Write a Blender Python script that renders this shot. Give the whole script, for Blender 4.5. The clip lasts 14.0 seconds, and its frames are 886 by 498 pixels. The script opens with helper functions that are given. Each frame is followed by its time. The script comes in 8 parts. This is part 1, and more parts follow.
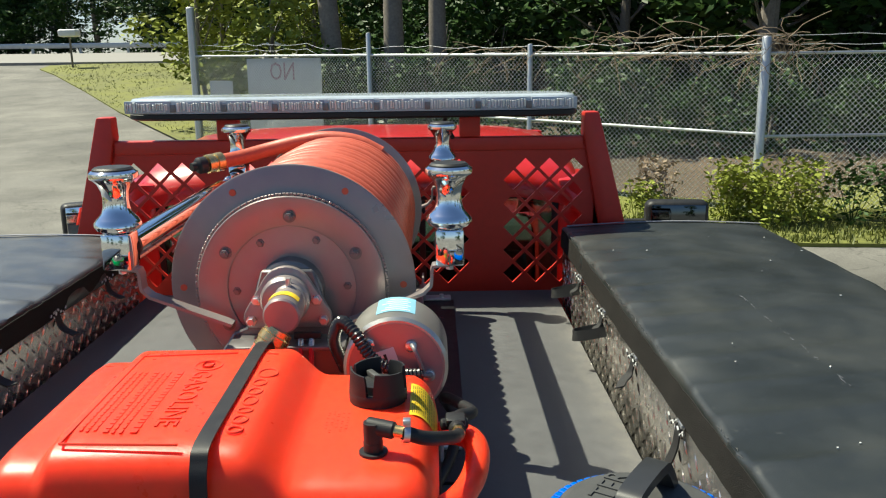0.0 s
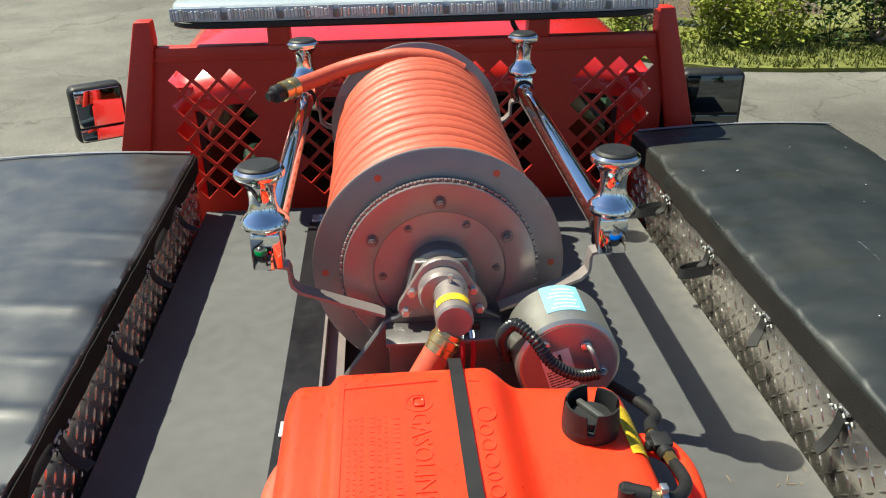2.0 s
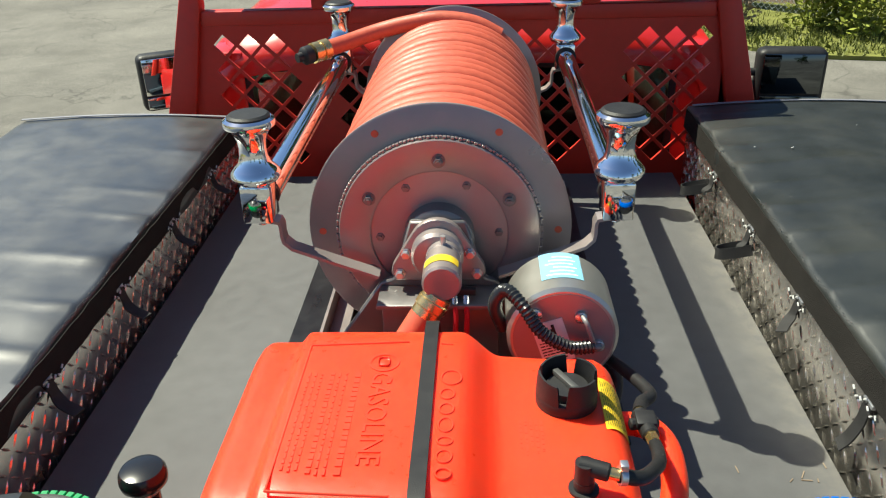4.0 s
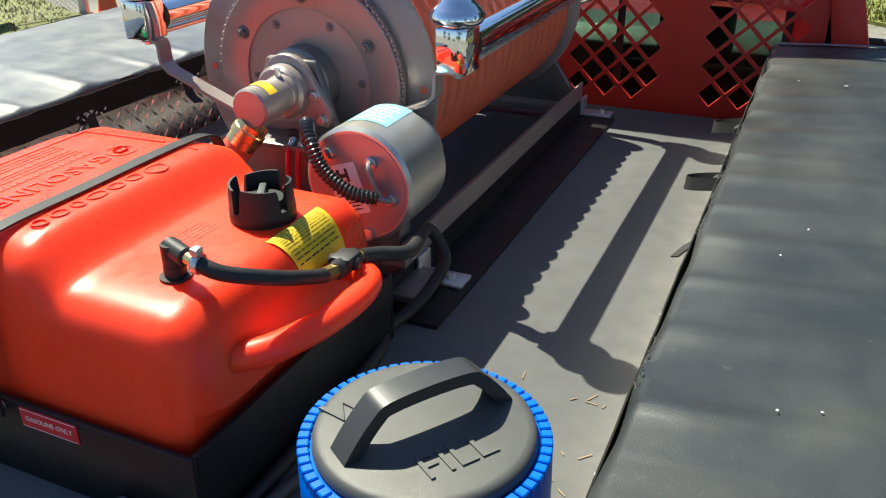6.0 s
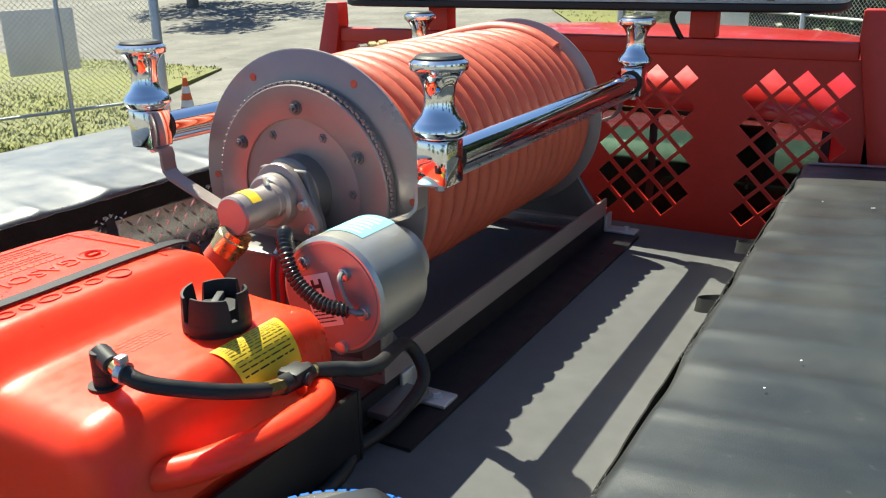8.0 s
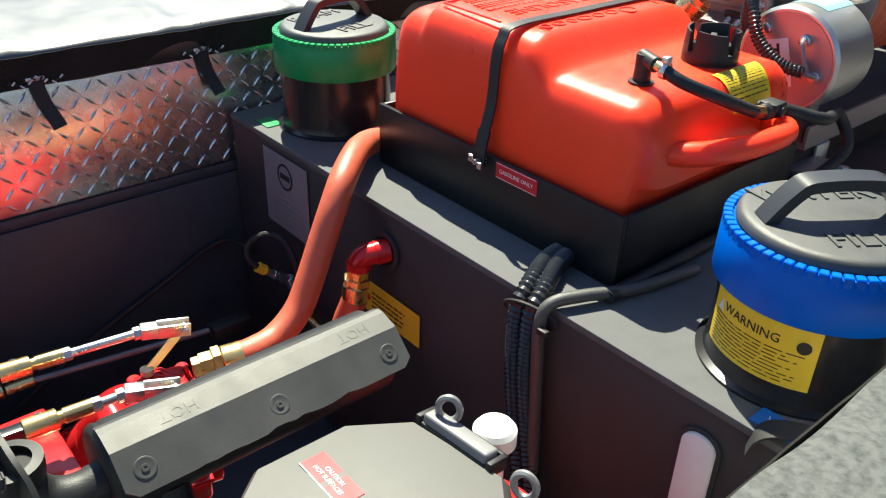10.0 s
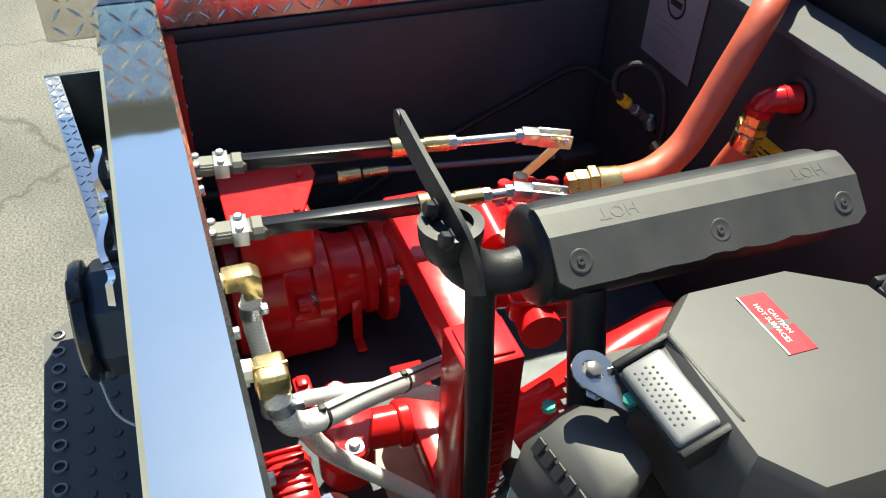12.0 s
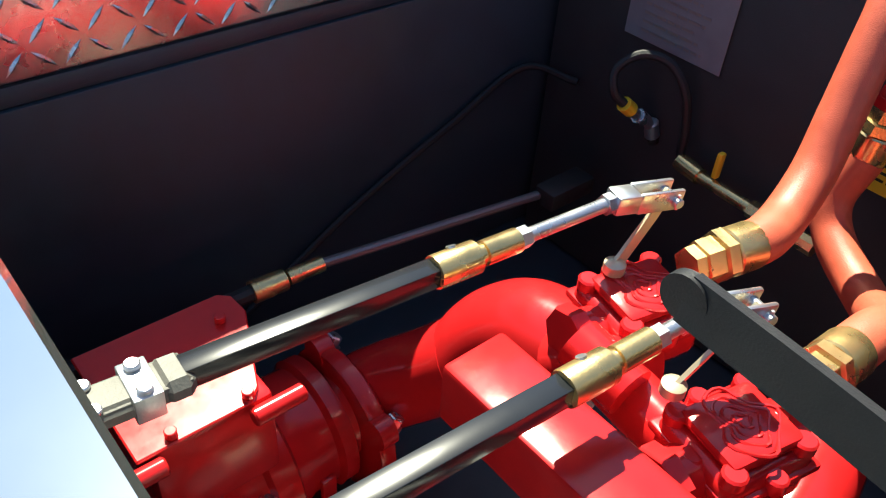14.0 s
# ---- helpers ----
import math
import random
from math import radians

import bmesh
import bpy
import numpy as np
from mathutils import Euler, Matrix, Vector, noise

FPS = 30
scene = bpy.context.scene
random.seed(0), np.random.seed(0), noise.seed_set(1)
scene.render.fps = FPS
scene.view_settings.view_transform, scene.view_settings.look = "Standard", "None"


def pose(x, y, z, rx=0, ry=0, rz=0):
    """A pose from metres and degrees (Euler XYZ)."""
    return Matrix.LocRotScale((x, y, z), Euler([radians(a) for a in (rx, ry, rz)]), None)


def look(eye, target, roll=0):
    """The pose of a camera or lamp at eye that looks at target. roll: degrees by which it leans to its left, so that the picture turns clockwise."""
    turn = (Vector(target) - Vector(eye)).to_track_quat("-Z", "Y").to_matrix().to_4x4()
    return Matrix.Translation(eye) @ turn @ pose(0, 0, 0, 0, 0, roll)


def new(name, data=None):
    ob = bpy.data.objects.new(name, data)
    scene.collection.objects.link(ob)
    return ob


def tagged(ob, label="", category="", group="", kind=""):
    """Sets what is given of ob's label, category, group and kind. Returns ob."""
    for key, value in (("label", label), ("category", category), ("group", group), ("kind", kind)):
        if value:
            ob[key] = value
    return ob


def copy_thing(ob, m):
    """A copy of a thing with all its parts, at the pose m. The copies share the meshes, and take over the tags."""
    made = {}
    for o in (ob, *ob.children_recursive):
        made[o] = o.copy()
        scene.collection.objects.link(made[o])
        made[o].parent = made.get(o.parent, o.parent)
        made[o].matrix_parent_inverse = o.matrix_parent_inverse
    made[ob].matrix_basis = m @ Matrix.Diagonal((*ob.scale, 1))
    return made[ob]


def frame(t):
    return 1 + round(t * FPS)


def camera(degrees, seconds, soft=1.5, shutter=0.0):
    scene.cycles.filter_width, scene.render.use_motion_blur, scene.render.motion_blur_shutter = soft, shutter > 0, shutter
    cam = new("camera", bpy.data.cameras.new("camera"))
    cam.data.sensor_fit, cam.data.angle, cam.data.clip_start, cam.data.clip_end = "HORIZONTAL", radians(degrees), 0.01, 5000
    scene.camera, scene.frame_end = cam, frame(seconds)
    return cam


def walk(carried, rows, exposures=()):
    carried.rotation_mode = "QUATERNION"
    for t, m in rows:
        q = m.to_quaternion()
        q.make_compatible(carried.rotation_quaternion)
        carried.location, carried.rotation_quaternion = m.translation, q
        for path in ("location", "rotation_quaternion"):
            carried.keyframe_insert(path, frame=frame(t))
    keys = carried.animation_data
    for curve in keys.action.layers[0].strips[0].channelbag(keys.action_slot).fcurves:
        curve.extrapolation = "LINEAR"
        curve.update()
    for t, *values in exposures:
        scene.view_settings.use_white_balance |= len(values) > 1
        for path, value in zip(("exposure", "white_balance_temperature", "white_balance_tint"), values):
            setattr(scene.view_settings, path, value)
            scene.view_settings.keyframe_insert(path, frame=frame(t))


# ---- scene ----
cam = camera(56.4, 14.0, 1.15)
PATH = [
    (0, (0.288, -0.773, 2.37), (0.306, 1.176, 1.921), -0.7),
    (0.5, (0.243, -0.706, 2.523), (0.219, 1.151, 1.781), 0.1),
    (1, (0.172, -0.664, 2.636), (0.255, 1.15, 1.798), -0.2),
    (1.5, (0.057, -0.624, 2.675), (0.18, 1.171, 1.801), -0.5),
    (2, (-0.093, -0.591, 2.679), (0.033, 1.196, 1.79), -0.9),
    (2.2, (-0.145, -0.578, 2.677), (-0.028, 1.206, 1.78), -0.8),
    (4.3, (0.213, -0.557, 2.564), (0.035, 1.214, 1.652), -1.8),
    (4.5, (0.322, -0.568, 2.534), (0.076, 1.194, 1.62), -1.7),
    (5, (0.577, -0.588, 2.468), (0.097, 1.134, 1.571), -1.5),
    (5.5, (0.706, -0.539, 2.405), (0.027, 1.115, 1.508), -1.6),
    (6, (0.829, -0.409, 2.322), (0.086, 1.214, 1.421), -0.6),
    (6.5, (0.896, -0.308, 2.317), (0.121, 1.306, 1.425), -0.2),
    (7, (0.918, -0.206, 2.314), (0.097, 1.451, 1.55), -0.3),
    (7.2, (0.923, -0.177, 2.3), (0.08, 1.495, 1.599), -0.6),
    (9.3, (0.936, -0.638, 2.315), (-0.276, 0.782, 1.599), 1.5),
    (9.5, (0.933, -0.661, 2.286), (-0.334, 0.674, 1.503), 1.3),
    (10, (0.899, -0.758, 2.253), (-0.406, 0.381, 1.253), 1.8),
    (10.5, (0.879, -0.835, 2.219), (-0.429, 0.132, 1.055), 2.8),
    (11, (0.845, -0.881, 2.203), (-0.521, -0.076, 0.985), 3.0),
    (11.5, (0.825, -0.918, 2.172), (-0.593, -0.263, 0.924), 2.8),
    (12, (0.748, -0.924, 2.127), (-0.689, -0.351, 0.859), 2.5),
    (12.5, (0.64, -0.93, 2.096), (-0.799, -0.383, 0.819), 2.2),
    (13, (0.512, -0.936, 2.071), (-0.901, -0.349, 0.783), 2.6),
    (13.5, (0.318, -0.947, 1.994), (-0.996, -0.151, 0.714), 3.5),
    (14, (0.143, -0.958, 1.919), (-0.993, 0.079, 0.641), 4.4),
]
EXPOSURES = [(t, e, 5750, 6) for t, e in ((0, 0.94), (2, 0.97), (4.5, 1.03), (5.5, 1.16), (6.5, 1.42), (7.2, 1.42), (9.3, 1.28), (10.5, 1.82), (11.2, 1.70), (12, 1.52), (13, 1.62), (14, 1.70))]
walk(cam, [(t, look(eye, target, roll)) for t, eye, target, roll in PATH], EXPOSURES)

# ---- world and sun ----
TO_SUN = Vector((-0.33, 0.17, 0.58)).normalized()
world = bpy.data.worlds.new("sky")
scene.world = world
world.use_nodes = True
wn = world.node_tree.nodes
sky = wn.new("ShaderNodeTexSky")
sky.sky_type = "NISHITA"
sky.sun_disc = False
sky.sun_elevation = math.asin(TO_SUN.z)
sky.altitude, sky.dust_density, sky.ozone_density = 300, 0.8, 1.8
sky.sun_rotation = math.atan2(TO_SUN.x, TO_SUN.y)
wn["Background"].inputs[1].default_value = 0.053
world.node_tree.links.new(sky.outputs[0], wn["Background"].inputs[0])
sun_data = bpy.data.lights.new("sun", "SUN")
sun_data.energy, sun_data.angle, sun_data.color = 5.0, radians(0.53), (1.0, 0.89, 0.63)
sun = new("sun", sun_data)
sun.matrix_world = look(TO_SUN * 30, (0, 0, 0))


# ---- materials ----
def mat(name, colour, rough=0.5, metal=0.0, vary=0.12, grain=40.0, bump=0.15, fine=400.0, stain=4.0, coat=0.0, random_tint=0.0, spread=0.12):
    """Procedural surface: base colour with stains and grain, uneven gloss, fine relief. Sizes: repeats a metre."""
    m = bpy.data.materials.new(name)
    m.use_nodes = True
    n, l = m.node_tree.nodes, m.node_tree.links
    b = n["Principled BSDF"]
    co = n.new("ShaderNodeTexCoord")
    big = n.new("ShaderNodeTexNoise"); big.inputs["Scale"].default_value = stain; big.inputs["Detail"].default_value = 5
    mid = n.new("ShaderNodeTexNoise"); mid.inputs["Scale"].default_value = grain; mid.inputs["Detail"].default_value = 6
    tiny = n.new("ShaderNodeTexNoise"); tiny.inputs["Scale"].default_value = fine; tiny.inputs["Detail"].default_value = 3
    for t in (big, mid, tiny):
        l.new(co.outputs["Object"], t.inputs["Vector"])
    add = n.new("ShaderNodeMath"); add.operation = "ADD"
    l.new(big.outputs["Fac"], add.inputs[0]); l.new(mid.outputs["Fac"], add.inputs[1])
    ramp = n.new("ShaderNodeMapRange")
    ramp.inputs["From Min"].default_value, ramp.inputs["From Max"].default_value = 0.6, 1.4
    ramp.inputs["To Min"].default_value, ramp.inputs["To Max"].default_value = 1 - vary, 1 + vary
    l.new(add.outputs[0], ramp.inputs["Value"])
    mul = n.new("ShaderNodeVectorMath"); mul.operation = "SCALE"
    mul.inputs[0].default_value = colour
    out = ramp.outputs["Result"]
    if random_tint:
        info = n.new("ShaderNodeObjectInfo")
        rr = n.new("ShaderNodeMapRange")
        rr.inputs["To Min"].default_value, rr.inputs["To Max"].default_value = 1 - random_tint, 1 + random_tint
        l.new(info.outputs["Random"], rr.inputs["Value"])
        mm = n.new("ShaderNodeMath"); mm.operation = "MULTIPLY"
        l.new(out, mm.inputs[0]); l.new(rr.outputs["Result"], mm.inputs[1])
        out = mm.outputs[0]
    l.new(out, mul.inputs["Scale"])
    l.new(mul.outputs[0], b.inputs["Base Color"])
    rg = n.new("ShaderNodeMapRange")
    rg.inputs["From Min"].default_value, rg.inputs["From Max"].default_value = 0.6, 1.4
    rg.inputs["To Min"].default_value, rg.inputs["To Max"].default_value = max(0.02, rough - spread), min(1, rough + spread)
    l.new(add.outputs[0], rg.inputs["Value"])
    l.new(rg.outputs["Result"], b.inputs["Roughness"])
    b.inputs["Metallic"].default_value = metal
    b.inputs["Coat Weight"].default_value = coat
    b.inputs["Coat Roughness"].default_value = 0.06
    if bump:
        bp = n.new("ShaderNodeBump")
        bp.inputs["Strength"].default_value, bp.inputs["Distance"].default_value = bump, 0.002
        l.new(tiny.outputs["Fac"], bp.inputs["Height"])
        l.new(bp.outputs[0], b.inputs["Normal"])
    return m


def wrinkled(m, scale, depth, stretch=(1, 1, 1)):
    """Adds a soft wave over the fine relief of a material."""
    n, l = m.node_tree.nodes, m.node_tree.links
    co = n.new("ShaderNodeTexCoord"); mp = n.new("ShaderNodeMapping"); mp.inputs["Scale"].default_value = stretch
    w = n.new("ShaderNodeTexNoise"); w.inputs["Scale"].default_value = scale; w.inputs["Detail"].default_value = 2; w.inputs["Distortion"].default_value = 0.4
    bp = n.new("ShaderNodeBump"); bp.inputs["Strength"].default_value = 1.0; bp.inputs["Distance"].default_value = depth
    l.new(co.outputs["Object"], mp.inputs["Vector"]); l.new(mp.outputs[0], w.inputs["Vector"]); l.new(w.outputs["Fac"], bp.inputs["Height"])
    b = n["Principled BSDF"]
    if b.inputs["Normal"].links:
        l.new(b.inputs["Normal"].links[0].from_socket, bp.inputs["Normal"])
    l.new(bp.outputs[0], b.inputs["Normal"])
    return m


def cracked(m):
    """Adds dark cracks and lighter worn patches to a ground surface."""
    n, l = m.node_tree.nodes, m.node_tree.links
    b = n["Principled BSDF"]
    co = n.new("ShaderNodeTexCoord")
    wob = n.new("ShaderNodeTexNoise"); wob.inputs["Scale"].default_value = 1.3; wob.inputs["Detail"].default_value = 5
    mixv = n.new("ShaderNodeVectorMath"); mixv.operation = "MULTIPLY_ADD"; mixv.inputs[1].default_value = (1.6, 1.6, 0)
    l.new(co.outputs["Object"], wob.inputs["Vector"]); l.new(wob.outputs["Color"], mixv.inputs[0]); l.new(co.outputs["Object"], mixv.inputs[2])
    vor = n.new("ShaderNodeTexVoronoi"); vor.feature = "DISTANCE_TO_EDGE"; vor.inputs["Scale"].default_value = 0.42
    l.new(mixv.outputs[0], vor.inputs["Vector"])
    rp = n.new("ShaderNodeMapRange"); rp.inputs["From Max"].default_value = 0.008; rp.inputs["To Min"].default_value = 0.55
    l.new(vor.outputs["Distance"], rp.inputs["Value"])
    pat = n.new("ShaderNodeTexNoise"); pat.inputs["Scale"].default_value = 0.55; pat.inputs["Detail"].default_value = 8; pat.inputs["Roughness"].default_value = 0.65
    l.new(co.outputs["Object"], pat.inputs["Vector"])
    pr = n.new("ShaderNodeMapRange"); pr.inputs["From Min"].default_value, pr.inputs["From Max"].default_value = 0.4, 0.62; pr.inputs["To Min"].default_value, pr.inputs["To Max"].default_value = 0.75, 1.2
    l.new(pat.outputs["Fac"], pr.inputs["Value"])
    mu = n.new("ShaderNodeMath"); mu.operation = "MULTIPLY"
    l.new(rp.outputs["Result"], mu.inputs[0]); l.new(pr.outputs["Result"], mu.inputs[1])
    grit = n.new("ShaderNodeTexNoise"); grit.inputs["Scale"].default_value = 95; grit.inputs["Detail"].default_value = 2
    l.new(co.outputs["Object"], grit.inputs["Vector"])
    gr_ = n.new("ShaderNodeMapRange"); gr_.inputs["From Min"].default_value, gr_.inputs["From Max"].default_value = 0.32, 0.68; gr_.inputs["To Min"].default_value, gr_.inputs["To Max"].default_value = 0.6, 1.4
    l.new(grit.outputs["Fac"], gr_.inputs["Value"])
    m2 = n.new("ShaderNodeMath"); m2.operation = "MULTIPLY"
    l.new(mu.outputs[0], m2.inputs[0]); l.new(gr_.outputs["Result"], m2.inputs[1]); mu = m2
    sc = n.new("ShaderNodeVectorMath"); sc.operation = "SCALE"
    l.new(b.inputs["Base Color"].links[0].from_socket, sc.inputs[0]); l.new(mu.outputs[0], sc.inputs["Scale"])
    l.new(sc.outputs[0], b.inputs["Base Color"])
    return m


def dusted(m, colour, scale, low, high, amount, detail=6, band=None):
    """Lays patches of a second colour over a surface; band: (axis, from, to) fades them in along an axis."""
    n, l = m.node_tree.nodes, m.node_tree.links
    b = n["Principled BSDF"]
    co = n.new("ShaderNodeTexCoord")
    t = n.new("ShaderNodeTexNoise"); t.inputs["Scale"].default_value, t.inputs["Detail"].default_value, t.inputs["Roughness"].default_value = scale, detail, 0.6
    l.new(co.outputs["Object"], t.inputs["Vector"])
    r = n.new("ShaderNodeMapRange"); r.inputs["From Min"].default_value, r.inputs["From Max"].default_value, r.inputs["To Max"].default_value = low, high, amount
    l.new(t.outputs["Fac"], r.inputs["Value"])
    fac = r.outputs["Result"]
    if band:
        sep = n.new("ShaderNodeSeparateXYZ"); l.new(co.outputs["Object"], sep.inputs[0])
        q = n.new("ShaderNodeMapRange"); q.inputs["From Min"].default_value, q.inputs["From Max"].default_value = band[1], band[2]
        l.new(sep.outputs[band[0]], q.inputs["Value"])
        k = n.new("ShaderNodeMath"); k.operation = "MULTIPLY"
        l.new(fac, k.inputs[0]); l.new(q.outputs["Result"], k.inputs[1]); fac = k.outputs[0]
    mix = n.new("ShaderNodeMix"); mix.data_type = "RGBA"
    l.new(fac, mix.inputs["Factor"]); l.new(b.inputs["Base Color"].links[0].from_socket, mix.inputs["A"])
    mix.inputs["B"].default_value = (*colour, 1)
    l.new(mix.outputs["Result"], b.inputs["Base Color"])
    return m


def dulled(m, axis, start, end, rough):
    """Wears the gloss off along an axis, up to a dull roughness."""
    n, l = m.node_tree.nodes, m.node_tree.links
    b = n["Principled BSDF"]
    sep = n.new("ShaderNodeSeparateXYZ"); l.new(n.new("ShaderNodeTexCoord").outputs["Object"], sep.inputs[0])
    q = n.new("ShaderNodeMapRange"); q.inputs["From Min"].default_value, q.inputs["From Max"].default_value = start, end
    l.new(sep.outputs[axis], q.inputs["Value"])
    mix = n.new("ShaderNodeMix")
    l.new(q.outputs["Result"], mix.inputs["Factor"])
    if b.inputs["Roughness"].links:
        l.new(b.inputs["Roughness"].links[0].from_socket, mix.inputs["A"])
    else:
        mix.inputs["A"].default_value = b.inputs["Roughness"].default_value
    mix.inputs["B"].default_value = rough
    l.new(mix.outputs["Result"], b.inputs["Roughness"])


def glowing(name, weight, radius, scale):
    """Light that enters a translucent plastic and comes out beside."""
    p = M[name].node_tree.nodes["Principled BSDF"].inputs
    p["Subsurface Weight"].default_value, p["Subsurface Radius"].default_value, p["Subsurface Scale"].default_value = weight, radius, scale


def specular(name, level):
    M[name].node_tree.nodes["Principled BSDF"].inputs["Specular IOR Level"].default_value = level


M = {}
M["asphalt"] = cracked(mat("asphalt", (0.138, 0.132, 0.116), 0.85, vary=0.4, grain=150, bump=0.8, fine=300, stain=0.5))
M["grass"] = mat("grass", (0.15, 0.16, 0.028), 0.8, vary=0.5, grain=9, bump=0.5, fine=60, stain=0.7)
M["blade"] = mat("grass_blade", (0.10, 0.115, 0.014), 0.6, vary=0.5, grain=3, bump=0, stain=0.8)
M["mulch"] = mat("mulch", (0.125, 0.092, 0.055), 0.9, vary=0.5, grain=20, bump=0.8, fine=50, stain=1.5)
M["chip"] = mat("wood_chip", (0.18, 0.135, 0.085), 0.9, vary=0.4, grain=20, stain=2)
M["bark"] = mat("bark", (0.19, 0.165, 0.14), 0.9, vary=0.4, grain=18, bump=0.8, fine=40, stain=2)
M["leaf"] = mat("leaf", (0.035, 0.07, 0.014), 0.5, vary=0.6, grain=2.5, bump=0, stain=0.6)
# paler copy of leaf, with the sunlight on shrubs and weeds put into its green
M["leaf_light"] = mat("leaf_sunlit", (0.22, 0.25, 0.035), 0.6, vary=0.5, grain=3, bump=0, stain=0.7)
for k in ("leaf", "leaf_light"):
    M[k].node_tree.nodes["Principled BSDF"].inputs["Specular IOR Level"].default_value = 0.15
M["wire"] = mat("fence_wire", (0.55, 0.57, 0.57), 0.5, vary=0.1, bump=0.0)
M["twig"] = mat("dry_twig", (0.25, 0.19, 0.13), 0.9, vary=0.3)
M["galv"] = mat("galvanised_steel", (0.52, 0.54, 0.55), 0.45, 0.75, vary=0.12, bump=0.1)
M["sign"] = mat("sign_back", (0.62, 0.63, 0.62), 0.6, vary=0.08)
M["sign_ink"] = mat("faded_sign_ink", (0.42, 0.27, 0.30), 0.6, vary=0.1)
M["cone"] = mat("cone_orange", (0.75, 0.13, 0.03), 0.5, vary=0.1)
M["white"] = mat("white_plastic", (0.75, 0.75, 0.73), 0.45, vary=0.05)
# one plastic, two tones: shade of the sides and sun on top are in the colour
M["poly"] = mat("black_poly_shaded", (0.040, 0.040, 0.042), 0.50, vary=0.2, grain=25, bump=0.5, fine=900, stain=3)
M["poly_top"] = dusted(mat("black_poly_sunlit", (0.112, 0.113, 0.117), 0.58, vary=0.16, grain=25, bump=0.4, fine=900, stain=2.2), (0.23, 0.215, 0.185), 26.0, 0.36, 0.62, 0.45, 8, (0, 0.61, 0.70))
specular("poly", 0.35)
specular("poly_top", 0.12)
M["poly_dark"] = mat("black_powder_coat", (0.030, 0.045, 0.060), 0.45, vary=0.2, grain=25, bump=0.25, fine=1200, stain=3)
M["vinyl"] = wrinkled(mat("black_vinyl", (0.020, 0.0235, 0.024), 0.42, vary=0.2, grain=9, bump=0.14, fine=700, stain=2.5), 6.0, 0.0035, (1, 0.35, 1))
wrinkled(M["vinyl"], 16.0, 0.0012, (0.22, 1, 1))
dusted(M["vinyl"], (0.045, 0.045, 0.036), 5.0, 0.48, 0.75, 0.42)
dusted(M["vinyl"], (0.095, 0.097, 0.094), 110.0, 0.22, 0.60, 0.9, 4, (1, -0.42, -0.62))
dusted(M["vinyl"], (0.16, 0.16, 0.15), 55.0, 0.66, 0.80, 0.22, 3)
specular("vinyl", 0.66)
dulled(M["vinyl"], 1, -0.40, -0.60, 0.95)
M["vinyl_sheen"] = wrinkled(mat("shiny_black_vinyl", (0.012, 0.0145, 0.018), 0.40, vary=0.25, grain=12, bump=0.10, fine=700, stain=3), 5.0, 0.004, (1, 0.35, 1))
wrinkled(M["vinyl_sheen"], 14.0, 0.0010, (0.25, 1, 1))
dusted(M["vinyl_sheen"], (0.040, 0.036, 0.030), 4.0, 0.55, 0.75, 0.5)
specular("vinyl_sheen", 0.85)
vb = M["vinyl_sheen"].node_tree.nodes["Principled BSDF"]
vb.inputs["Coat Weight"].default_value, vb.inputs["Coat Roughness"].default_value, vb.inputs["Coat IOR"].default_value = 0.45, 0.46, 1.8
M["hem"] = mat("dull_hem_fabric", (0.018, 0.0165, 0.015), 0.9, vary=0.5, grain=120, bump=0.9, fine=450, stain=9)
specular("hem", 0.2)
M["fray"] = mat("frayed_grey_thread", (0.13, 0.13, 0.13), 0.9, vary=0.3)
M["web"] = mat("black_webbing", (0.015, 0.015, 0.016), 0.7, vary=0.2, bump=0.5, fine=900)
M["plate"] = mat("diamond_plate_aluminium", (0.80, 0.76, 0.70), 0.24, 0.95, vary=0.22, grain=40, bump=0.12, fine=500)
M["red"] = mat("red_vehicle_paint", (0.55, 0.016, 0.012), 0.35, vary=0.08, bump=0.05, coat=0.7)
M["red_rough"] = mat("red_coated_steel", (0.54, 0.028, 0.014), 0.42, vary=0.10, bump=0.2, fine=700)
M["red_enamel"] = mat("red_enamel_casting", (0.52, 0.013, 0.014), 0.19, vary=0.08, grain=60, bump=0.015, fine=220, spread=0.05)
M["can"] = mat("red_fuel_plastic", (0.86, 0.052, 0.012), 0.36, vary=0.05, grain=60, bump=0.12, fine=1200)
glowing("can", 0.55, (1.0, 0.22, 0.08), 0.035)
specular("can", 0.35)
M["can_mark"] = mat("raised_red_plastic", (0.80, 0.045, 0.011), 0.40, vary=0.05, grain=60, bump=0.0)
M["hose"] = mat("orange_rubber_hose", (0.53, 0.103, 0.052), 0.47, vary=0.14, grain=70, bump=0.22, fine=700)
M["steel"] = mat("grey_steel_paint", (0.33, 0.285, 0.275), 0.36, 0.5, vary=0.10, grain=20, bump=0.15, fine=600)
M["chrome"] = mat("chrome", (0.86, 0.87, 0.88), 0.05, 1.0, vary=0.03, bump=0.0, spread=0.03)
M["zinc"] = mat("zinc_plated_steel", (0.62, 0.63, 0.64), 0.3, 0.9, vary=0.1)
M["alu"] = mat("brushed_stainless", (0.89, 0.945, 0.88), 0.06, 0.97, vary=0.03, spread=0.03, grain=9, bump=0.0, stain=7)
M["brass"] = mat("brass", (0.78, 0.57, 0.24), 0.26, 0.92, vary=0.12, bump=0.1)
M["yellow_zinc"] = mat("yellow_zinc_plating", (0.66, 0.58, 0.38), 0.4, 0.6, vary=0.12, bump=0.1)
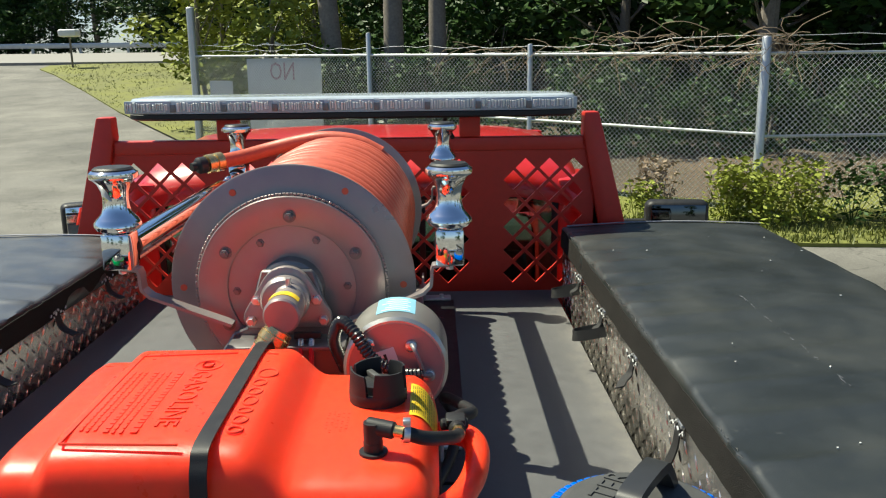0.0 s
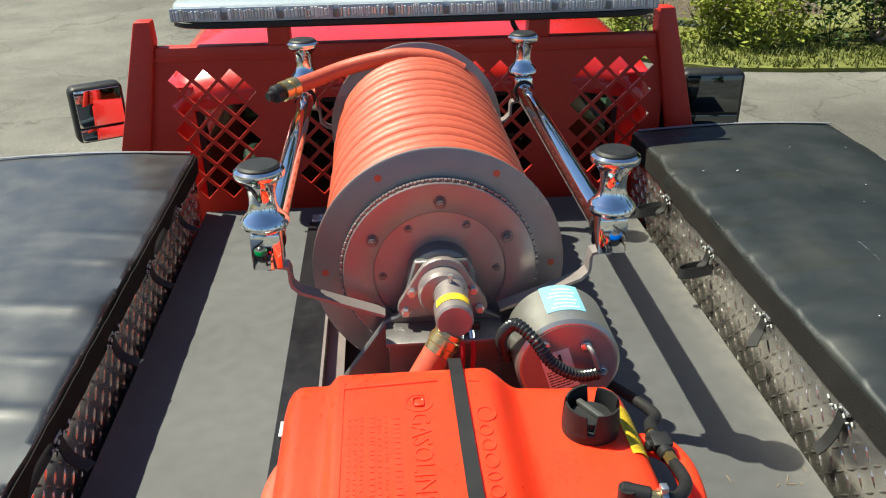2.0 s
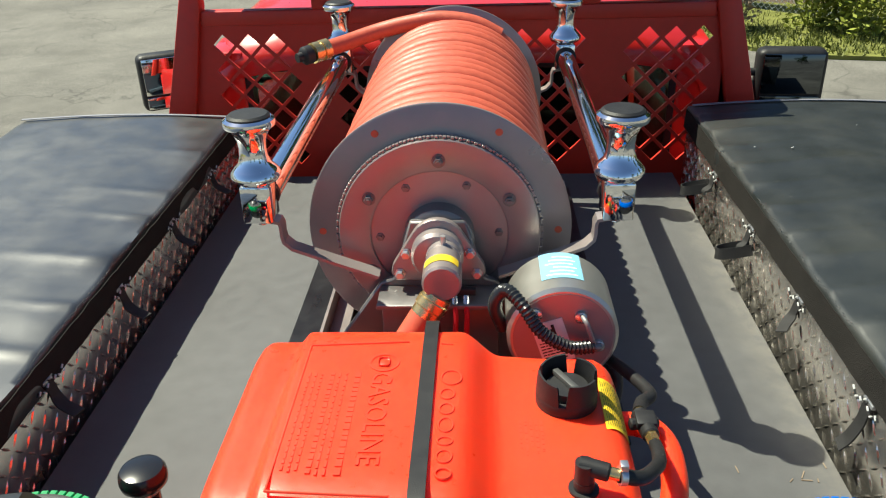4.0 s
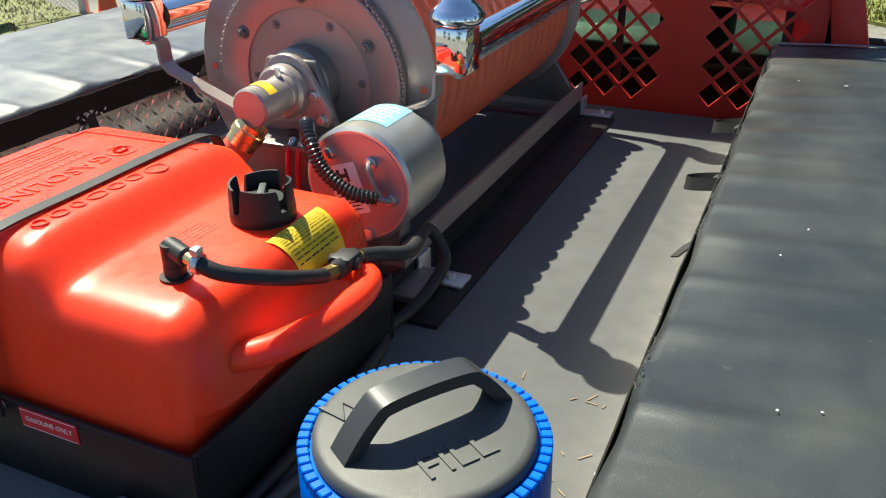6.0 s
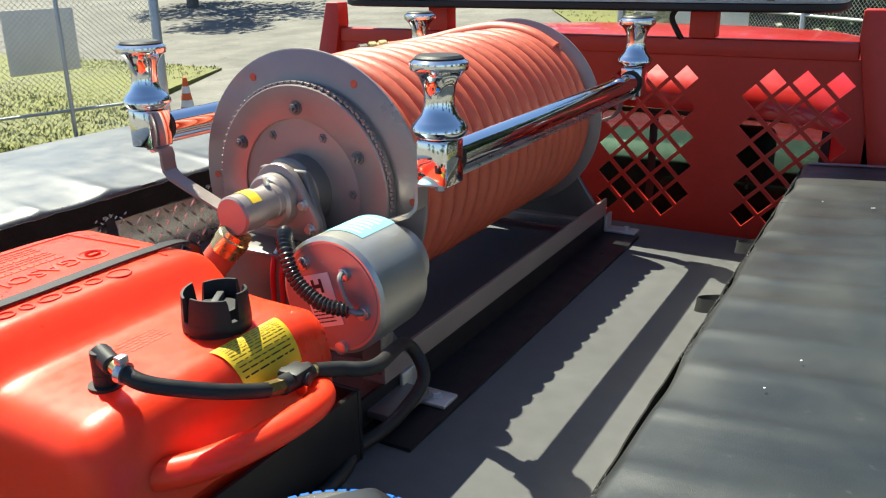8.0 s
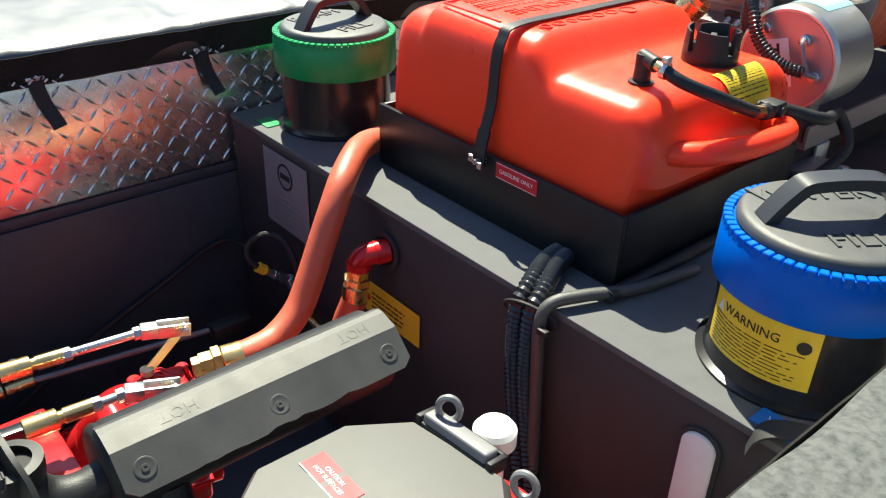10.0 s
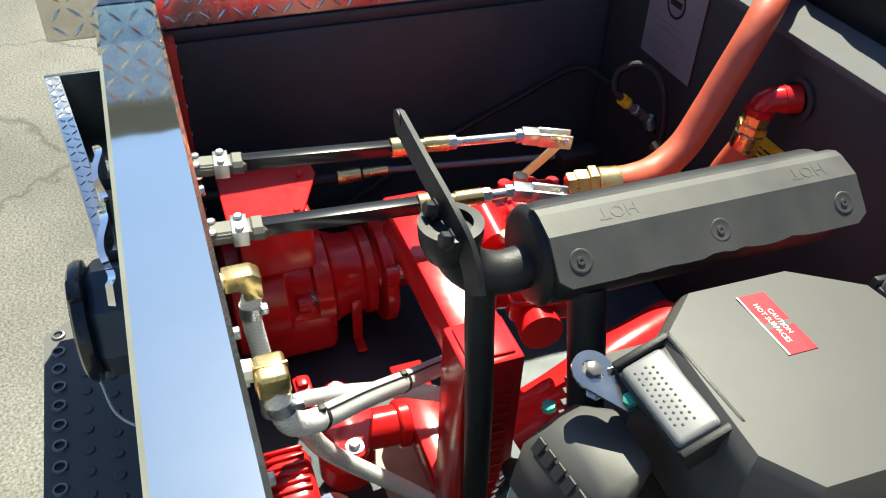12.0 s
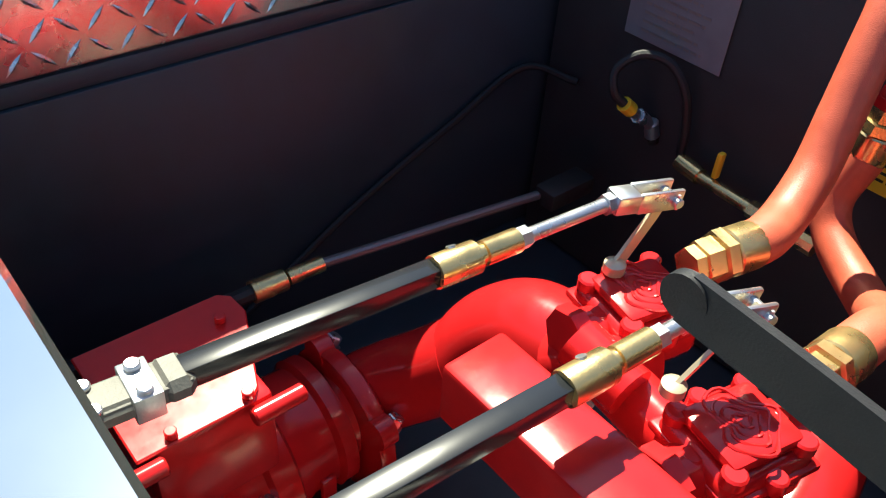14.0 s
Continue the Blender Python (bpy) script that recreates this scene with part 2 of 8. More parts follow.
M["rubber"] = mat("black_rubber", (0.018, 0.018, 0.019), 0.5, vary=0.2, bump=0.2, fine=700)
M["rubber"].node_tree.nodes["Principled BSDF"].inputs["Specular IOR Level"].default_value = 0.35
M["grey_lid"] = mat("grey_lid_plastic", (0.060, 0.061, 0.060), 0.50, vary=0.12, grain=50, bump=0.25, fine=1300)
M["handle_black"] = mat("satin_black_handle", (0.028, 0.029, 0.031), 0.36, vary=0.06, bump=0.03, fine=900, spread=0.04)
M["blue"] = mat("blue_plastic", (0.002, 0.105, 0.56), 0.42, vary=0.06, bump=0.1)
specular("blue", 0.22)
M["green"] = mat("green_plastic", (0.005, 0.24, 0.065), 0.38, vary=0.06, bump=0.1)
M["yellow"] = mat("yellow_label", (0.80, 0.55, 0.02), 0.45, vary=0.05, bump=0.0)
M["ink"] = mat("black_ink", (0.02, 0.018, 0.015), 0.6, vary=0.05, bump=0.0)
M["label_white"] = mat("white_label", (0.72, 0.70, 0.68), 0.45, vary=0.05, bump=0.0)
M["label_blue"] = mat("pale_blue_label", (0.24, 0.50, 0.66), 0.4, vary=0.05, bump=0.0)
M["label_red"] = mat("red_label", (0.50, 0.02, 0.03), 0.4, vary=0.05, bump=0.0)
M["engine_grey"] = mat("dark_grey_engine_plastic", (0.070, 0.069, 0.068), 0.52, vary=0.03, grain=60, bump=0.04, fine=900, spread=0.03)
specular("engine_grey", 0.3)
M["muffler"] = mat("heat_shield_grey", (0.076, 0.075, 0.072), 0.5, vary=0.2, grain=30, bump=0.15, fine=900, metal=0.2)
specular("muffler", 0.3)
specular("label_red", 0.2)
M["dark_steel"] = mat("dark_steel_paint", (0.20, 0.19, 0.19), 0.38, 0.6, vary=0.12, grain=20, bump=0.15, fine=600)
M["tray_black"] = mat("black_tray_plastic", (0.013, 0.013, 0.015), 0.36, vary=0.2, grain=30, bump=0.2, fine=900)
specular("tray_black", 0.3)
M["motor_zinc"] = mat("dull_zinc_case", (0.55, 0.54, 0.50), 0.38, 0.85, vary=0.12, grain=14, bump=0.1, fine=900)
M["cast_grey"] = mat("cast_grey_metal", (0.115, 0.112, 0.098), 0.58, 0.1, vary=0.12, bump=0.2)
M["gloss_black"] = mat("gloss_black_coating", (0.012, 0.013, 0.015), 0.22, vary=0.1, bump=0.0, spread=0.02)
M["step_grey"] = mat("dusty_black_step", (0.07, 0.068, 0.065), 0.6, vary=0.25, bump=0.4)
M["litter"] = mat("woodland_litter", (0.085, 0.06, 0.038), 0.95, vary=0.7, grain=8, bump=0.8, fine=40, stain=0.5)
M["tint"] = mat("dark_tinted_glass", (0.20, 0.32, 0.25), 0.02, vary=0.02, bump=0.0, spread=0.01)
M["tint"].node_tree.nodes["Principled BSDF"].inputs["Transmission Weight"].default_value = 1.0
M["tint"].node_tree.nodes["Principled BSDF"].inputs["IOR"].default_value = 1.1
M["ground_beige"] = mat("beige_ground", (0.38, 0.34, 0.28), 0.7, vary=0.25, bump=0.3)
M["maker_grey"] = mat("grey_maker_plate", (0.27, 0.27, 0.30), 0.4, 0.3, vary=0.1)
M["mown"] = mat("mown_grass", (0.13, 0.135, 0.02), 0.8, vary=0.45, grain=9, bump=0.5, fine=60, stain=0.7)
M["silver"] = mat("silver_plastic", (0.20, 0.20, 0.205), 0.45, 0.2, vary=0.05, bump=0.03, fine=900)
M["plate_zinc"] = mat("zinc_plate", (0.50, 0.50, 0.47), 0.16, 0.95, vary=0.15, grain=25, bump=0.02, fine=900)
M["clear_hose"] = mat("braided_clear_hose", (0.62, 0.63, 0.62), 0.2, vary=0.08, grain=200, bump=0.25, fine=400)
glowing("clear_hose", 0.7, (1.0, 1.0, 1.0), 0.02)
M["glass"] = mat("green_cab_glass", (0.75, 0.92, 0.84), 0.02, vary=0.02, bump=0.0, spread=0.01)
M["glass"].node_tree.nodes["Principled BSDF"].inputs["Transmission Weight"].default_value = 1.0
M["glass"].node_tree.nodes["Principled BSDF"].inputs["IOR"].default_value = 1.02
# right mirror's dark reflection is painted in as a dark metal colour
M["mirror_dark"] = mat("dark_reflection_mirror", (0.10, 0.11, 0.12), 0.03, 1.0, vary=0.02, bump=0.0, spread=0.01)
M["lens"] = mat("clear_lens", (0.42, 0.47, 0.52), 0.12, vary=0.15, grain=80, bump=0.4, fine=150)
M["teal"] = mat("teal_zinc_bolt", (0.06, 0.30, 0.22), 0.35, 0.4, vary=0.1)
M["tag_blue"] = mat("blue_tag", (0.02, 0.14, 0.45), 0.45, vary=0.05)
M["loom"] = mat("black_ribbed_loom", (0.022, 0.023, 0.025), 0.24, vary=0.1, bump=0.0)
M["concrete_road"] = mat("road", (0.25, 0.24, 0.225), 0.9, vary=0.1, bump=0.3)


# ---- builders ----
ORG = {}


def thing(name, at, label, category, group="", kind=""):
    ob = new(name)
    ob.empty_display_size = 0.05
    ob.location = at
    ORG[ob] = Vector(at)
    return tagged(ob, label, category, group, kind)


def part(name, bm, material, parent=None, label="", smooth=True, angle=35, category="", group="", kind=""):
    """One mesh object out of bm (in world places), under a thing or a part, or on its own."""
    me = bpy.data.meshes.new(name)
    org = ORG[parent] if parent else Vector((0, 0, 0))
    if org.length:
        bmesh.ops.translate(bm, verts=bm.verts, vec=-org)
    bmesh.ops.recalc_face_normals(bm, faces=bm.faces)
    lim = radians(angle)
    for e in bm.edges:
        if len(e.link_faces) == 2 and e.calc_face_angle(0) > lim:
            e.smooth = False
    for f in bm.faces:
        f.smooth = smooth
    bm.to_mesh(me)
    bm.free()
    me.materials.append(M[material])
    ob = new(name, me)
    ob.parent = parent
    ORG[ob] = org
    return tagged(ob, label, category, group, kind)


def single(name, bm, material, label, category, group="", kind="", base=None, **kw):
    """A thing that is one mesh."""
    zs = [v.co.z for v in bm.verts]; xs = [v.co.x for v in bm.verts]; ys = [v.co.y for v in bm.verts]
    org = Vector(base) if base else Vector(((min(xs) + max(xs)) / 2, (min(ys) + max(ys)) / 2, min(zs)))
    bmesh.ops.translate(bm, verts=bm.verts, vec=-org)
    ob = part(name, bm, material, None, label, category=category, group=group, kind=kind, **kw)
    ob.location = org
    ORG[ob] = org
    return ob


def B():
    return bmesh.new()


def frame_of(d):
    d = Vector(d).normalized()
    a = Vector((0, 0, 1)) if abs(d.z) < 0.9 else Vector((1, 0, 0))
    u = d.cross(a).normalized()
    return u, d.cross(u).normalized()


def box(bm, lo, hi, bevel=0.0, seg=2, m=None):
    lo, hi = Vector(lo), Vector(hi)
    r = bmesh.ops.create_cube(bm, size=1.0)
    vs = r["verts"]
    for v in vs:
        v.co = Vector([(lo[i] + hi[i]) / 2 + v.co[i] * (hi[i] - lo[i]) for i in range(3)])
    if bevel:
        es = list({e for v in vs for e in v.link_edges})
        g = bmesh.ops.bevel(bm, geom=es, offset=bevel, segments=seg, affect="EDGES", profile=0.5)
        vs = list({v for f in g["faces"] for v in f.verts} | {v for v in vs if v.is_valid})
    if m:
        bmesh.ops.transform(bm, matrix=m, verts=vs)
    return vs


def prism(bm, pts, axis, lo, hi, bevel=0.0, seg=2):
    """A closed outline (two coordinates, the axes left over in order) drawn out along an axis."""
    def at(p, k):
        c = list(p); c.insert(axis, k); return c
    a = [bm.verts.new(at(p, lo)) for p in pts]
    b = [bm.verts.new(at(p, hi)) for p in pts]
    n = len(pts)
    fs = [bm.faces.new(a), bm.faces.new(b[::-1])]
    for i in range(n):
        fs.append(bm.faces.new((a[i], b[i], b[(i + 1) % n], a[(i + 1) % n])))
    bmesh.ops.recalc_face_normals(bm, faces=fs)
    vs = a + b
    if bevel:
        es = list({e for f in fs for e in f.edges})
        g = bmesh.ops.bevel(bm, geom=es, offset=bevel, segments=seg, affect="EDGES", profile=0.5)
        vs = list({v for f in g["faces"] for v in f.verts} | {v for v in vs if v.is_valid})
    return vs


def lathe(bm, prof, p0, d, seg=32, closed=True):
    """Turns a profile of (radius, distance along d) round the axis through p0."""
    p0, d = Vector(p0), Vector(d).normalized()
    u, w = frame_of(d)
    rings = []
    for r, h in prof:
        if r < 1e-6:
            rings.append([bm.verts.new(p0 + d * h)])
        else:
            rings.append([bm.verts.new(p0 + d * h + (u * math.cos(2 * math.pi * k / seg) + w * math.sin(2 * math.pi * k / seg)) * r) for k in range(seg)])
    for a, b in zip(rings, rings[1:]):
        for k in range(seg):
            j = (k + 1) % seg
            if len(a) == 1 and len(b) == 1:
                continue
            if len(a) == 1:
                bm.faces.new((a[0], b[k], b[j]))
            elif len(b) == 1:
                bm.faces.new((a[k], b[0], a[j]))
            else:
                bm.faces.new((a[k], b[k], b[j], a[j]))
    if closed:
        for r in (rings[0], rings[-1]):
            if len(r) > 2:
                bm.faces.new(r)


def rod(bm, a, b, r, seg=16, r2=None, chamfer=0.0):
    a, b = Vector(a), Vector(b)
    L = (b - a).length
    r2 = r if r2 is None else r2
    c = chamfer
    prof = [(r - c, 0), (r, c), (r2, L - c), (r2 - c, L)] if c else [(r, 0), (r2, L)]
    lathe(bm, prof, a, b - a, seg)


def spline(pts, n=8):
    """Points on a smooth line through pts."""
    P = [Vector(p) for p in pts]
    P = [2 * P[0] - P[1]] + P + [2 * P[-1] - P[-2]]
    out = []
    for i in range(1, len(P) - 2):
        a, b, c, d = P[i - 1:i + 3]
        for k in range(n):
            t = k / n
            out.append(0.5 * (2 * b + (c - a) * t + (2 * a - 5 * b + 4 * c - d) * t * t + (3 * b - a - 3 * c + d) * t ** 3))
    out.append(P[-2].copy())
    return out


def sweep(bm, pts, r, seg=14, wave=0.0, cap=True):
    """A tube along points; wave: every other ring is proud, for a corrugated loom."""
    pts = [Vector(p) for p in pts]
    d = (pts[1] - pts[0]).normalized()
    u, w = frame_of(d)
    rings = []
    for i, p in enumerate(pts):
        t = (pts[min(i + 1, len(pts) - 1)] - pts[max(i - 1, 0)]).normalized()
        u = (u - t * u.dot(t)).normalized()
        w = t.cross(u)
        rr = r + (wave if i % 2 else 0)
        rings.append([bm.verts.new(p + (u * math.cos(2 * math.pi * k / seg) + w * math.sin(2 * math.pi * k / seg)) * rr) for k in range(seg)])
    for a, b in zip(rings, rings[1:]):
        for k in range(seg):
            j = (k + 1) % seg
            bm.faces.new((a[k], b[k], b[j], a[j]))
    if cap:
        bm.faces.new(rings[0]); bm.faces.new(rings[-1])


def even(pts, step):
    """The same line with points at equal steps."""
    pts = [Vector(p) for p in pts]
    out, left = [pts[0]], step
    for a, b in zip(pts, pts[1:]):
        L = (b - a).length
        while L > 0 and left <= L:
            out.append(a.lerp(b, left / L))
            left += step
        left -= L
    return out


def ribbon(bm, pts, side, width, thick):
    """A flat bar or strap along points; side: the way its width lies."""
    pts = [Vector(p) for p in pts]
    side = Vector(side).normalized()
    rings = []
    for i, p in enumerate(pts):
        t = (pts[min(i + 1, len(pts) - 1)] - pts[max(i - 1, 0)]).normalized()
        s = (side - t * side.dot(t)).normalized()
        n = t.cross(s).normalized()
        rings.append([bm.verts.new(p + s * a * width / 2 + n * b * thick / 2) for a, b in ((-1, -1), (1, -1), (1, 1), (-1, 1))])
    for a, b in zip(rings, rings[1:]):
        for k in range(4):
            j = (k + 1) % 4
            bm.faces.new((a[k], b[k], b[j], a[j]))
    bm.faces.new(rings[0]); bm.faces.new(rings[-1])


def hexbolt(bm, p, d, r, h, seg=6):
    p, d = Vector(p), Vector(d).normalized()
    lathe(bm, [(r * 1.35, 0), (r * 1.35, h * 0.18), (r, h * 0.18), (r, h * 0.9), (r * 0.85, h)], p, d, 6)


def loft(bm, rings):
    vs = [[bm.verts.new(p) for p in r] for r in rings]
    n = len(vs[0])
    for a, b in zip(vs, vs[1:]):
        for k in range(n):
            bm.faces.new((a[k], b[k], b[(k + 1) % n], a[(k + 1) % n]))
    bm.faces.new(vs[0]); bm.faces.new(vs[-1][::-1])


def lettering(text, m, size, thick=0.0008, align="CENTER"):
    """The text as a bmesh, in the plane of the pose m, in the built-in font."""
    cu = bpy.data.curves.new("lettering", "FONT")
    cu.body, cu.size, cu.extrude, cu.align_x, cu.align_y, cu.resolution_u = text, size, thick, align, "CENTER", 2
    ob = bpy.data.objects.new("lettering", cu)
    scene.collection.objects.link(ob)
    bpy.context.view_layer.update()
    me = bpy.data.meshes.new_from_object(ob.evaluated_get(bpy.context.evaluated_depsgraph_get()))
    bm = bmesh.new()
    bm.from_mesh(me)
    bmesh.ops.transform(bm, matrix=m, verts=bm.verts)
    bpy.data.objects.remove(ob); bpy.data.curves.remove(cu); bpy.data.meshes.remove(me)
    return bm


def basis(o, x, y):
    """A pose with its origin at o, x along the first way, y near the second."""
    x = Vector(x).normalized(); z = x.cross(Vector(y)).normalized(); y = z.cross(x)
    m = Matrix((x, y, z)).transposed().to_4x4()
    m.translation = Vector(o)
    return m


def bars(m, w, h, rows, rnd, t=0.0006, fill=0.55, ragged=True):
    """Unreadable small print as bars in the plane of m."""
    bm = B()
    for i in range(rows):
        y = h / 2 - (i + 0.5) * h / rows
        x = -w / 2
        end = w / 2 * (1 if not ragged else rnd.uniform(0.5, 1.0))
        while x < end:
            L = min(rnd.uniform(0.06, 0.2) * w, end - x)
            if L > 0.01 * w:
                box(bm, (x, y - h / rows * fill / 2, 0), (x + L, y + h / rows * fill / 2, t), m=m)
            x += L + 0.03 * w
    return bm

# ---- ground ----
RISE = [(-500, 0), (0, 0), (3, 0.01), (6, 0.04), (9, 0.06), (11, 0.02), (14, 0.08), (17, 0.20), (20, 0.38), (26, 0.78), (32, 1.25), (40, 2.02), (44, 2.42), (50, 2.82), (60, 2.9), (500, 2.9)]


def hill(y):
    """The yard's level, rising to the road."""
    for (a, za), (b, zb) in zip(RISE, RISE[1:]):
        if y <= b:
            return za + (zb - za) * (y - a) / (b - a)
    return 2.9


bm = B()
ys = [-400, -120, -40, -15, -8, -4, 0, 3, 6, 9, 11, 14, 17, 20, 26, 32, 40, 44, 50, 60, 100, 200, 500]
xs = [-500, -150, -60, -30, -15, -8, -4, 0, 4, 8, 15, 30, 60, 150, 500]
grid = [[bm.verts.new((x, y, hill(y))) for x in xs] for y in ys]
for j in range(len(ys) - 1):
    for i in range(len(xs) - 1):
        bm.faces.new((grid[j][i], grid[j][i + 1], grid[j + 1][i + 1], grid[j + 1][i]))
ground = part("ground", bm, "asphalt", None, "worn grey asphalt yard with cracks and patches", category="ground", kind="structure")

# ---- truck bed and tank ----
bed = thing("truck_bed", (0, 0.5, 0.85), "black steel flatbed with side walls behind the pump", "truck bed")
bm = B(); box(bm, (-1.15, -1.02, 0.86), (1.15, 2.02, 0.95), 0.01)
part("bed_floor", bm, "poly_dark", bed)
for s in (-1, 1):
    bm = B(); box(bm, (s * 0.42 - 0.04, -0.9, 0.62), (s * 0.42 + 0.04, 5.2, 0.80), 0.006); part("chassis_rail", bm, "tray_black", bed)
for x, y in ((-0.82, 0.45), (0.82, 0.45), (-0.82, 4.35), (0.82, 4.35)):
    wh = thing("wheel", (x, y, 0), "black truck tyre on a grey steel wheel", "wheel", "truck wheels")
    o = 1 if x > 0 else -1
    bm = B(); lathe(bm, [(0.24, -0.13), (0.36, -0.13), (0.395, -0.10), (0.405, 0), (0.395, 0.10), (0.36, 0.13), (0.24, 0.13), (0.22, 0.10), (0.22, -0.10), (0.24, -0.13)], (x, y, 0.405), (1, 0, 0), 48, False); part("tyre", bm, "rubber", wh)
    bm = B(); lathe(bm, [(0.228, -0.11), (0.228, 0.10), (0.20, 0.09), (0.15, 0.04), (0.07, 0.05), (0, 0.05)], (x, y, 0.405), (o, 0, 0), 40); part("rim", bm, "steel", wh)
# added beige plate, stands in for sunlit ground showing through an opening
bm = B(); box(bm, (-0.165, -0.70, 0.9505), (0.05, -0.52, 0.9555), 0.001); part("floor_pan", bm, "ground_beige", bed, "beige plate in place of ground showing through the bed")
for s in (-1, 1):
    bm = B()
    box(bm, (s * 0.715 - 0.012, -0.9, 0.955), (s * 0.715 + 0.012, 1.95, 1.455), 0.004)
    prism(bm, [(-0.9, 1.455), (1.95, 1.455), (1.95, 1.481), (-0.9, 1.481)], 0, s * 0.735 - 0.03, s * 0.735 + 0.03, 0.006)
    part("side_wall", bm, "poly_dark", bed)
    bm = B()
    box(bm, (s * 0.76, -1.0, 0.955), (s * 1.36, 1.95, 1.475), 0.01)
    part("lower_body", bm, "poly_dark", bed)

tank = thing("water_tank", (0, 0.95, 0.957), "black polypropylene water tank with a flat matt top", "water tank")
bm = B()
# body takes the darker tone for its shaded faces, the top the sunlit one
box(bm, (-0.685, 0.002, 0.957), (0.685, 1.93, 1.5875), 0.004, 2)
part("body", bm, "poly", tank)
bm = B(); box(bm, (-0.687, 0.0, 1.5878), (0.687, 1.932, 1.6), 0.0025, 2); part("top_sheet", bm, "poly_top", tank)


# ---- side boxes in diamond plate ----
def treads(bm, x, side, y0, y1, z0, z1, pitch=0.030):
    """Raised lozenges, turned to either hand in turn, on a plate that faces along x."""
    nrow = int((z1 - z0) / pitch)
    for j in range(nrow):
        for i in range(int((y1 - y0) / pitch)):
            y, z = y0 + (i + 0.5) * pitch, z0 + (j + 0.5) * pitch
            a = radians(48 if (i + j) % 2 else -42)
            c, s, L, w = math.cos(a), math.sin(a), 0.0158, 0.0029
            p = [bm.verts.new((x, y + c * u - s * v, z + s * u + c * v)) for u, v in ((-L, 0), (-L * 0.3, -w), (L * 0.3, -w), (L, 0), (L * 0.3, w), (-L * 0.3, w))]
            t0 = bm.verts.new((x + side * 0.0022, y - c * L * 0.45, z - s * L * 0.45))
            t1 = bm.verts.new((x + side * 0.0022, y + c * L * 0.45, z + s * L * 0.45))
            for f in ((p[0], p[1], t0), (p[1], p[2], t1, t0), (p[2], p[3], t1), (p[3], p[4], t1), (p[4], p[5], t0, t1), (p[5], p[0], t0)):
                bm.faces.new(f)


def side_box(s, y0, y1, xi=0.703, zt=1.745):
    b = thing("tool_box", (s * 1.03, 0.45, 1.483), "diamond-plate aluminium side box with black webbing straps", "tool box", "side boxes")
    bm = B(); box(bm, (min(s * xi, s * 1.37), y0, 1.483), (max(s * xi, s * 1.37), y1, zt), 0.005)
    part("body", bm, "plate", b)
    bm = B(); treads(bm, s * (xi - 0.0001), -s, y0 + 0.01, y1 - 0.01, 1.487, zt - 0.004)
    part("tread_pattern", bm, "plate", b, kind="stuff", smooth=False)
    bm = B()
    treads_rear(bm, s, y0)
    part("rear_tread_pattern", bm, "plate", b, kind="stuff", smooth=False)
    return b


def treads_rear(bm, s, y0):
    tmp = B()
    treads(tmp, 0.0, 1, 0.72, 1.36, 1.49, 1.74)
    for f in tmp.faces:
        bm.faces.new([bm.verts.new((s * v.co.y, y0 - v.co.x, v.co.z)) for v in f.verts])
    tmp.free()


side_box(1, -0.93, 1.93, 0.715, 1.7565)
side_box(-1, -1.085, 1.93)


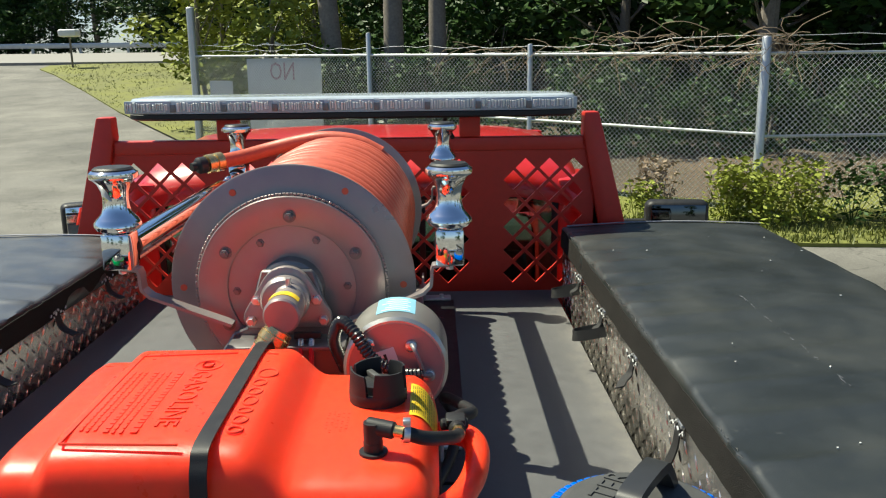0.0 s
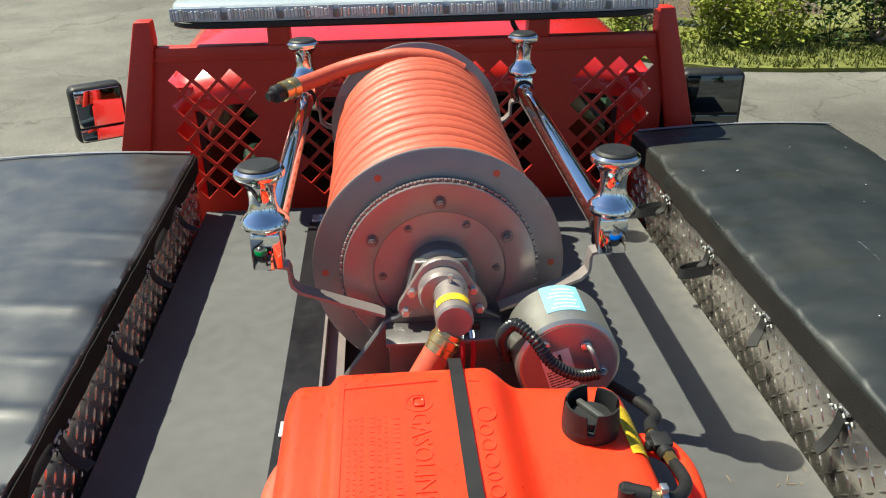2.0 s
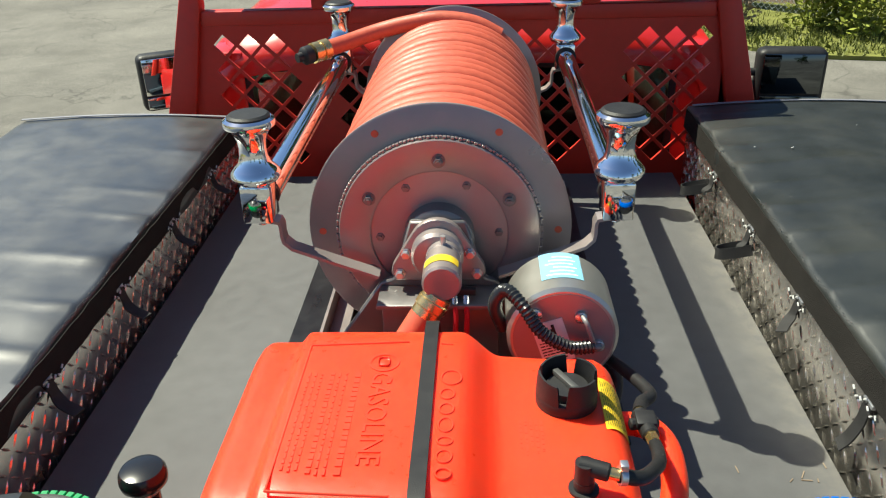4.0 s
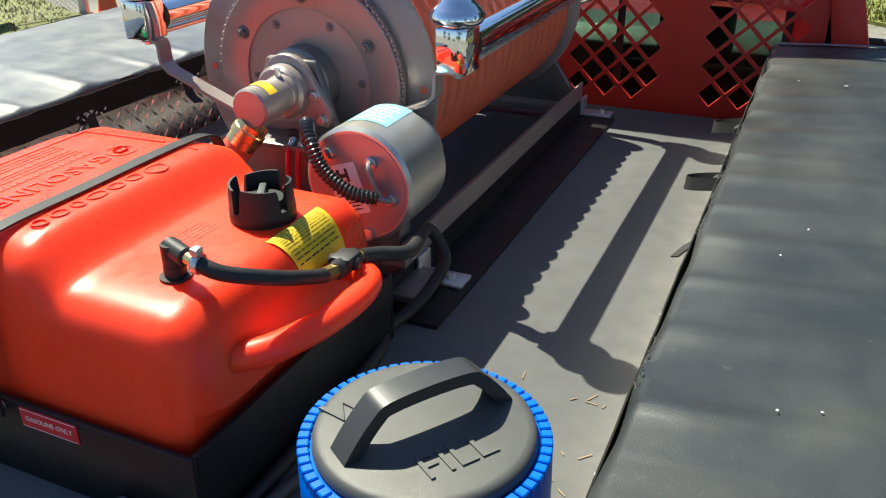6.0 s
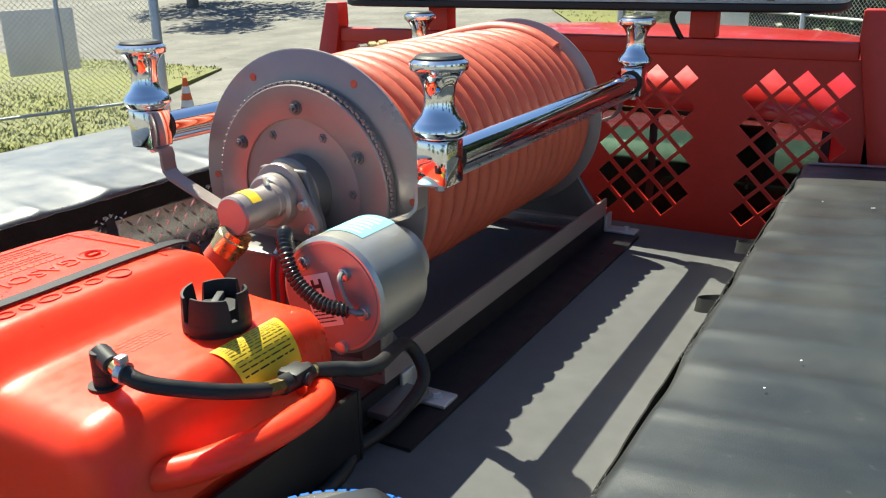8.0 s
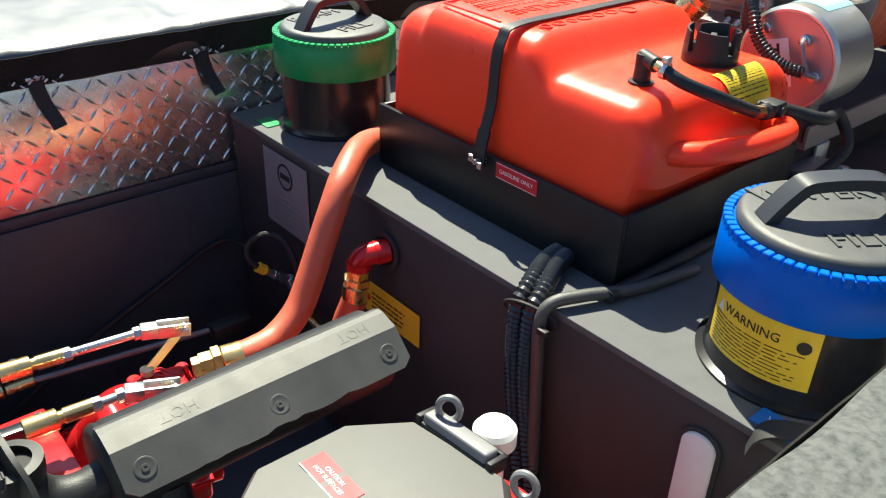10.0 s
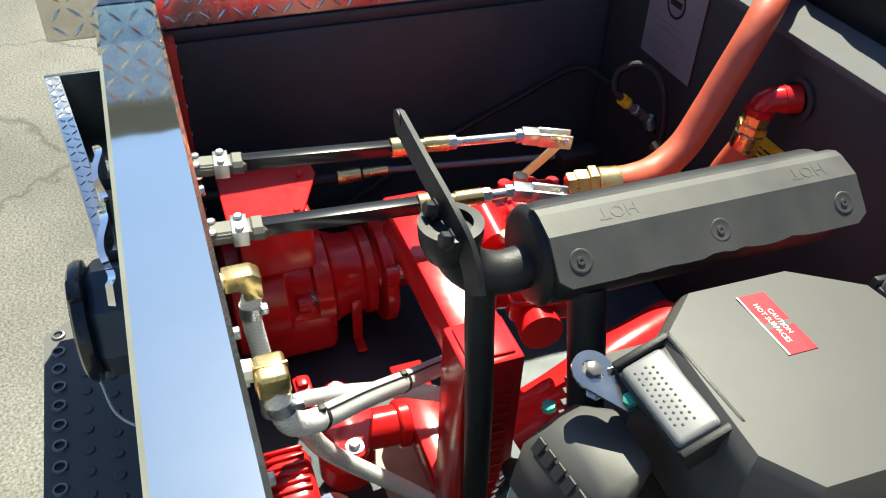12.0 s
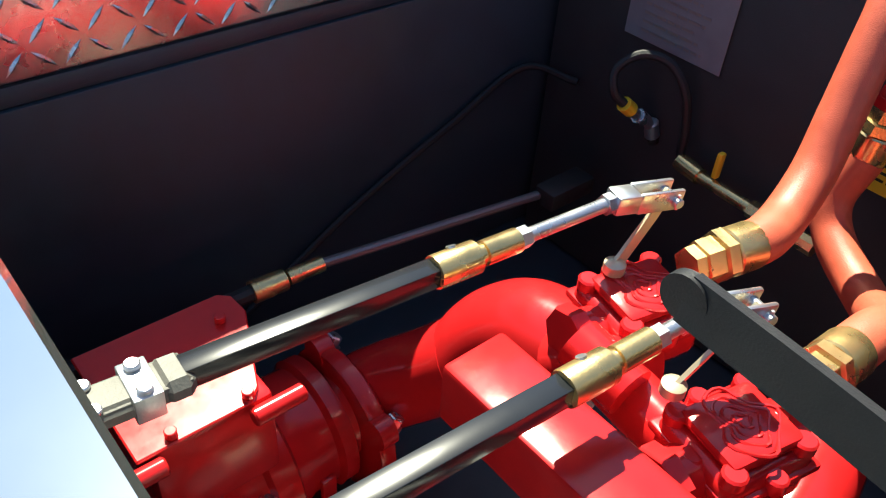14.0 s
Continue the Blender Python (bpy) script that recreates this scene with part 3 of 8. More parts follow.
def cover(s, y0, y1, xin, xout, top, seed, label, material="vinyl", crease=0.006, folds=()):
    """A padded vinyl lid cover: a slack sheet with a crown, and a hem that hangs over the edges."""
    c = thing("box_cover", (s * (xin + xout) / 2, (y0 + y1) / 2, 1.73), label, "cover", "box covers")
    rnd = random.Random(seed)
    prof = [(xin - 0.008, top - 0.064), (xin - 0.008, top - 0.036), (xin - 0.007, top - 0.012), (xin - 0.0045, top - 0.003), (xin + 0.008, top + 0.001)]
    n = 14
    for k in range(1, n):
        f = k / n
        prof.append((xin + 0.02 + (xout - xin - 0.04) * f, top + 0.001 + 0.012 * math.sin(math.pi * f)))
    prof += [(xout - 0.02, top + 0.001), (xout - 0.003, top - 0.005), (xout + 0.004, top - 0.02), (xout + 0.004, top - 0.05), (xout - 0.004, top - 0.078)]
    inner = [(min(max(x + 0.005, xin - 0.002), xout - 0.008), min(z - 0.006, top - 0.012)) for x, z in prof][::-1]
    ring = prof + inner
    rows = []
    N = 260
    for j in range(N + 1):
        y = y0 + (y1 - y0) * j / N
        r = []
        for i, (x, z) in enumerate(ring):
            q = Vector((x * 5, y * 4, seed))
            d = noise.noise(q) * 0.004 + noise.noise(q * 3.1) * 0.0015
            e = abs(x - xin) if i < len(prof) else 1.0
            d += 0.4 * crease * noise.noise(Vector((x * 1.2, y * 7.5, seed + 9))) * math.exp(-e / 0.13)
            for yc, wide, reach in folds if i < len(prof) else ():
                d += 0.42 * crease * math.exp(-((y - yc - 0.10 * e) / wide) ** 2) * math.exp(-(e / reach) ** 1.5)
            hem = i < 4 or len(prof) - 5 < i < len(prof)
            dx = (noise.noise(Vector((seed, y * 9, z * 6))) * 0.007) if hem else 0.0
            dz = d if not hem else noise.noise(Vector((seed + 4, y * 7, 0))) * 0.004
            r.append((s * (x + dx), y, z + dz))
        rows.append(r)
    bm = B(); loft(bm, rows)
    part("sheet", bm, material, c, angle=70)
    bm = B()
    for k in range(int((y1 - y0) / 0.006)):
        y = y0 + 0.006 * (k + rnd.random())
        if y > -0.05 and noise.noise(Vector((y * 5, seed, 7))) > -0.25:
            a = Vector((s * (xin - 0.004 + rnd.uniform(-.002, .002)), y, top - 0.001)); d = Vector((s * rnd.uniform(-.004, .002), rnd.uniform(-.007, .007), rnd.uniform(0.0005, 0.003)))
            ribbon(bm, [a, a + d * 0.5, a + d], (0.3, 0.2, 1), 0.0006, 0.0006)
    part("frayed_edge", bm, "fray", c, "pale frayed threads", kind="stuff", smooth=False)
    bm = B(); ribbon(bm, [(s * (xin + 0.005 + (xout - xin - 0.01) * k / 12), y1 - 0.006, top + 0.0055 + 0.012 * math.sin(math.pi * k / 12)) for k in range(13)], (0, 1, 0), 0.012, 0.002)
    part("end_piping", bm, "maker_grey", c, "pale grey piping")
    bm = B(); ribbon(bm, [(s * (xin - 0.0112 + 0.0015 * noise.noise(Vector((k * 0.35, seed, 8)))), y0 + (y1 - y0) * k / 110, top - 0.036 + 0.004 * noise.noise(Vector((k * 0.6, seed, 3)))) for k in range(111)], (0.06, 0, 1), 0.058, 0.002)
    part("hem_band", bm, "hem", c, "dull black fabric hem")
    return c


cover(1, -0.98, 1.945, 0.724, 1.385, 1.813, 3.3, "black vinyl cover, dusty and scuffed, over a side box", "vinyl", 0.011, [(1.84, 0.014, 0.2), (1.70, 0.02, 0.3), (1.58, 0.012, 0.16), (1.43, 0.022, 0.36), (1.31, 0.012, 0.14), (1.18, 0.02, 0.30), (1.04, 0.012, 0.18), (0.93, 0.024, 0.42), (0.80, 0.012, 0.15), (0.68, 0.02, 0.33), (0.55, 0.012, 0.2), (0.42, 0.024, 0.42), (0.27, 0.014, 0.2), (0.12, 0.02, 0.3), (-0.06, 0.016, 0.2), (-0.20, 0.02, 0.26)])
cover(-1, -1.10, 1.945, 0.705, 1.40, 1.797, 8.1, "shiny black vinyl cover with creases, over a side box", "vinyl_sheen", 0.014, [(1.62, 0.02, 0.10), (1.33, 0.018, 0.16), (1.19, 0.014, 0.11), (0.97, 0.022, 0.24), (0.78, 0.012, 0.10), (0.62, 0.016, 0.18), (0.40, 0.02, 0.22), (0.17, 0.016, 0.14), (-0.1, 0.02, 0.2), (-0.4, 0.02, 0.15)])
rnd = random.Random(5)
bm = B()
for k in range(34):
    x, y = rnd.uniform(0.8, 1.33), rnd.uniform(-0.2, 1.8)
    L = rnd.choice((0.0012, 0.0015, 0.002, 0.004))
    a = rnd.uniform(0, 3)
    box(bm, (-L, -0.0011, 0), (L, 0.0011, 0.0012), m=pose(x, y, 1.8255, 0, 0, math.degrees(a)))
single("crumb", bm, "white", "pale crumbs and chips of dirt on the black cover", "debris", kind="stuff")


def strap(s, y, lean, z1=1.645, X=0.70, out=0.0):
    t = thing("box_strap", (s * X, y, z1), "black webbing strap with white cord hanging from the box", "strap", "box straps")
    bm = B()
    xi = s * X
    pts = spline([(xi + s * 0.003, y, 1.765), (xi - s * 0.007, y, 1.735), (xi - s * 0.010, y + lean * 0.3, 1.70), (xi - s * 0.02, y + lean * 0.7, z1 + 0.02), (xi - s * 0.032, y + lean, z1)], 5)
    if out:
        pts = spline([(xi + s * 0.003, y, 1.765), (xi - s * 0.008, y, 1.735), (xi - s * 0.014, y, 1.712), (xi - s * 0.03, y + lean * 0.5, 1.700), (xi - s * out, y + lean, 1.690)], 5)
    ribbon(bm, pts, (0, 1, 0), 0.027, 0.003)
    part("webbing", bm, "web", t)
    bm = B()
    dark = B()
    for k in range(14):
        y2 = y - 0.046 + k * 0.007
        box(bm if k % 2 else dark, (-0.0016, -0.0042, -0.0016), (0.0016, 0.0042, 0.0016), 0.0007, 1, m=pose(xi - s * 0.0115, y2, 1.7445 + 0.006 * math.cos(k * 0.9) - 0.004 * abs(k - 6.5) / 6.5, 40 if k % 4 < 2 else -40, 0, 0))
    part("cord", bm, "sign", t, "white twisted cord", kind="stuff")
    part("dark_strand", dark, "web", t, kind="stuff")
    bm = B()
    box(bm, (xi - s * 0.004 - 0.004, y - 0.017, 1.742), (xi - s * 0.004 + 0.004, y + 0.017, 1.75), 0.002)
    part("buckle", bm, "zinc", t)


for y, lean, out in ((1.55, -0.01, 0.03), (1.215, -0.01, 0.03), (0.885, -0.03, 0.042), (0.556, 0.015, 0), (0.225, 0.01, 0), (-0.10, 0.0, 0)):
    strap(1, y, lean, 1.645, 0.714, out)
for y, lean, out in ((1.61, -0.02, 0.06), (1.28, -0.02, 0.06), (0.945, -0.025, 0.065), (0.615, -0.02, 0.06), (0.285, -0.01, 0.055), (-0.045, 0.02, 0), (-0.372, 0.02, 0), (-0.70, 0.01, 0)):
    strap(-1, y, lean, 1.655, 0.70, out)

for y in (1.586, 1.205):
    bm = B()
    ribbon(bm, spline([(0.712, y + 0.012, 1.70), (0.675, y + 0.014, 1.694), (0.642, y + 0.010, 1.688), (0.632, y, 1.686), (0.642, y - 0.009, 1.687), (0.675, y - 0.012, 1.692), (0.712, y - 0.010, 1.698)], 5), (0.1, 0.35, 1), 0.026, 0.0025)
    single("strap_loop", bm, "web", "black ribbed webbing loop sticking out from the box", "strap loop", "strap loops", base=(0.712, y, 1.70))
bm = B()
for k in range(26):
    a, b = rnd.uniform(0, 1), rnd.uniform(0.002, 0.011)
    x, y = 0.981 + 0.012 * a + rnd.gauss(0, 0.0015), 0.48 + 0.58 * a
    box(bm, (-rnd.uniform(0.0002, 0.0005), -b * 0.8, 0), (rnd.uniform(0.0002, 0.0005), b * 0.8, 0.0004), m=pose(x, y, 1.8262, 0, 0, rnd.uniform(-8, 8)))
single("scuff_mark", bm, "maker_grey", "pale scuff line on the black cover", "scuff", kind="stuff")

# ---- headache rack, light bar, cab ----
rack = thing("headache_rack", (0, 2.07, 1.0), "red steel cab guard with diamond lattice openings", "headache rack")
RY0, RY1 = 2.062, 2.072
for s in (-1, 1):
    bm = B()
    prism(bm, [(s * 1.05, 1.42), (s * 0.93, 1.42), (s * 0.795, 2.12), (s * 0.797, 2.19), (s * 0.847, 2.19)], 1, 2.04, 2.10, 0.006)
    part("post", bm, "red_rough", rack)
bm = B(); box(bm, (-0.80, 2.05, 2.062), (0.80, 2.095, 2.108), 0.006)
part("top_rail", bm, "red_rough", rack)
D, HH = 0.083, 0.083


def lattice(x0, way):
    """A stretch of sheet, three diamonds wide, cut through with rows of diamond holes."""
    bm = B()
    xa, xb, za, zb = x0 - 0.175, x0 + 0.175, 1.45, 2.065
    for j in range(-2, 14):
        zc = 2.0 - j * HH / 2
        for i in range(-10, 11):
            if (i + j) % 2:
                continue
            xc = x0 + i * D / 2
            k = i if j % 2 == 0 else i - way
            hole = 0 <= j <= 9 and k in (-2, 0, 2)
            o = [(xc, zc + HH / 2), (xc + D / 2, zc), (xc, zc - HH / 2), (xc - D / 2, zc)]
            cl = [(min(max(x, xa), xb), min(max(z, za), zb)) for x, z in o]
            if len(set(cl)) < 3 or abs(sum(a[0] * b[1] - b[0] * a[1] for a, b in zip(cl, cl[1:] + cl[:1]))) < 1e-7:
                continue
            if hole:
                q = 0.83
                inn = [(xc + (x - xc) * q, zc + (z - zc) * q) for x, z in o]
                for n in range(4):
                    a, b, c, d = o[n], o[(n + 1) % 4], inn[(n + 1) % 4], inn[n]
                    V = [bm.verts.new((x, y, z)) for y in (RY0, RY1) for x, z in (a, b, c, d)]
                    bm.faces.new(V[:4]); bm.faces.new(V[4:][::-1]); bm.faces.new((V[2], V[3], V[7], V[6]))
            else:
                seen = []
                for p in cl:
                    if p not in seen:
                        seen.append(p)
                for y in (RY0, RY1):
                    bm.faces.new([bm.verts.new((x, y, z)) for x, z in seen])
    bmesh.ops.remove_doubles(bm, verts=bm.verts, dist=1e-5)
    part("lattice", bm, "red_rough", rack, smooth=False)


for x0, way in ((0.685, -1), (-0.66, 1), (0.29, -1), (-0.27, 1)):
    lattice(x0, way)
bm = B(); box(bm, (-0.095, RY0, 1.45), (0.115, RY1, 2.065)); part("centre_panel", bm, "red_rough", rack)
for xa, xb in ((0.465, 0.51), (-0.485, -0.445)):
    bm = B(); box(bm, (xa, RY0, 1.45), (xb, RY1, 2.065)); part("panel_strip", bm, "red_rough", rack)
for s in (-1, 1):
    bm = B(); prism(bm, [(s * 0.835 if s > 0 else -0.835, 1.45), (s * 0.95, 1.45), (s * 0.83, 2.065), (s * 0.835, 2.065)], 1, RY0 + 0.001, RY1 + 0.001); box(bm, (min(s * 0.84, s * 0.86), RY0, 1.45), (max(s * 0.84, s * 0.86), RY1, 2.06)); part("edge_panel", bm, "red_rough", rack)
    bm = B(); box(bm, (s * 0.41 - 0.035, 2.04, 2.109), (s * 0.41 + 0.035, 2.10, 2.184), 0.006); part("light_mount", bm, "red_rough", rack)

lb = thing("light_bar", (0, 2.07, 2.184), "low clear-lensed emergency light bar on the cab guard", "light bar")
LX0, LX1 = -0.715, 0.762
def bar_loft(levels, name, material, label=""):
    bm = B()
    rings = []
    for inset, z in levels:
        cx, hx, hy = (LX0 + LX1) / 2, (LX1 - LX0) / 2 - inset, 0.15 - inset
        ring = []
        for a in range(0, 360, 6):
            c, s = math.cos(radians(a)), math.sin(radians(a))
            ring.append((cx + math.copysign(abs(c) ** 0.16, c) * hx, 2.07 + math.copysign(abs(s) ** 0.45, s) * hy, z))
        rings.append(ring)
    loft(bm, rings)
    return part(name, bm, material, lb, label, angle=50)
bar_loft([(0.012, 2.184), (0.0, 2.190), (0.0, 2.203), (0.004, 2.206)], "base", "rubber")
bar_loft([(0.003, 2.2065), (0.002, 2.210), (0.004, 2.246), (0.010, 2.253), (0.03, 2.256), (0.09, 2.257)], "lens", "lens", "clear ribbed lens")
rnd = random.Random(31)
for k in range(9):
    x, w = LX0 + 0.085 + k * (LX1 - LX0 - 0.17) / 8, 0.074
    bm = B(); box(bm, (x - w, 1.9205, 2.209), (x + w, 1.928, 2.248), 0.003); module = part("lamp_module", bm, "lens", lb)
    bm = B(); dk = B()
    u = x - w + 0.006
    while u < x + w - 0.008:
        wd = rnd.uniform(0.003, 0.009)
        z0_, z1_ = 2.212 + rnd.uniform(0, 0.008), 2.245 - rnd.uniform(0, 0.008)
        box(bm if rnd.random() < 0.62 else dk, (u, 1.9165, z0_), (u + wd, 1.9215, z1_), 0.0012, 1)
        u += wd + rnd.uniform(0.001, 0.005)
    part("bright_facet", bm, "label_white", module, kind="stuff"); part("grey_facet", dk, "zinc", module, kind="stuff")
    if k < 8:
        xd = x + (LX1 - LX0 - 0.17) / 16
        bm = B(); box(bm, (xd - 0.009, 1.9175, 2.212), (xd + 0.009, 1.9255, 2.236), 0.002); part("divider", bm, "dark_steel", lb)
bm = B(); sweep(bm, spline([(0.335, 2.06, 2.188), (0.325, 2.05, 2.16), (0.345, 2.05, 2.12), (0.36, 2.07, 2.09)]), 0.008, 8)
part("cable", bm, "rubber", lb)

cab = thing("truck_cab", (0, 3.1, 0.6), "red pickup truck cab with green-tinted windows", "truck cab")


def cab_skin(sec, xs, name, thick=0.03):
    """A curved sheet over the cab: a side outline carried across, dropping towards both sides."""
    bm = B()
    rows = []
    for x, drop in xs:
        rows.append([(x, y, z - drop) for y, z in sec] + [(x * 0.985, y, z - drop - thick) for y, z in reversed(sec)])
    loft(bm, rows)
    return part(name, bm, "red", cab, angle=40)


ACROSS = [(-0.85, 0.13), (-0.83, 0.08), (-0.77, 0.04), (-0.62, 0.015), (-0.3, 0.003), (0, 0), (0.3, 0.003), (0.62, 0.015), (0.77, 0.04), (0.83, 0.08), (0.85, 0.13)]
cab_skin([(2.245, 1.912), (2.252, 1.938), (2.262, 1.955), (2.285, 1.98), (2.34, 2.015), (2.45, 2.042), (2.7, 2.065), (3.1, 2.075), (3.45, 2.05), (3.62, 2.0)], ACROSS, "roof")
bm = B(); box(bm, (-0.93, 2.27, 0.7), (0.93, 2.33, 1.44), 0.02, 2); part("rear_wall", bm, "red", cab)
bm = B(); prism(bm, [(3.95, 0.7), (3.95, 1.46), (4.3, 1.50), (5.0, 1.44), (5.35, 1.33), (5.42, 1.1), (5.42, 0.7)], 0, -0.9, 0.9, 0.03, 3); part("bonnet", bm, "red", cab)
for s in (-1, 1):
    bm = B(); prism(bm, [(2.25, 1.44), (2.255, 1.93), (2.42, 1.95), (2.40, 1.44)], 0, min(s * 0.745, s * 0.86), max(s * 0.745, s * 0.86), 0.012); part("rear_pillar", bm, "red", cab)
    bm = B(); prism(bm, [(3.53, 2.0), (3.62, 2.0), (4.02, 1.5), (3.92, 1.5)], 0, min(s * 0.76, s * 0.85), max(s * 0.76, s * 0.85), 0.01); part("front_pillar", bm, "red", cab)
    bm = B(); box(bm, (min(s * 0.83, s * 0.93), 2.335, 0.7), (max(s * 0.83, s * 0.93), 3.95, 1.58), 0.02, 2); part("door", bm, "red", cab)
    bm = B(); prism(bm, [(2.42, 1.58), (2.44, 1.95), (3.5, 1.98), (3.9, 1.58)], 0, s * 0.83 - 0.002, s * 0.83 + 0.002)
    g_ = part("side_window", bm, "glass", cab); g_.visible_shadow = False
bm = B(); box(bm, (-0.83, 2.34, 0.75), (0.83, 3.95, 0.80)); part("cab_floor", bm, "rubber", cab)
bm = B(); prism(bm, [(3.62, 0.8), (3.62, 1.40), (3.70, 1.47), (3.96, 1.49), (3.949, 0.8)], 0, -0.82, 0.82, 0.01); part("dashboard", bm, "grey_lid", cab)
bm = B(); prism(bm, [(3.575, 2.0), (3.58, 2.0), (3.975, 1.5), (3.97, 1.5)], 0, -0.77, 0.77); g_ = part("windscreen", bm, "glass", cab); g_.visible_shadow = False
bm = B(); box(bm, (-0.745, 2.266, 1.44), (0.745, 2.270, 1.90)); g_ = part("rear_window", bm, "tint", cab); g_.visible_shadow = False
for z0, z1 in ((1.43, 1.45), (1.86, 1.874)):
    bm = B(); box(bm, (-0.75, 2.255, z0), (0.75, 2.2655, z1), 0.003); part("window_rail", bm, "rubber", cab)
for x in (-0.735, -0.24, 0.24, 0.735):
    bm = B(); box(bm, (x - 0.012, 2.255, 1.45), (x + 0.012, 2.2655, 1.86), 0.003); part("window_bar", bm, "rubber", cab)
for x in (-0.42, 0.42):
    bm = B(); prism(bm, [(2.70, 0.80), (2.62, 1.52), (2.68, 1.56), (2.80, 1.54), (2.86, 1.2), (3.2, 1.18), (3.22, 1.0), (3.2, 0.80)], 0, x - 0.26, x + 0.26, 0.03, 3); seat_ = part("seat", bm, "grey_lid", cab)
    bm = B(); box(bm, (x - 0.13, 2.62, 1.59), (x + 0.13, 2.72, 1.77), 0.035, 4); part("headrest", bm, "grey_lid", seat_)
    bm = B(); rod(bm, (x - 0.05, 2.67, 1.5), (x - 0.05, 2.67, 1.6), 0.006, 8); part("headrest_rod", bm, "zinc", seat_); bm = B(); rod(bm, (x + 0.05, 2.67, 1.5), (x + 0.05, 2.67, 1.6), 0.006, 8); part("headrest_rod", bm, "zinc", seat_)
bm = B(); box(bm, (-0.16, 2.272, 1.968), (0.16, 2.33, 2.006), 0.01, 3); part("brake_light", bm, "label_red", cab)
for s in (-1, 1):
    m = pose(-1.39, 3.17, 1.59, 0, 0, 28) if s < 0 else pose(1.46, 3.17, 1.55, 0, 0, -6) @ Matrix.Diagonal((1.3, 1.08, 1.08, 1))
    mi = B(); box(mi, (-0.115, -0.05, -0.13), (0.115, 0.05, 0.13), 0.03, 4, m=m)
    mir = part("wing_mirror", mi, "rubber", cab, "black towing mirror")
    bm = B(); box(bm, (-0.098, -0.058, -0.05), (0.098, -0.0505, 0.115), 0.002, m=m); part("mirror_glass", bm, "chrome" if s < 0 else "mirror_dark", mir)
    bm = B(); box(bm, (-0.098, -0.058, -0.115), (0.098, -0.0505, -0.06), 0.002, m=m); part("blind_spot_glass", bm, "chrome" if s < 0 else "mirror_dark", mir)
    bm = B(); rod(bm, (s * 0.9, 3.2, 1.5), (s * 1.36, 3.18, 1.52), 0.022); rod(bm, (s * 0.9, 3.2, 1.58), (s * 1.36, 3.18, 1.58), 0.018); part("mirror_arm", bm, "rubber", cab)
# ---- hose reel ----
RZ, YN, YF = 1.925, 0.845, 1.735
reel = thing("hose_reel", (0, 1.27, 1.60), "grey steel booster hose reel wound with orange hose", "hose reel")


def disc_with_holes(y, sgn, name):
    bm = B()
    lathe(bm, [(0.10, 0.0), (0.244, 0.0), (0.247, 0.002), (0.247, 0.007), (0.244, 0.009), (0.10, 0.009)], (0, y, RZ), (0, sgn, 0), 96)
    fl = part(name, bm, "steel", reel)
    for k in range(6):
        a = radians(k * 60)
        bm = B(); lathe(bm, [(0.0, 0), (0.007, 0), (0.007, 0.0006), (0, 0.0006)], (0.222 * math.cos(a), y - sgn * 0.0004, RZ + 0.222 * math.sin(a)), (0, -sgn, 0), 12); part("hole", bm, "hose", fl)
    return fl


disc_with_holes(YN, 1, "near_flange")
disc_with_holes(YF, -1, "far_flange")
bm = B()
lathe(bm, [(0.128, 0.006), (0.128, 0.002), (0.131, 0.0), (0.186, 0.0), (0.188, 0.002), (0.188, 0.024)], (0, 0.821, RZ), (0, 1, 0), 96)
part("sprocket_plate", bm, "steel", reel)
bm = B(); lathe(bm, [(0.0, 0), (0.13, 0), (0.13, 0.006), (0, 0.006)], (0, 0.836, RZ), (0, 1, 0), 64); part("hub_disc", bm, "steel", reel)
bm = B()
for k in range(168):
    a = 2 * math.pi * k / 168
    c, s = math.cos(a), math.sin(a)
    m = Matrix.Translation((0.191 * c, 0.829 + (0.002 if k % 2 else -0.001), RZ + 0.191 * s)) @ Euler((0, -a, 0)).to_matrix().to_4x4()
    box(bm, (-0.0026, -0.0036, -0.0032), (0.0026, 0.0036, 0.0032), 0.001, 1, m=m)
part("roller_chain", bm, "steel", reel, "fine roller chain round the sprocket")
for k in range(6):
    a = radians(90 + k * 60 - 1)
    bm = B(); c = Vector((0.148 * math.cos(a), 0.8208, RZ + 0.148 * math.sin(a))); lathe(bm, [(0.0, 0), (0.0125, 0), (0.0125, 0.002), (0, 0.002)], c, (0, -1, 0), 20); hexbolt(bm, c - Vector((0, 0.002, 0)), (0, -1, 0), 0.0085, 0.009); rod(bm, c, c - Vector((0, 0.015, 0)), 0.004, 10)
    part("bolt", bm, "dark_steel", reel)
for k in range(6):
    a = radians(62 + k * 60)
    bm = B(); c = Vector((0.111 * math.cos(a), 0.8358, RZ + 0.111 * math.sin(a))); lathe(bm, [(0.0, 0), (0.0125, 0), (0.0125, 0.002), (0, 0.002)], c, (0, -1, 0), 20); hexbolt(bm, c - Vector((0, 0.002, 0)), (0, -1, 0), 0.0085, 0.009); rod(bm, c, c - Vector((0, 0.015, 0)), 0.004, 10)
    part("bolt", bm, "dark_steel", reel)
bm = B(); rod(bm, (0, 0.855, RZ), (0, 1.725, RZ), 0.13, 32); part("drum", bm, "steel", reel)
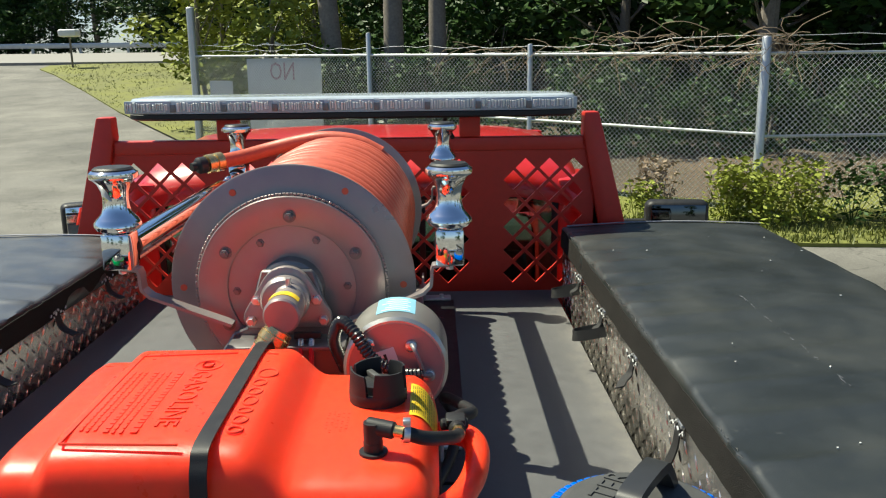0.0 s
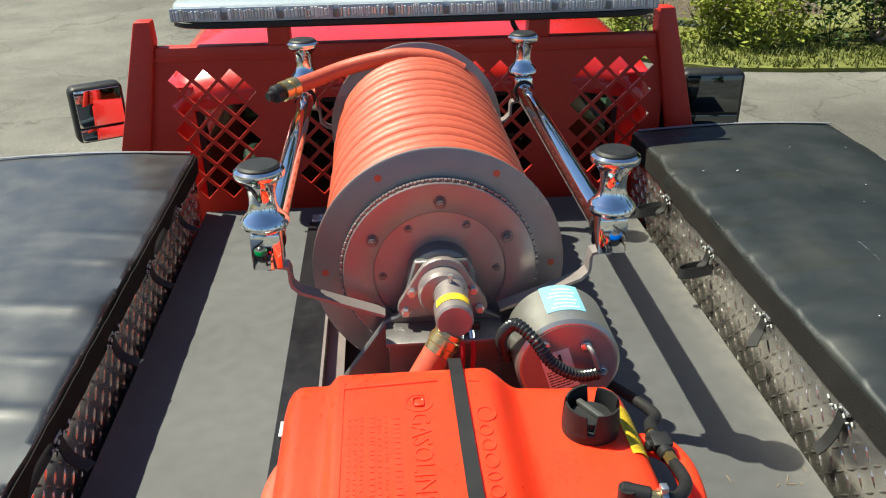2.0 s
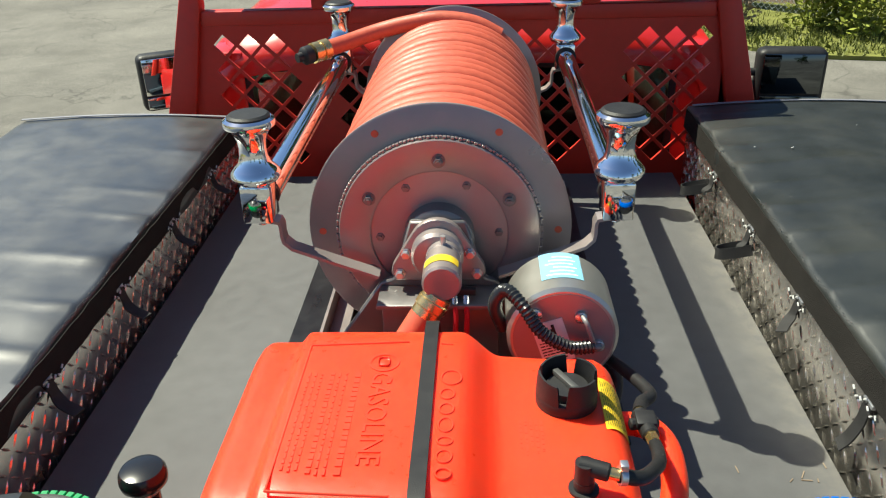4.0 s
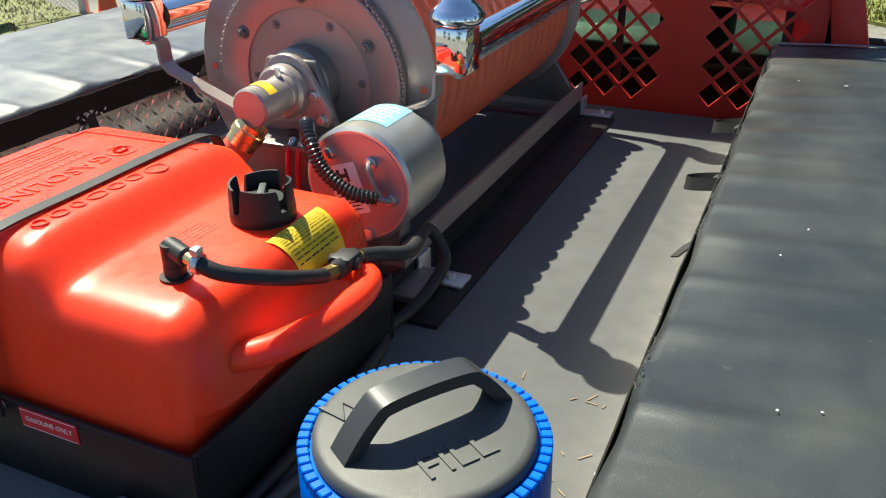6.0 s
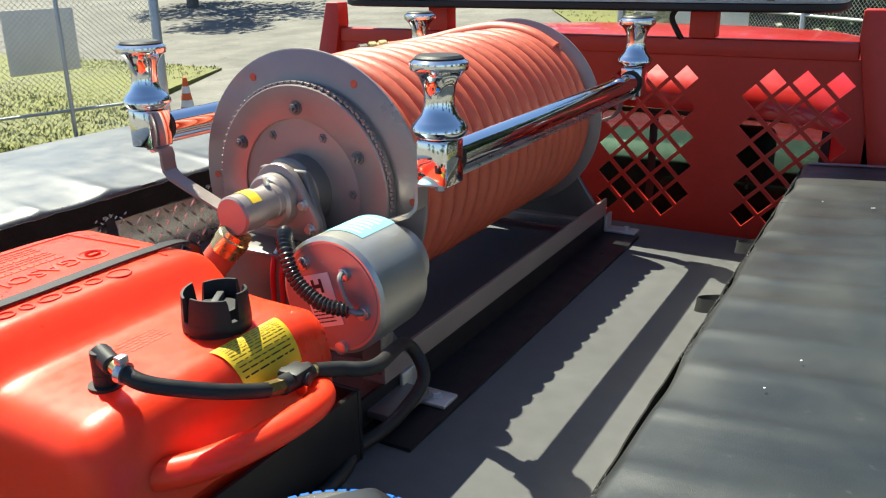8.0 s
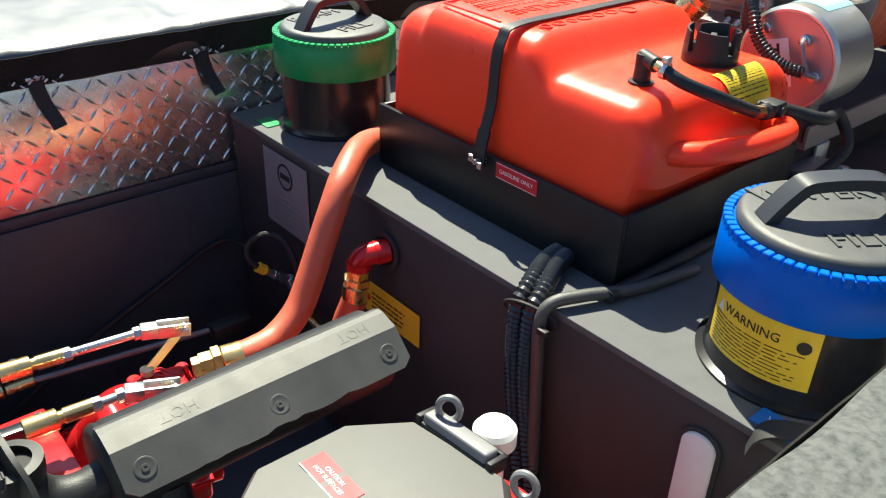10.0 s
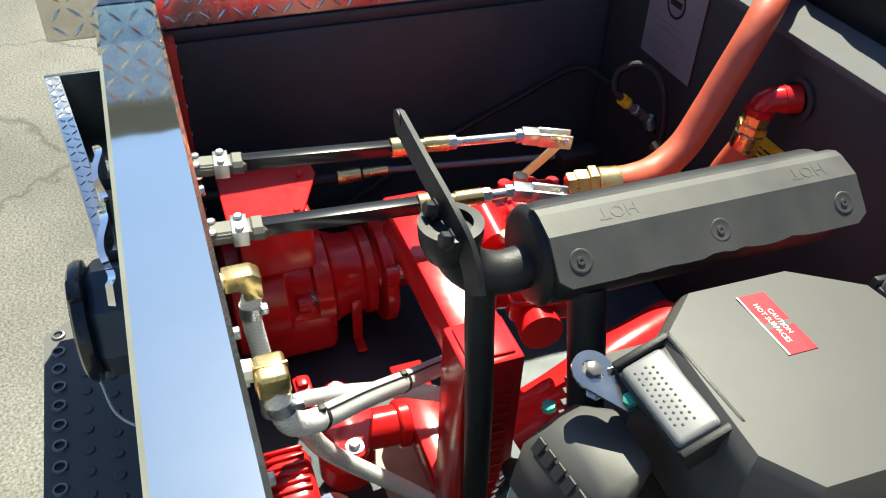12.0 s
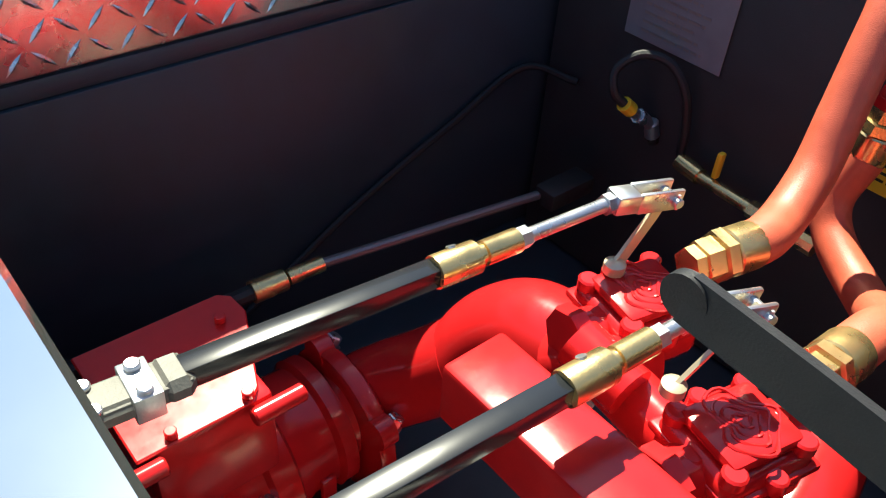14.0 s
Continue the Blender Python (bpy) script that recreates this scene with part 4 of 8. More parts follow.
# wound hose: an inner wall of turns, and an outer lay
bm = B()
HR, PITCH = 0.0215, 0.047
def lay(R, y0, y1, wob, seed, start=0.0):
    turns = (y1 - y0) / PITCH
    pts = []
    n = int(turns * 44)
    for i in range(n + 1):
        a = start + 2 * math.pi * turns * i / n
        tnum = math.floor(turns * i / n)
        w = noise.noise(Vector((a * 0.16, seed, 0))) * wob
        f = (i / n) * turns - tnum
        yy = y0 + PITCH * (tnum + max(0.0, min(1.0, (f - 0.72) / 0.28)))
        pts.append(Vector(((R + w) * math.cos(a), yy + noise.noise(Vector((a * 0.3, seed, 5))) * 0.004, RZ + (R + w) * math.sin(a))))
    return pts
outer = lay(0.207, 0.885, 1.70, 0.006, 2.0, radians(-60))
sweep(bm, outer, HR, 12)
part("wound_hose", bm, "hose", reel, "orange rubber hose in neat turns")
bm = B()
sweep(bm, lay(0.172, 0.90, 1.69, 0.003, 7.0), HR, 8)
part("inner_turns", bm, "hose", reel)
# free end of the hose lying over the turns
bm = B()
end = spline([(0.13, 1.685, 2.098), (0.06, 1.69, 2.132), (-0.03, 1.695, 2.144), (-0.12, 1.70, 2.132), (-0.206, 1.695, 2.112), (-0.28, 1.655, 2.095), (-0.335, 1.605, 2.088)], 8)
sweep(bm, end, HR, 14)
tip = thing("hose_end", (-0.2, 1.6, 2.05), "free end of the orange hose with brass coupling", "hose end")
part("hose", bm, "hose", tip)
e0, e1 = end[-2], end[-1]
dd = (e1 - e0).normalized()
bm = B(); lathe(bm, [(0.0, 0), (0.025, 0), (0.028, 0.003), (0.028, 0.022), (0.0235, 0.024), (0.0235, 0.030), (0.0275, 0.032), (0.0275, 0.050), (0.021, 0.052), (0.0, 0.052)], e1 - dd * 0.016, dd, 12); part("coupling", bm, "brass", tip)
bm = B(); lathe(bm, [(0.019, 0.0), (0.024, 0.004), (0.024, 0.024), (0.019, 0.030), (0.013, 0.032), (0.012, 0.046)], e1 + dd * 0.036, dd, 16); part("nozzle_cap", bm, "rubber", tip)
# frame
for s in (-1, 1):
    bm = B()
    prism(bm, [(s * 0.244, 1.700), (s * 0.244, 1.661), (s * 0.205, 1.661), (s * 0.205, 1.655), (s * 0.250, 1.655), (s * 0.250, 1.700)], 1, 0.70, 1.80)
    part("side_rail", bm, "steel", reel)
    bm = B()
    prism(bm, [(s * 0.24, 1.6005), (s * 0.345, 1.6005), (s * 0.345, 1.607), (s * 0.247, 1.607), (s * 0.247, 1.6545), (s * 0.24, 1.6545)], 1, 0.62, 1.80)
    part("base_angle", bm, "tray_black", reel, "black L-shaped strip along the foot of the reel rail")
    for y in (0.769, 1.815):
        bm = B(); box(bm, (s * 0.248 if s > 0 else -0.335, y - 0.024, 1.6075), (0.335 if s > 0 else -0.248, y + 0.024, 1.6145), 0.002); box(bm, (s * 0.248 if s > 0 else -0.255, y - 0.024, 1.6145), (0.255 if s > 0 else -0.248, y + 0.024, 1.654), 0.002)
        ft = part("foot", bm, "galv", reel)
        bm = B(); hexbolt(bm, (s * 0.305, y, 1.6146), (0, 0, 1), 0.008, 0.009); part("bolt", bm, "zinc", ft)
for y0, y1 in ((0.775, 0.792), (1.775, 1.79)):
    bm = B()
    prism(bm, [(-0.235, 1.625), (0.235, 1.625), (0.235, 1.67), (0.11, 1.85), (0.085, 1.86), (0.05, 1.975), (-0.05, 1.975), (-0.085, 1.86), (-0.11, 1.85), (-0.235, 1.67)], 1, y0, y1, 0.003, 1)
    part("end_plate", bm, "dark_steel", reel)
bm = B(); box(bm, (-0.11, 0.70, 1.836), (0.115, 0.775, 1.846), 0.003); box(bm, (-0.105, 0.735, 1.70), (0.11, 0.742, 1.836), 0.003)
part("shelf", bm, "dark_steel", reel)
for ya, yb in ((0.765, 0.80), (1.75, 1.79)):
    bm = B(); box(bm, (-0.2, ya, 1.618), (0.2, yb, 1.645), 0.003); part("cross_member", bm, "steel", reel)
# bearing with four bolts, shaft and swivel joint
bm = B()
prism(bm, [(0.05 * math.cos(radians(a)), RZ + 0.012 + 0.05 * math.sin(radians(a))) for a in range(30, 151, 15)] + [(-0.083, RZ - 0.028), (-0.086, RZ - 0.045), (-0.078, RZ - 0.06), (0.078, RZ - 0.06), (0.086, RZ - 0.045), (0.083, RZ - 0.028)], 1, 0.758, 0.7745, 0.004)
lathe(bm, [(0.047, 0), (0.047, 0.02), (0.042, 0.027), (0.036, 0.029)], (0, 0.758, RZ), (0, -1, 0), 32)
bearing = part("bearing", bm, "steel", reel)
for x, z in ((0.058, -0.004), (-0.058, -0.004), (-0.070, -0.045), (0.070, -0.045)):
    bm = B(); hexbolt(bm, (x, 0.7578, RZ + z), (0, -1, 0), 0.008, 0.011); part("bolt", bm, "zinc", bearing)
bm = B(); lathe(bm, [(0.0, 0.0), (0.066, 0.0), (0.066, 0.045), (0.058, 0.05), (0, 0.05)], (0, 0.836, RZ), (0, -1, 0), 40); part("hub", bm, "dark_steel", reel)
bm = B()
lathe(bm, [(0.0, 0.0), (0.030, 0.0), (0.0335, 0.004), (0.0335, 0.052), (0.0295, 0.056), (0.0295, 0.085), (0.031, 0.087), (0.031, 0.10), (0.027, 0.102), (0.027, 0.125)], (0.012, 0.632, 1.927), (-0.004, 1, 0.03), 36)
swivel = part("swivel_joint", bm, "steel", reel, "grey swivel joint with a yellow band")
bm = B(); rod(bm, (0.012, 0.72, 1.955), (0.012, 0.718, 1.975), 0.005, 8); part("grease_nipple", bm, "zinc", swivel)
feed = spline([(0.010, 0.655, 1.905), (-0.010, 0.645, 1.875), (-0.045, 0.625, 1.825), (-0.085, 0.61, 1.76), (-0.11, 0.61, 1.68), (-0.115, 0.63, 1.64)], 6)
bm = B(); lathe(bm, [(0.0265, 0), (0.0265, 0.010), (0.0285, 0.012), (0.0285, 0.026), (0.0265, 0.028), (0.0265, 0.042)], feed[2], feed[8] - feed[2], 16); part("brass_nut", bm, "brass", swivel)
bm = B(); sweep(bm, feed[5:], 0.026, 18); part("feed_hose", bm, "hose", reel)


# ---- roller guides: chrome spools and rails either side of the reel ----
def spool(x, y, top, parent):
    """A turned chrome post head on a square chrome block."""
    b = top - 0.195
    bm = B(); box(bm, (x - 0.027, y - 0.027, b), (x + 0.027, y + 0.027, b + 0.07), 0.004, 2)
    bl = part("block", bm, "chrome", parent)
    bm = B(); hexbolt(bm, (x, y, b), (0, 0, -1), 0.008, 0.012); part("nut", bm, "zinc", bl)
    prof = [(0.022, 0.07), (0.030, 0.0705), (0.042, 0.076), (0.0475, 0.084), (0.047, 0.090), (0.040, 0.098), (0.031, 0.107), (0.0265, 0.12), (0.0255, 0.135), (0.0275, 0.15), (0.034, 0.163), (0.041, 0.170), (0.0475, 0.174), (0.049, 0.179), (0.048, 0.185), (0.042, 0.189)]
    bm = B(); lathe(bm, [(r * 0.92, h) for r, h in prof], (x, y, b), (0, 0, 1), 40); part("head", bm, "chrome", parent)
    bm = B(); lathe(bm, [(0.0, 0.1885), (0.037, 0.1885), (0.037, 0.1915), (0.0325, 0.195), (0, 0.1955)], (x, y, b), (0, 0, 1), 32); part("cap", bm, "rubber", parent)


for s in (-1, 1):
    g = thing("roller_guide", (s * 0.315, 1.27, 1.7), "chrome hose guide: two turned posts joined by a polished tube", "hose guide", "hose guides")
    spool(s * 0.315, 0.777, 2.18, g)
    spool(s * 0.313, 1.77, 2.182, g)
    bm = B(); rod(bm, (s * 0.314, 0.806, 2.020), (s * 0.314, 1.742, 2.022), 0.0235, 28); part("tube", bm, "chrome", g)
    bm = B(); rod(bm, (s * 0.314, 0.802, 2.020), (s * 0.314, 0.812, 2.020), 0.029, 24); part("collar", bm, "rubber", g); bm = B(); rod(bm, (s * 0.314, 1.736, 2.022), (s * 0.314, 1.746, 2.022), 0.029, 24); part("collar", bm, "rubber", g)
    bm = B(); box(bm, (s * 0.314 - 0.012, 0.80, 1.987), (s * 0.314 + 0.012, 1.745, 1.9935), 0.002); part("lower_bar", bm, "zinc", g)
    for y in (0.777, 1.77):
        d = 1 if y > 1 else -1
        bm = B()
        ribbon(bm, [(s * 0.315, y, 1.983), (s * 0.30, y, 1.984), (s * 0.283, y, 1.981), (s * 0.28, y, 1.972), (s * 0.28, y, 1.955), (s * 0.278, y, 1.942), (s * 0.264, y, 1.928), (s * 0.187, y, 1.898), (s * 0.11, y, 1.869)], (0, 1, 0), 0.032, 0.006)
        part("bracket", bm, "steel", g)

# ---- rewind motor ----
MX, MZ, MR = 0.214, 1.833, 0.094
motor = thing("rewind_motor", (MX, 0.71, 1.73), "round grey electric rewind motor with labels and cables", "electric motor")
bm = B(); lathe(bm, [(0.0, 0), (MR - 0.006, 0), (MR, 0.006), (MR, 0.125), (MR - 0.008, 0.133), (0.06, 0.135), (0.06, 0.19), (0, 0.19)], (MX, 0.618, MZ), (0, 1, 0), 64)
part("body", bm, "motor_zinc", motor)
bm = B(); lathe(bm, [(0, 0), (MR - 0.01, 0), (MR - 0.010, 0.0015), (0, 0.0015)], (MX, 0.6164, MZ), (0, 1, 0), 48); part("end_cap", bm, "steel", motor)
for dx, dz in ((0.064, -0.015), (0.03, 0.045), (0.018, -0.085), (-0.05, 0.05)):
    bm = B(); lathe(bm, [(0.0105, 0), (0.0105, 0.006), (0.006, 0.008), (0, 0.008)], (MX + dx * 0.93, 0.6163, MZ + dz * 0.93), (0, -1, 0), 12); part("stud", bm, "zinc", motor)
def wrap(name, r, y0, y1, a0, a1, material, parent, cx, cz):
    bm = B()
    n = 12
    rows = [[bm.verts.new((cx + r * math.cos(radians(a0 + (a1 - a0) * k / n)), y, cz + r * math.sin(radians(a0 + (a1 - a0) * k / n)))) for k in range(n + 1)] for y in (y0, y1)]
    for k in range(n):
        bm.faces.new((rows[0][k], rows[0][k + 1], rows[1][k + 1], rows[1][k]))
    return part(name, bm, material, parent)
wrap("yellow_label", 0.0342, 0.654, 0.676, 35, 150, "yellow", swivel, 0.0118, 1.928)
lab = wrap("blue_label", MR + 0.0008, 0.655, 0.745, 68, 112, "label_blue", motor, MX, MZ)
rnd = random.Random(4)
for k in range(6):
    wrap("print", MR + 0.0012, 0.664 + k * 0.0125, 0.668 + k * 0.0125, 74 + 3 * (k % 2), 106 - 4 * (k % 3), "label_white", lab, MX, MZ)
mr = basis((MX - 0.016, 0.6163, MZ - 0.008), (0.95, 0, 0.31), (-0.31, 0, 0.95))
bm = B(); box(bm, (-0.027, -0.042, 0), (0.027, 0.042, 0.0012), m=mr)
lab2 = part("rating_label", bm, "label_white", motor, "silver rating label with red and black print")
part("print", bars(mr @ Matrix.Translation((0, -0.016, 0.0012)), 0.046, 0.042, 7, rnd, 0.0005, 0.35), "ink", lab2)
bm = B()
for x0, x1, z0, z1 in ((-0.010, -0.005, 0.012, 0.034), (0.005, 0.010, 0.012, 0.034), (-0.005, 0.005, 0.020, 0.026)):
    box(bm, (x0, z0, 0.0012), (x1, z1, 0.0018), m=mr)
part("bold_mark", bm, "ink", lab2)
loom = spline([(0.115, 0.70, 1.80), (0.10, 0.665, 1.87), (0.118, 0.635, 1.915), (0.145, 0.60, 1.905), (0.175, 0.585, 1.865), (0.22, 0.585, 1.836), (0.262, 0.597, 1.828)], 16)
bm = B(); sweep(bm, even(loom, 0.0036), 0.0095, 14, 0.0026); part("cable_loom", bm, "loom", motor, "black corrugated cable loom")
bm = B(); sweep(bm, spline([(0.262, 0.597, 1.828), (0.273, 0.60, 1.825), (0.276, 0.612, 1.822)]), 0.005, 8); sweep(bm, spline([(0.242, 0.612, 1.880), (0.249, 0.594, 1.875), (0.258, 0.592, 1.850), (0.264, 0.600, 1.830)]), 0.004, 8); part("lead", bm, "silver", motor)
bm = B(); box(bm, (0.016, 0.722, 1.853), (0.068, 0.734, 1.866), 0.002); part("terminal_block", bm, "rubber", motor)
for x in (0.030, 0.050):
    bm = B(); rod(bm, (x, 0.722, 1.852), (x + 0.001, 0.703, 1.838), 0.0058, 10); part("cable_lug", bm, "zinc", motor)
    bm = B(); sweep(bm, spline([(x + 0.001, 0.704, 1.842), (x + 0.002, 0.698, 1.825), (x + 0.001, 0.695, 1.80), (x - 0.003, 0.70, 1.73), (x, 0.70, 1.66)]), 0.005, 8); part("red_cable", bm, "label_red", motor)
bm = B(); box(bm, (MX - 0.08, 0.65, 1.618), (MX + 0.085, 0.76, 1.632), 0.003); box(bm, (MX - 0.02, 0.715, 1.632), (MX + 0.02, 0.755, 1.752), 0.004); part("motor_mount", bm, "dark_steel", motor)

# ---- fuel can in its tray, strapped down ----
tray = thing("fuel_tray", (0.0, 0.33, 1.6), "black plastic tray welded to the tank top, holding the fuel can", "tray")
TX0, TX1, TY0, TY1, TZ = -0.285, 0.292, 0.106, 0.575, 1.718
for lo, hi in (((TX0, TY0, 1.6005), (TX1, TY0 + 0.009, TZ)), ((TX0, TY1 - 0.009, 1.6005), (TX1, TY1, TZ)), ((TX0, TY0 + 0.0092, 1.6005), (TX0 + 0.009, TY1 - 0.0092, TZ - 0.0005)), ((TX1 - 0.009, TY0 + 0.0092, 1.6005), (TX1, TY1 - 0.0092, TZ - 0.0005))):
    bm = B(); box(bm, lo, hi, 0.002); part("wall", bm, "tray_black", tray)
bm = B(); box(bm, (TX0 + 0.0092, TY0 + 0.0092, 1.601), (TX1 - 0.0092, TY1 - 0.0092, 1.611)); part("tray_floor", bm, "tray_black", tray)
gl = B(); box(gl, (0.034, TY0 - 0.0018, 1.687), (0.126, TY0 - 0.0002, 1.715), 0.0006, 1)
glab = part("fuel_label", gl, "label_red", tray, "red label reading gasoline only")
part("lettering", lettering("GASOLINE ONLY", basis((0.08, TY0 - 0.0022, 1.701), (1, 0, 0), (0, 0, 1)), 0.0098, 0.0002), "label_white", glab)
bm = B()
for x0, x1, z0, z1 in ((0.036, 0.124, 1.6885, 1.6893), (0.036, 0.124, 1.7127, 1.7135)):
    box(bm, (x0, TY0 - 0.0024, z0), (x1, TY0 - 0.002, z1))
part("border", bm, "label_white", glab)

can = thing("fuel_can", (0.0, 0.34, 1.612), "bright red moulded plastic gasoline tank with a black cap", "fuel tank")


def smooth01(a, b, x):
    t = max(0.0, min(1.0, (x - a) / (b - a)))
    return t * t * (3 - 2 * t)


def can_ring(x, n=96):
    """Outline across the can: rounded, with a flat floor; the tall part steps down to a low shoulder."""
    top = 1.916 - 0.047 * smooth01(0.045, 0.108, x) - 0.020 * (1 - smooth01(-0.205, -0.185, x))
    low = 1.612 + 0.125 * smooth01(0.262, 0.278, x)
    y0, y1 = 0.122, 0.556 - 0.01 * smooth01(0.085, 0.2, x)
    left, right = max(0.0, (-0.245 - x) / 0.03), max(0.0, (x - 0.245) / 0.044)
    drop = 1 - math.sqrt(max(0.0, 1 - min(1.0, left) ** 2)), 1 - math.sqrt(max(0.0, 1 - min(1.0, right) ** 2))
    top -= 0.05 * drop[0] + 0.085 * drop[1]
    inset = 0.03 * drop[0] + 0.055 * drop[1]
    y0, y1 = y0 + inset, y1 - inset
    cz, hz = (low + top) / 2, (top - low) / 2
    cy, hy = (y0 + y1) / 2, (y1 - y0) / 2
    ring = []
    e = 0.26
    for i in range(n):
        a = 2 * math.pi * i / n
        c, s = math.cos(a), math.sin(a)
        py_ = math.copysign(abs(c) ** e, c)
        pz_ = math.copysign(abs(s) ** e, s)
        taper = 1 - 0.06 * max(0, pz_)
        ring.append((x, cy + py_ * hy * taper, cz + pz_ * hz))
    return ring


bm = B()
xs3 = [-0.2745, -0.273, -0.268, -0.26, -0.25, -0.24, -0.22, -0.207, -0.202, -0.195, -0.188, -0.183, -0.15, -0.1, -0.05, 0.0, 0.03, 0.045, 0.053, 0.06, 0.068, 0.076, 0.084, 0.092, 0.10, 0.108, 0.13, 0.17, 0.21, 0.235, 0.25, 0.262, 0.27, 0.276, 0.28, 0.283, 0.2855, 0.287, 0.2885]
loft(bm, [can_ring(x) for x in xs3])
part("body", bm, "can", can, angle=60)
# carrying handle
bm = B(); sweep(bm, spline([(0.255, 0.205, 1.783), (0.285, 0.212, 1.787), (0.315, 0.24, 1.790), (0.338, 0.30, 1.791), (0.347, 0.37, 1.791), (0.340, 0.42, 1.789), (0.318, 0.447, 1.786), (0.285, 0.455, 1.783), (0.255, 0.455, 1.78)], 7), 0.0185, 16)
part("handle", bm, "can", can)
# raised lettering and panel lines on the top
zt = 1.9162
part("raised_lettering", lettering("GASOLINE", basis((-0.063, 0.305, zt), (0, -1, 0), (1, 0, 0)), 0.041, 0.0012), "can_mark", can)
bm = B()
for q, (x, w) in enumerate(((-0.096, 0.008), (-0.112, 0.003), (-0.122, 0.003), (-0.132, 0.006), (-0.147, 0.003), (-0.156, 0.003), (-0.165, 0.003))):
    rnd = random.Random(q)
    y = 0.40
    while y > 0.2:
        L = rnd.uniform(0.004, 0.012)
        box(bm, (x - w / 2, max(0.19, y - L), zt - 0.001), (x + w / 2, y, zt + 0.0006)); y -= L + 0.003
part("raised_small_print", bm, "can_mark", can)
bm = B()
lathe(bm, [(0.019, 0), (0.022, 0), (0.022, 0.0018), (0.019, 0.0018)], (-0.062, 0.425, zt - 0.0008), (0, 0, 1), 32, False)
box(bm, (-0.07, 0.415, zt - 0.001), (-0.054, 0.435, zt + 0.001), 0.004)
part("raised_emblem", bm, "can_mark", can)
for q, (y0, y1) in enumerate(((0.405, 0.372), (0.362, 0.34), (0.33, 0.308), (0.30, 0.272), (0.262, 0.247), (0.237, 0.215), (0.205, 0.187))):
    h = 0.028 if q == 0 else 0.019
    pts = [(0.022 + h * (0.5 + 0.5 * math.cos(t)), (y0 + y1) / 2 + (y0 - y1) / 2 * math.sin(t)) for t in [2 * math.pi * k / 20 for k in range(21)]]
    bm = B(); sweep(bm, [(x, y, zt + 0.0002 - 0.047 * smooth01(0.045, 0.108, x)) for x, y in pts], 0.0016, 6)
    part("raised_brand_shape", bm, "can_mark", can)
for a, b in (((-0.176, 0.165), (-0.176, 0.47)), ((-0.176, 0.47), (-0.03, 0.48)), ((0.018, 0.475), (0.036, 0.472)), ((-0.176, 0.165), (-0.03, 0.158))):
    bm = B(); rod(bm, (*a, zt - 0.0006), (*b, zt - 0.0006), 0.0018, 6); part("panel_line", bm, "can_mark", can)
bm = bars(basis((0.145, 0.318, 1.8686), (0, -1, 0), (1, 0, 0)), 0.075, 0.036, 5, random.Random(12), 0.0008, 0.5)
part("raised_capacity_scale", bm, "can_mark", can)
# cap
CX, CY = 0.198, 0.40
bm = B(); lathe(bm, [(0.0, 0), (0.038, 0), (0.039, 0.006), (0.037, 0.016), (0.031, 0.018), (0.029, 0.03), (0, 0.032)], (CX, CY, 1.867), (0, 0, 1), 40); cap = part("cap", bm, "rubber", can, "black castellated fuel cap")
bm = B(); lathe(bm, [(0.037, 0.001), (0.0415, 0.001), (0.0438, 0.006), (0.0438, 0.018), (0.0430, 0.020), (0.0350, 0.020), (0.0350, 0.010)], (CX, CY, 1.867), (0, 0, 1), 48); part("skirt", bm, "rubber", cap)
for k in range(4):
    a0 = 2 * math.pi * k / 4 + 0.55
    bm = B()
    rows = []
    for z, half, ro, ri in ((1.868, 39, 0.0436, 0.036), (1.890, 38, 0.0434, 0.036), (1.912, 35, 0.0418, 0.037), (1.921, 33, 0.0410, 0.038)):
        pts = []
        for r, qs in ((ro, range(7)), (ri, range(6, -1, -1))):
            for q in qs:
                a = a0 + radians(half * (q - 3) / 3)
                zz = z - (0.004 * (q / 6) if z > 1.915 else 0)
                pts.append((CX + r * math.cos(a), CY + r * math.sin(a), zz))
        rows.append(pts)
    loft(bm, rows); part("lug", bm, "rubber", cap)
bm = B(); box(bm, (-0.005, -0.030, 1.897), (0.005, 0.030, 1.906), 0.002, m=pose(CX, CY, 0, 0, 0, 30)); part("grip", bm, "grey_lid", cap)
# label, bent over the shoulder
def shoulder_z(x):
    r = max(0.0, (x - 0.245) / 0.044)
    return 1.869 - 0.085 * (1 - math.sqrt(max(0.0, 1 - min(1.0, r) ** 2)))


def on_shoulder(u, v, lift):
    """u runs down over the shoulder, v along it."""
    x = 0.246 + 0.040 * u
    return Vector((x + lift * 0.6, 0.335 + 0.016 * u + v * (0.118 - 0.014 * u), shoulder_z(x) + lift))


def shoulder_patch(u0, u1, v0, v1, lift, bm):
    n = 10
    rows = [[bm.verts.new(on_shoulder(u0 + (u1 - u0) * i / n, v, lift)) for v in (v0, v1)] for i in range(n + 1)]
    for a, b in zip(rows, rows[1:]):
        bm.faces.new((a[0], b[0], b[1], a[1]))


bm = B(); shoulder_patch(0, 1, 0, 1, 0.0012, bm)
yl = part("warning_sticker", bm, "yellow", can, "yellow warning sticker with fine print")
bm = B(); rnd = random.Random(9)
for k in range(11):
    v = 0.06
    while v < 0.9:
        w = rnd.uniform(0.05, 0.16)
        shoulder_patch(0.08 + k * 0.078, 0.098 + k * 0.078, v, min(0.93, v + w), 0.0020, bm); v += w + 0.03
part("print", bm, "ink", yl)
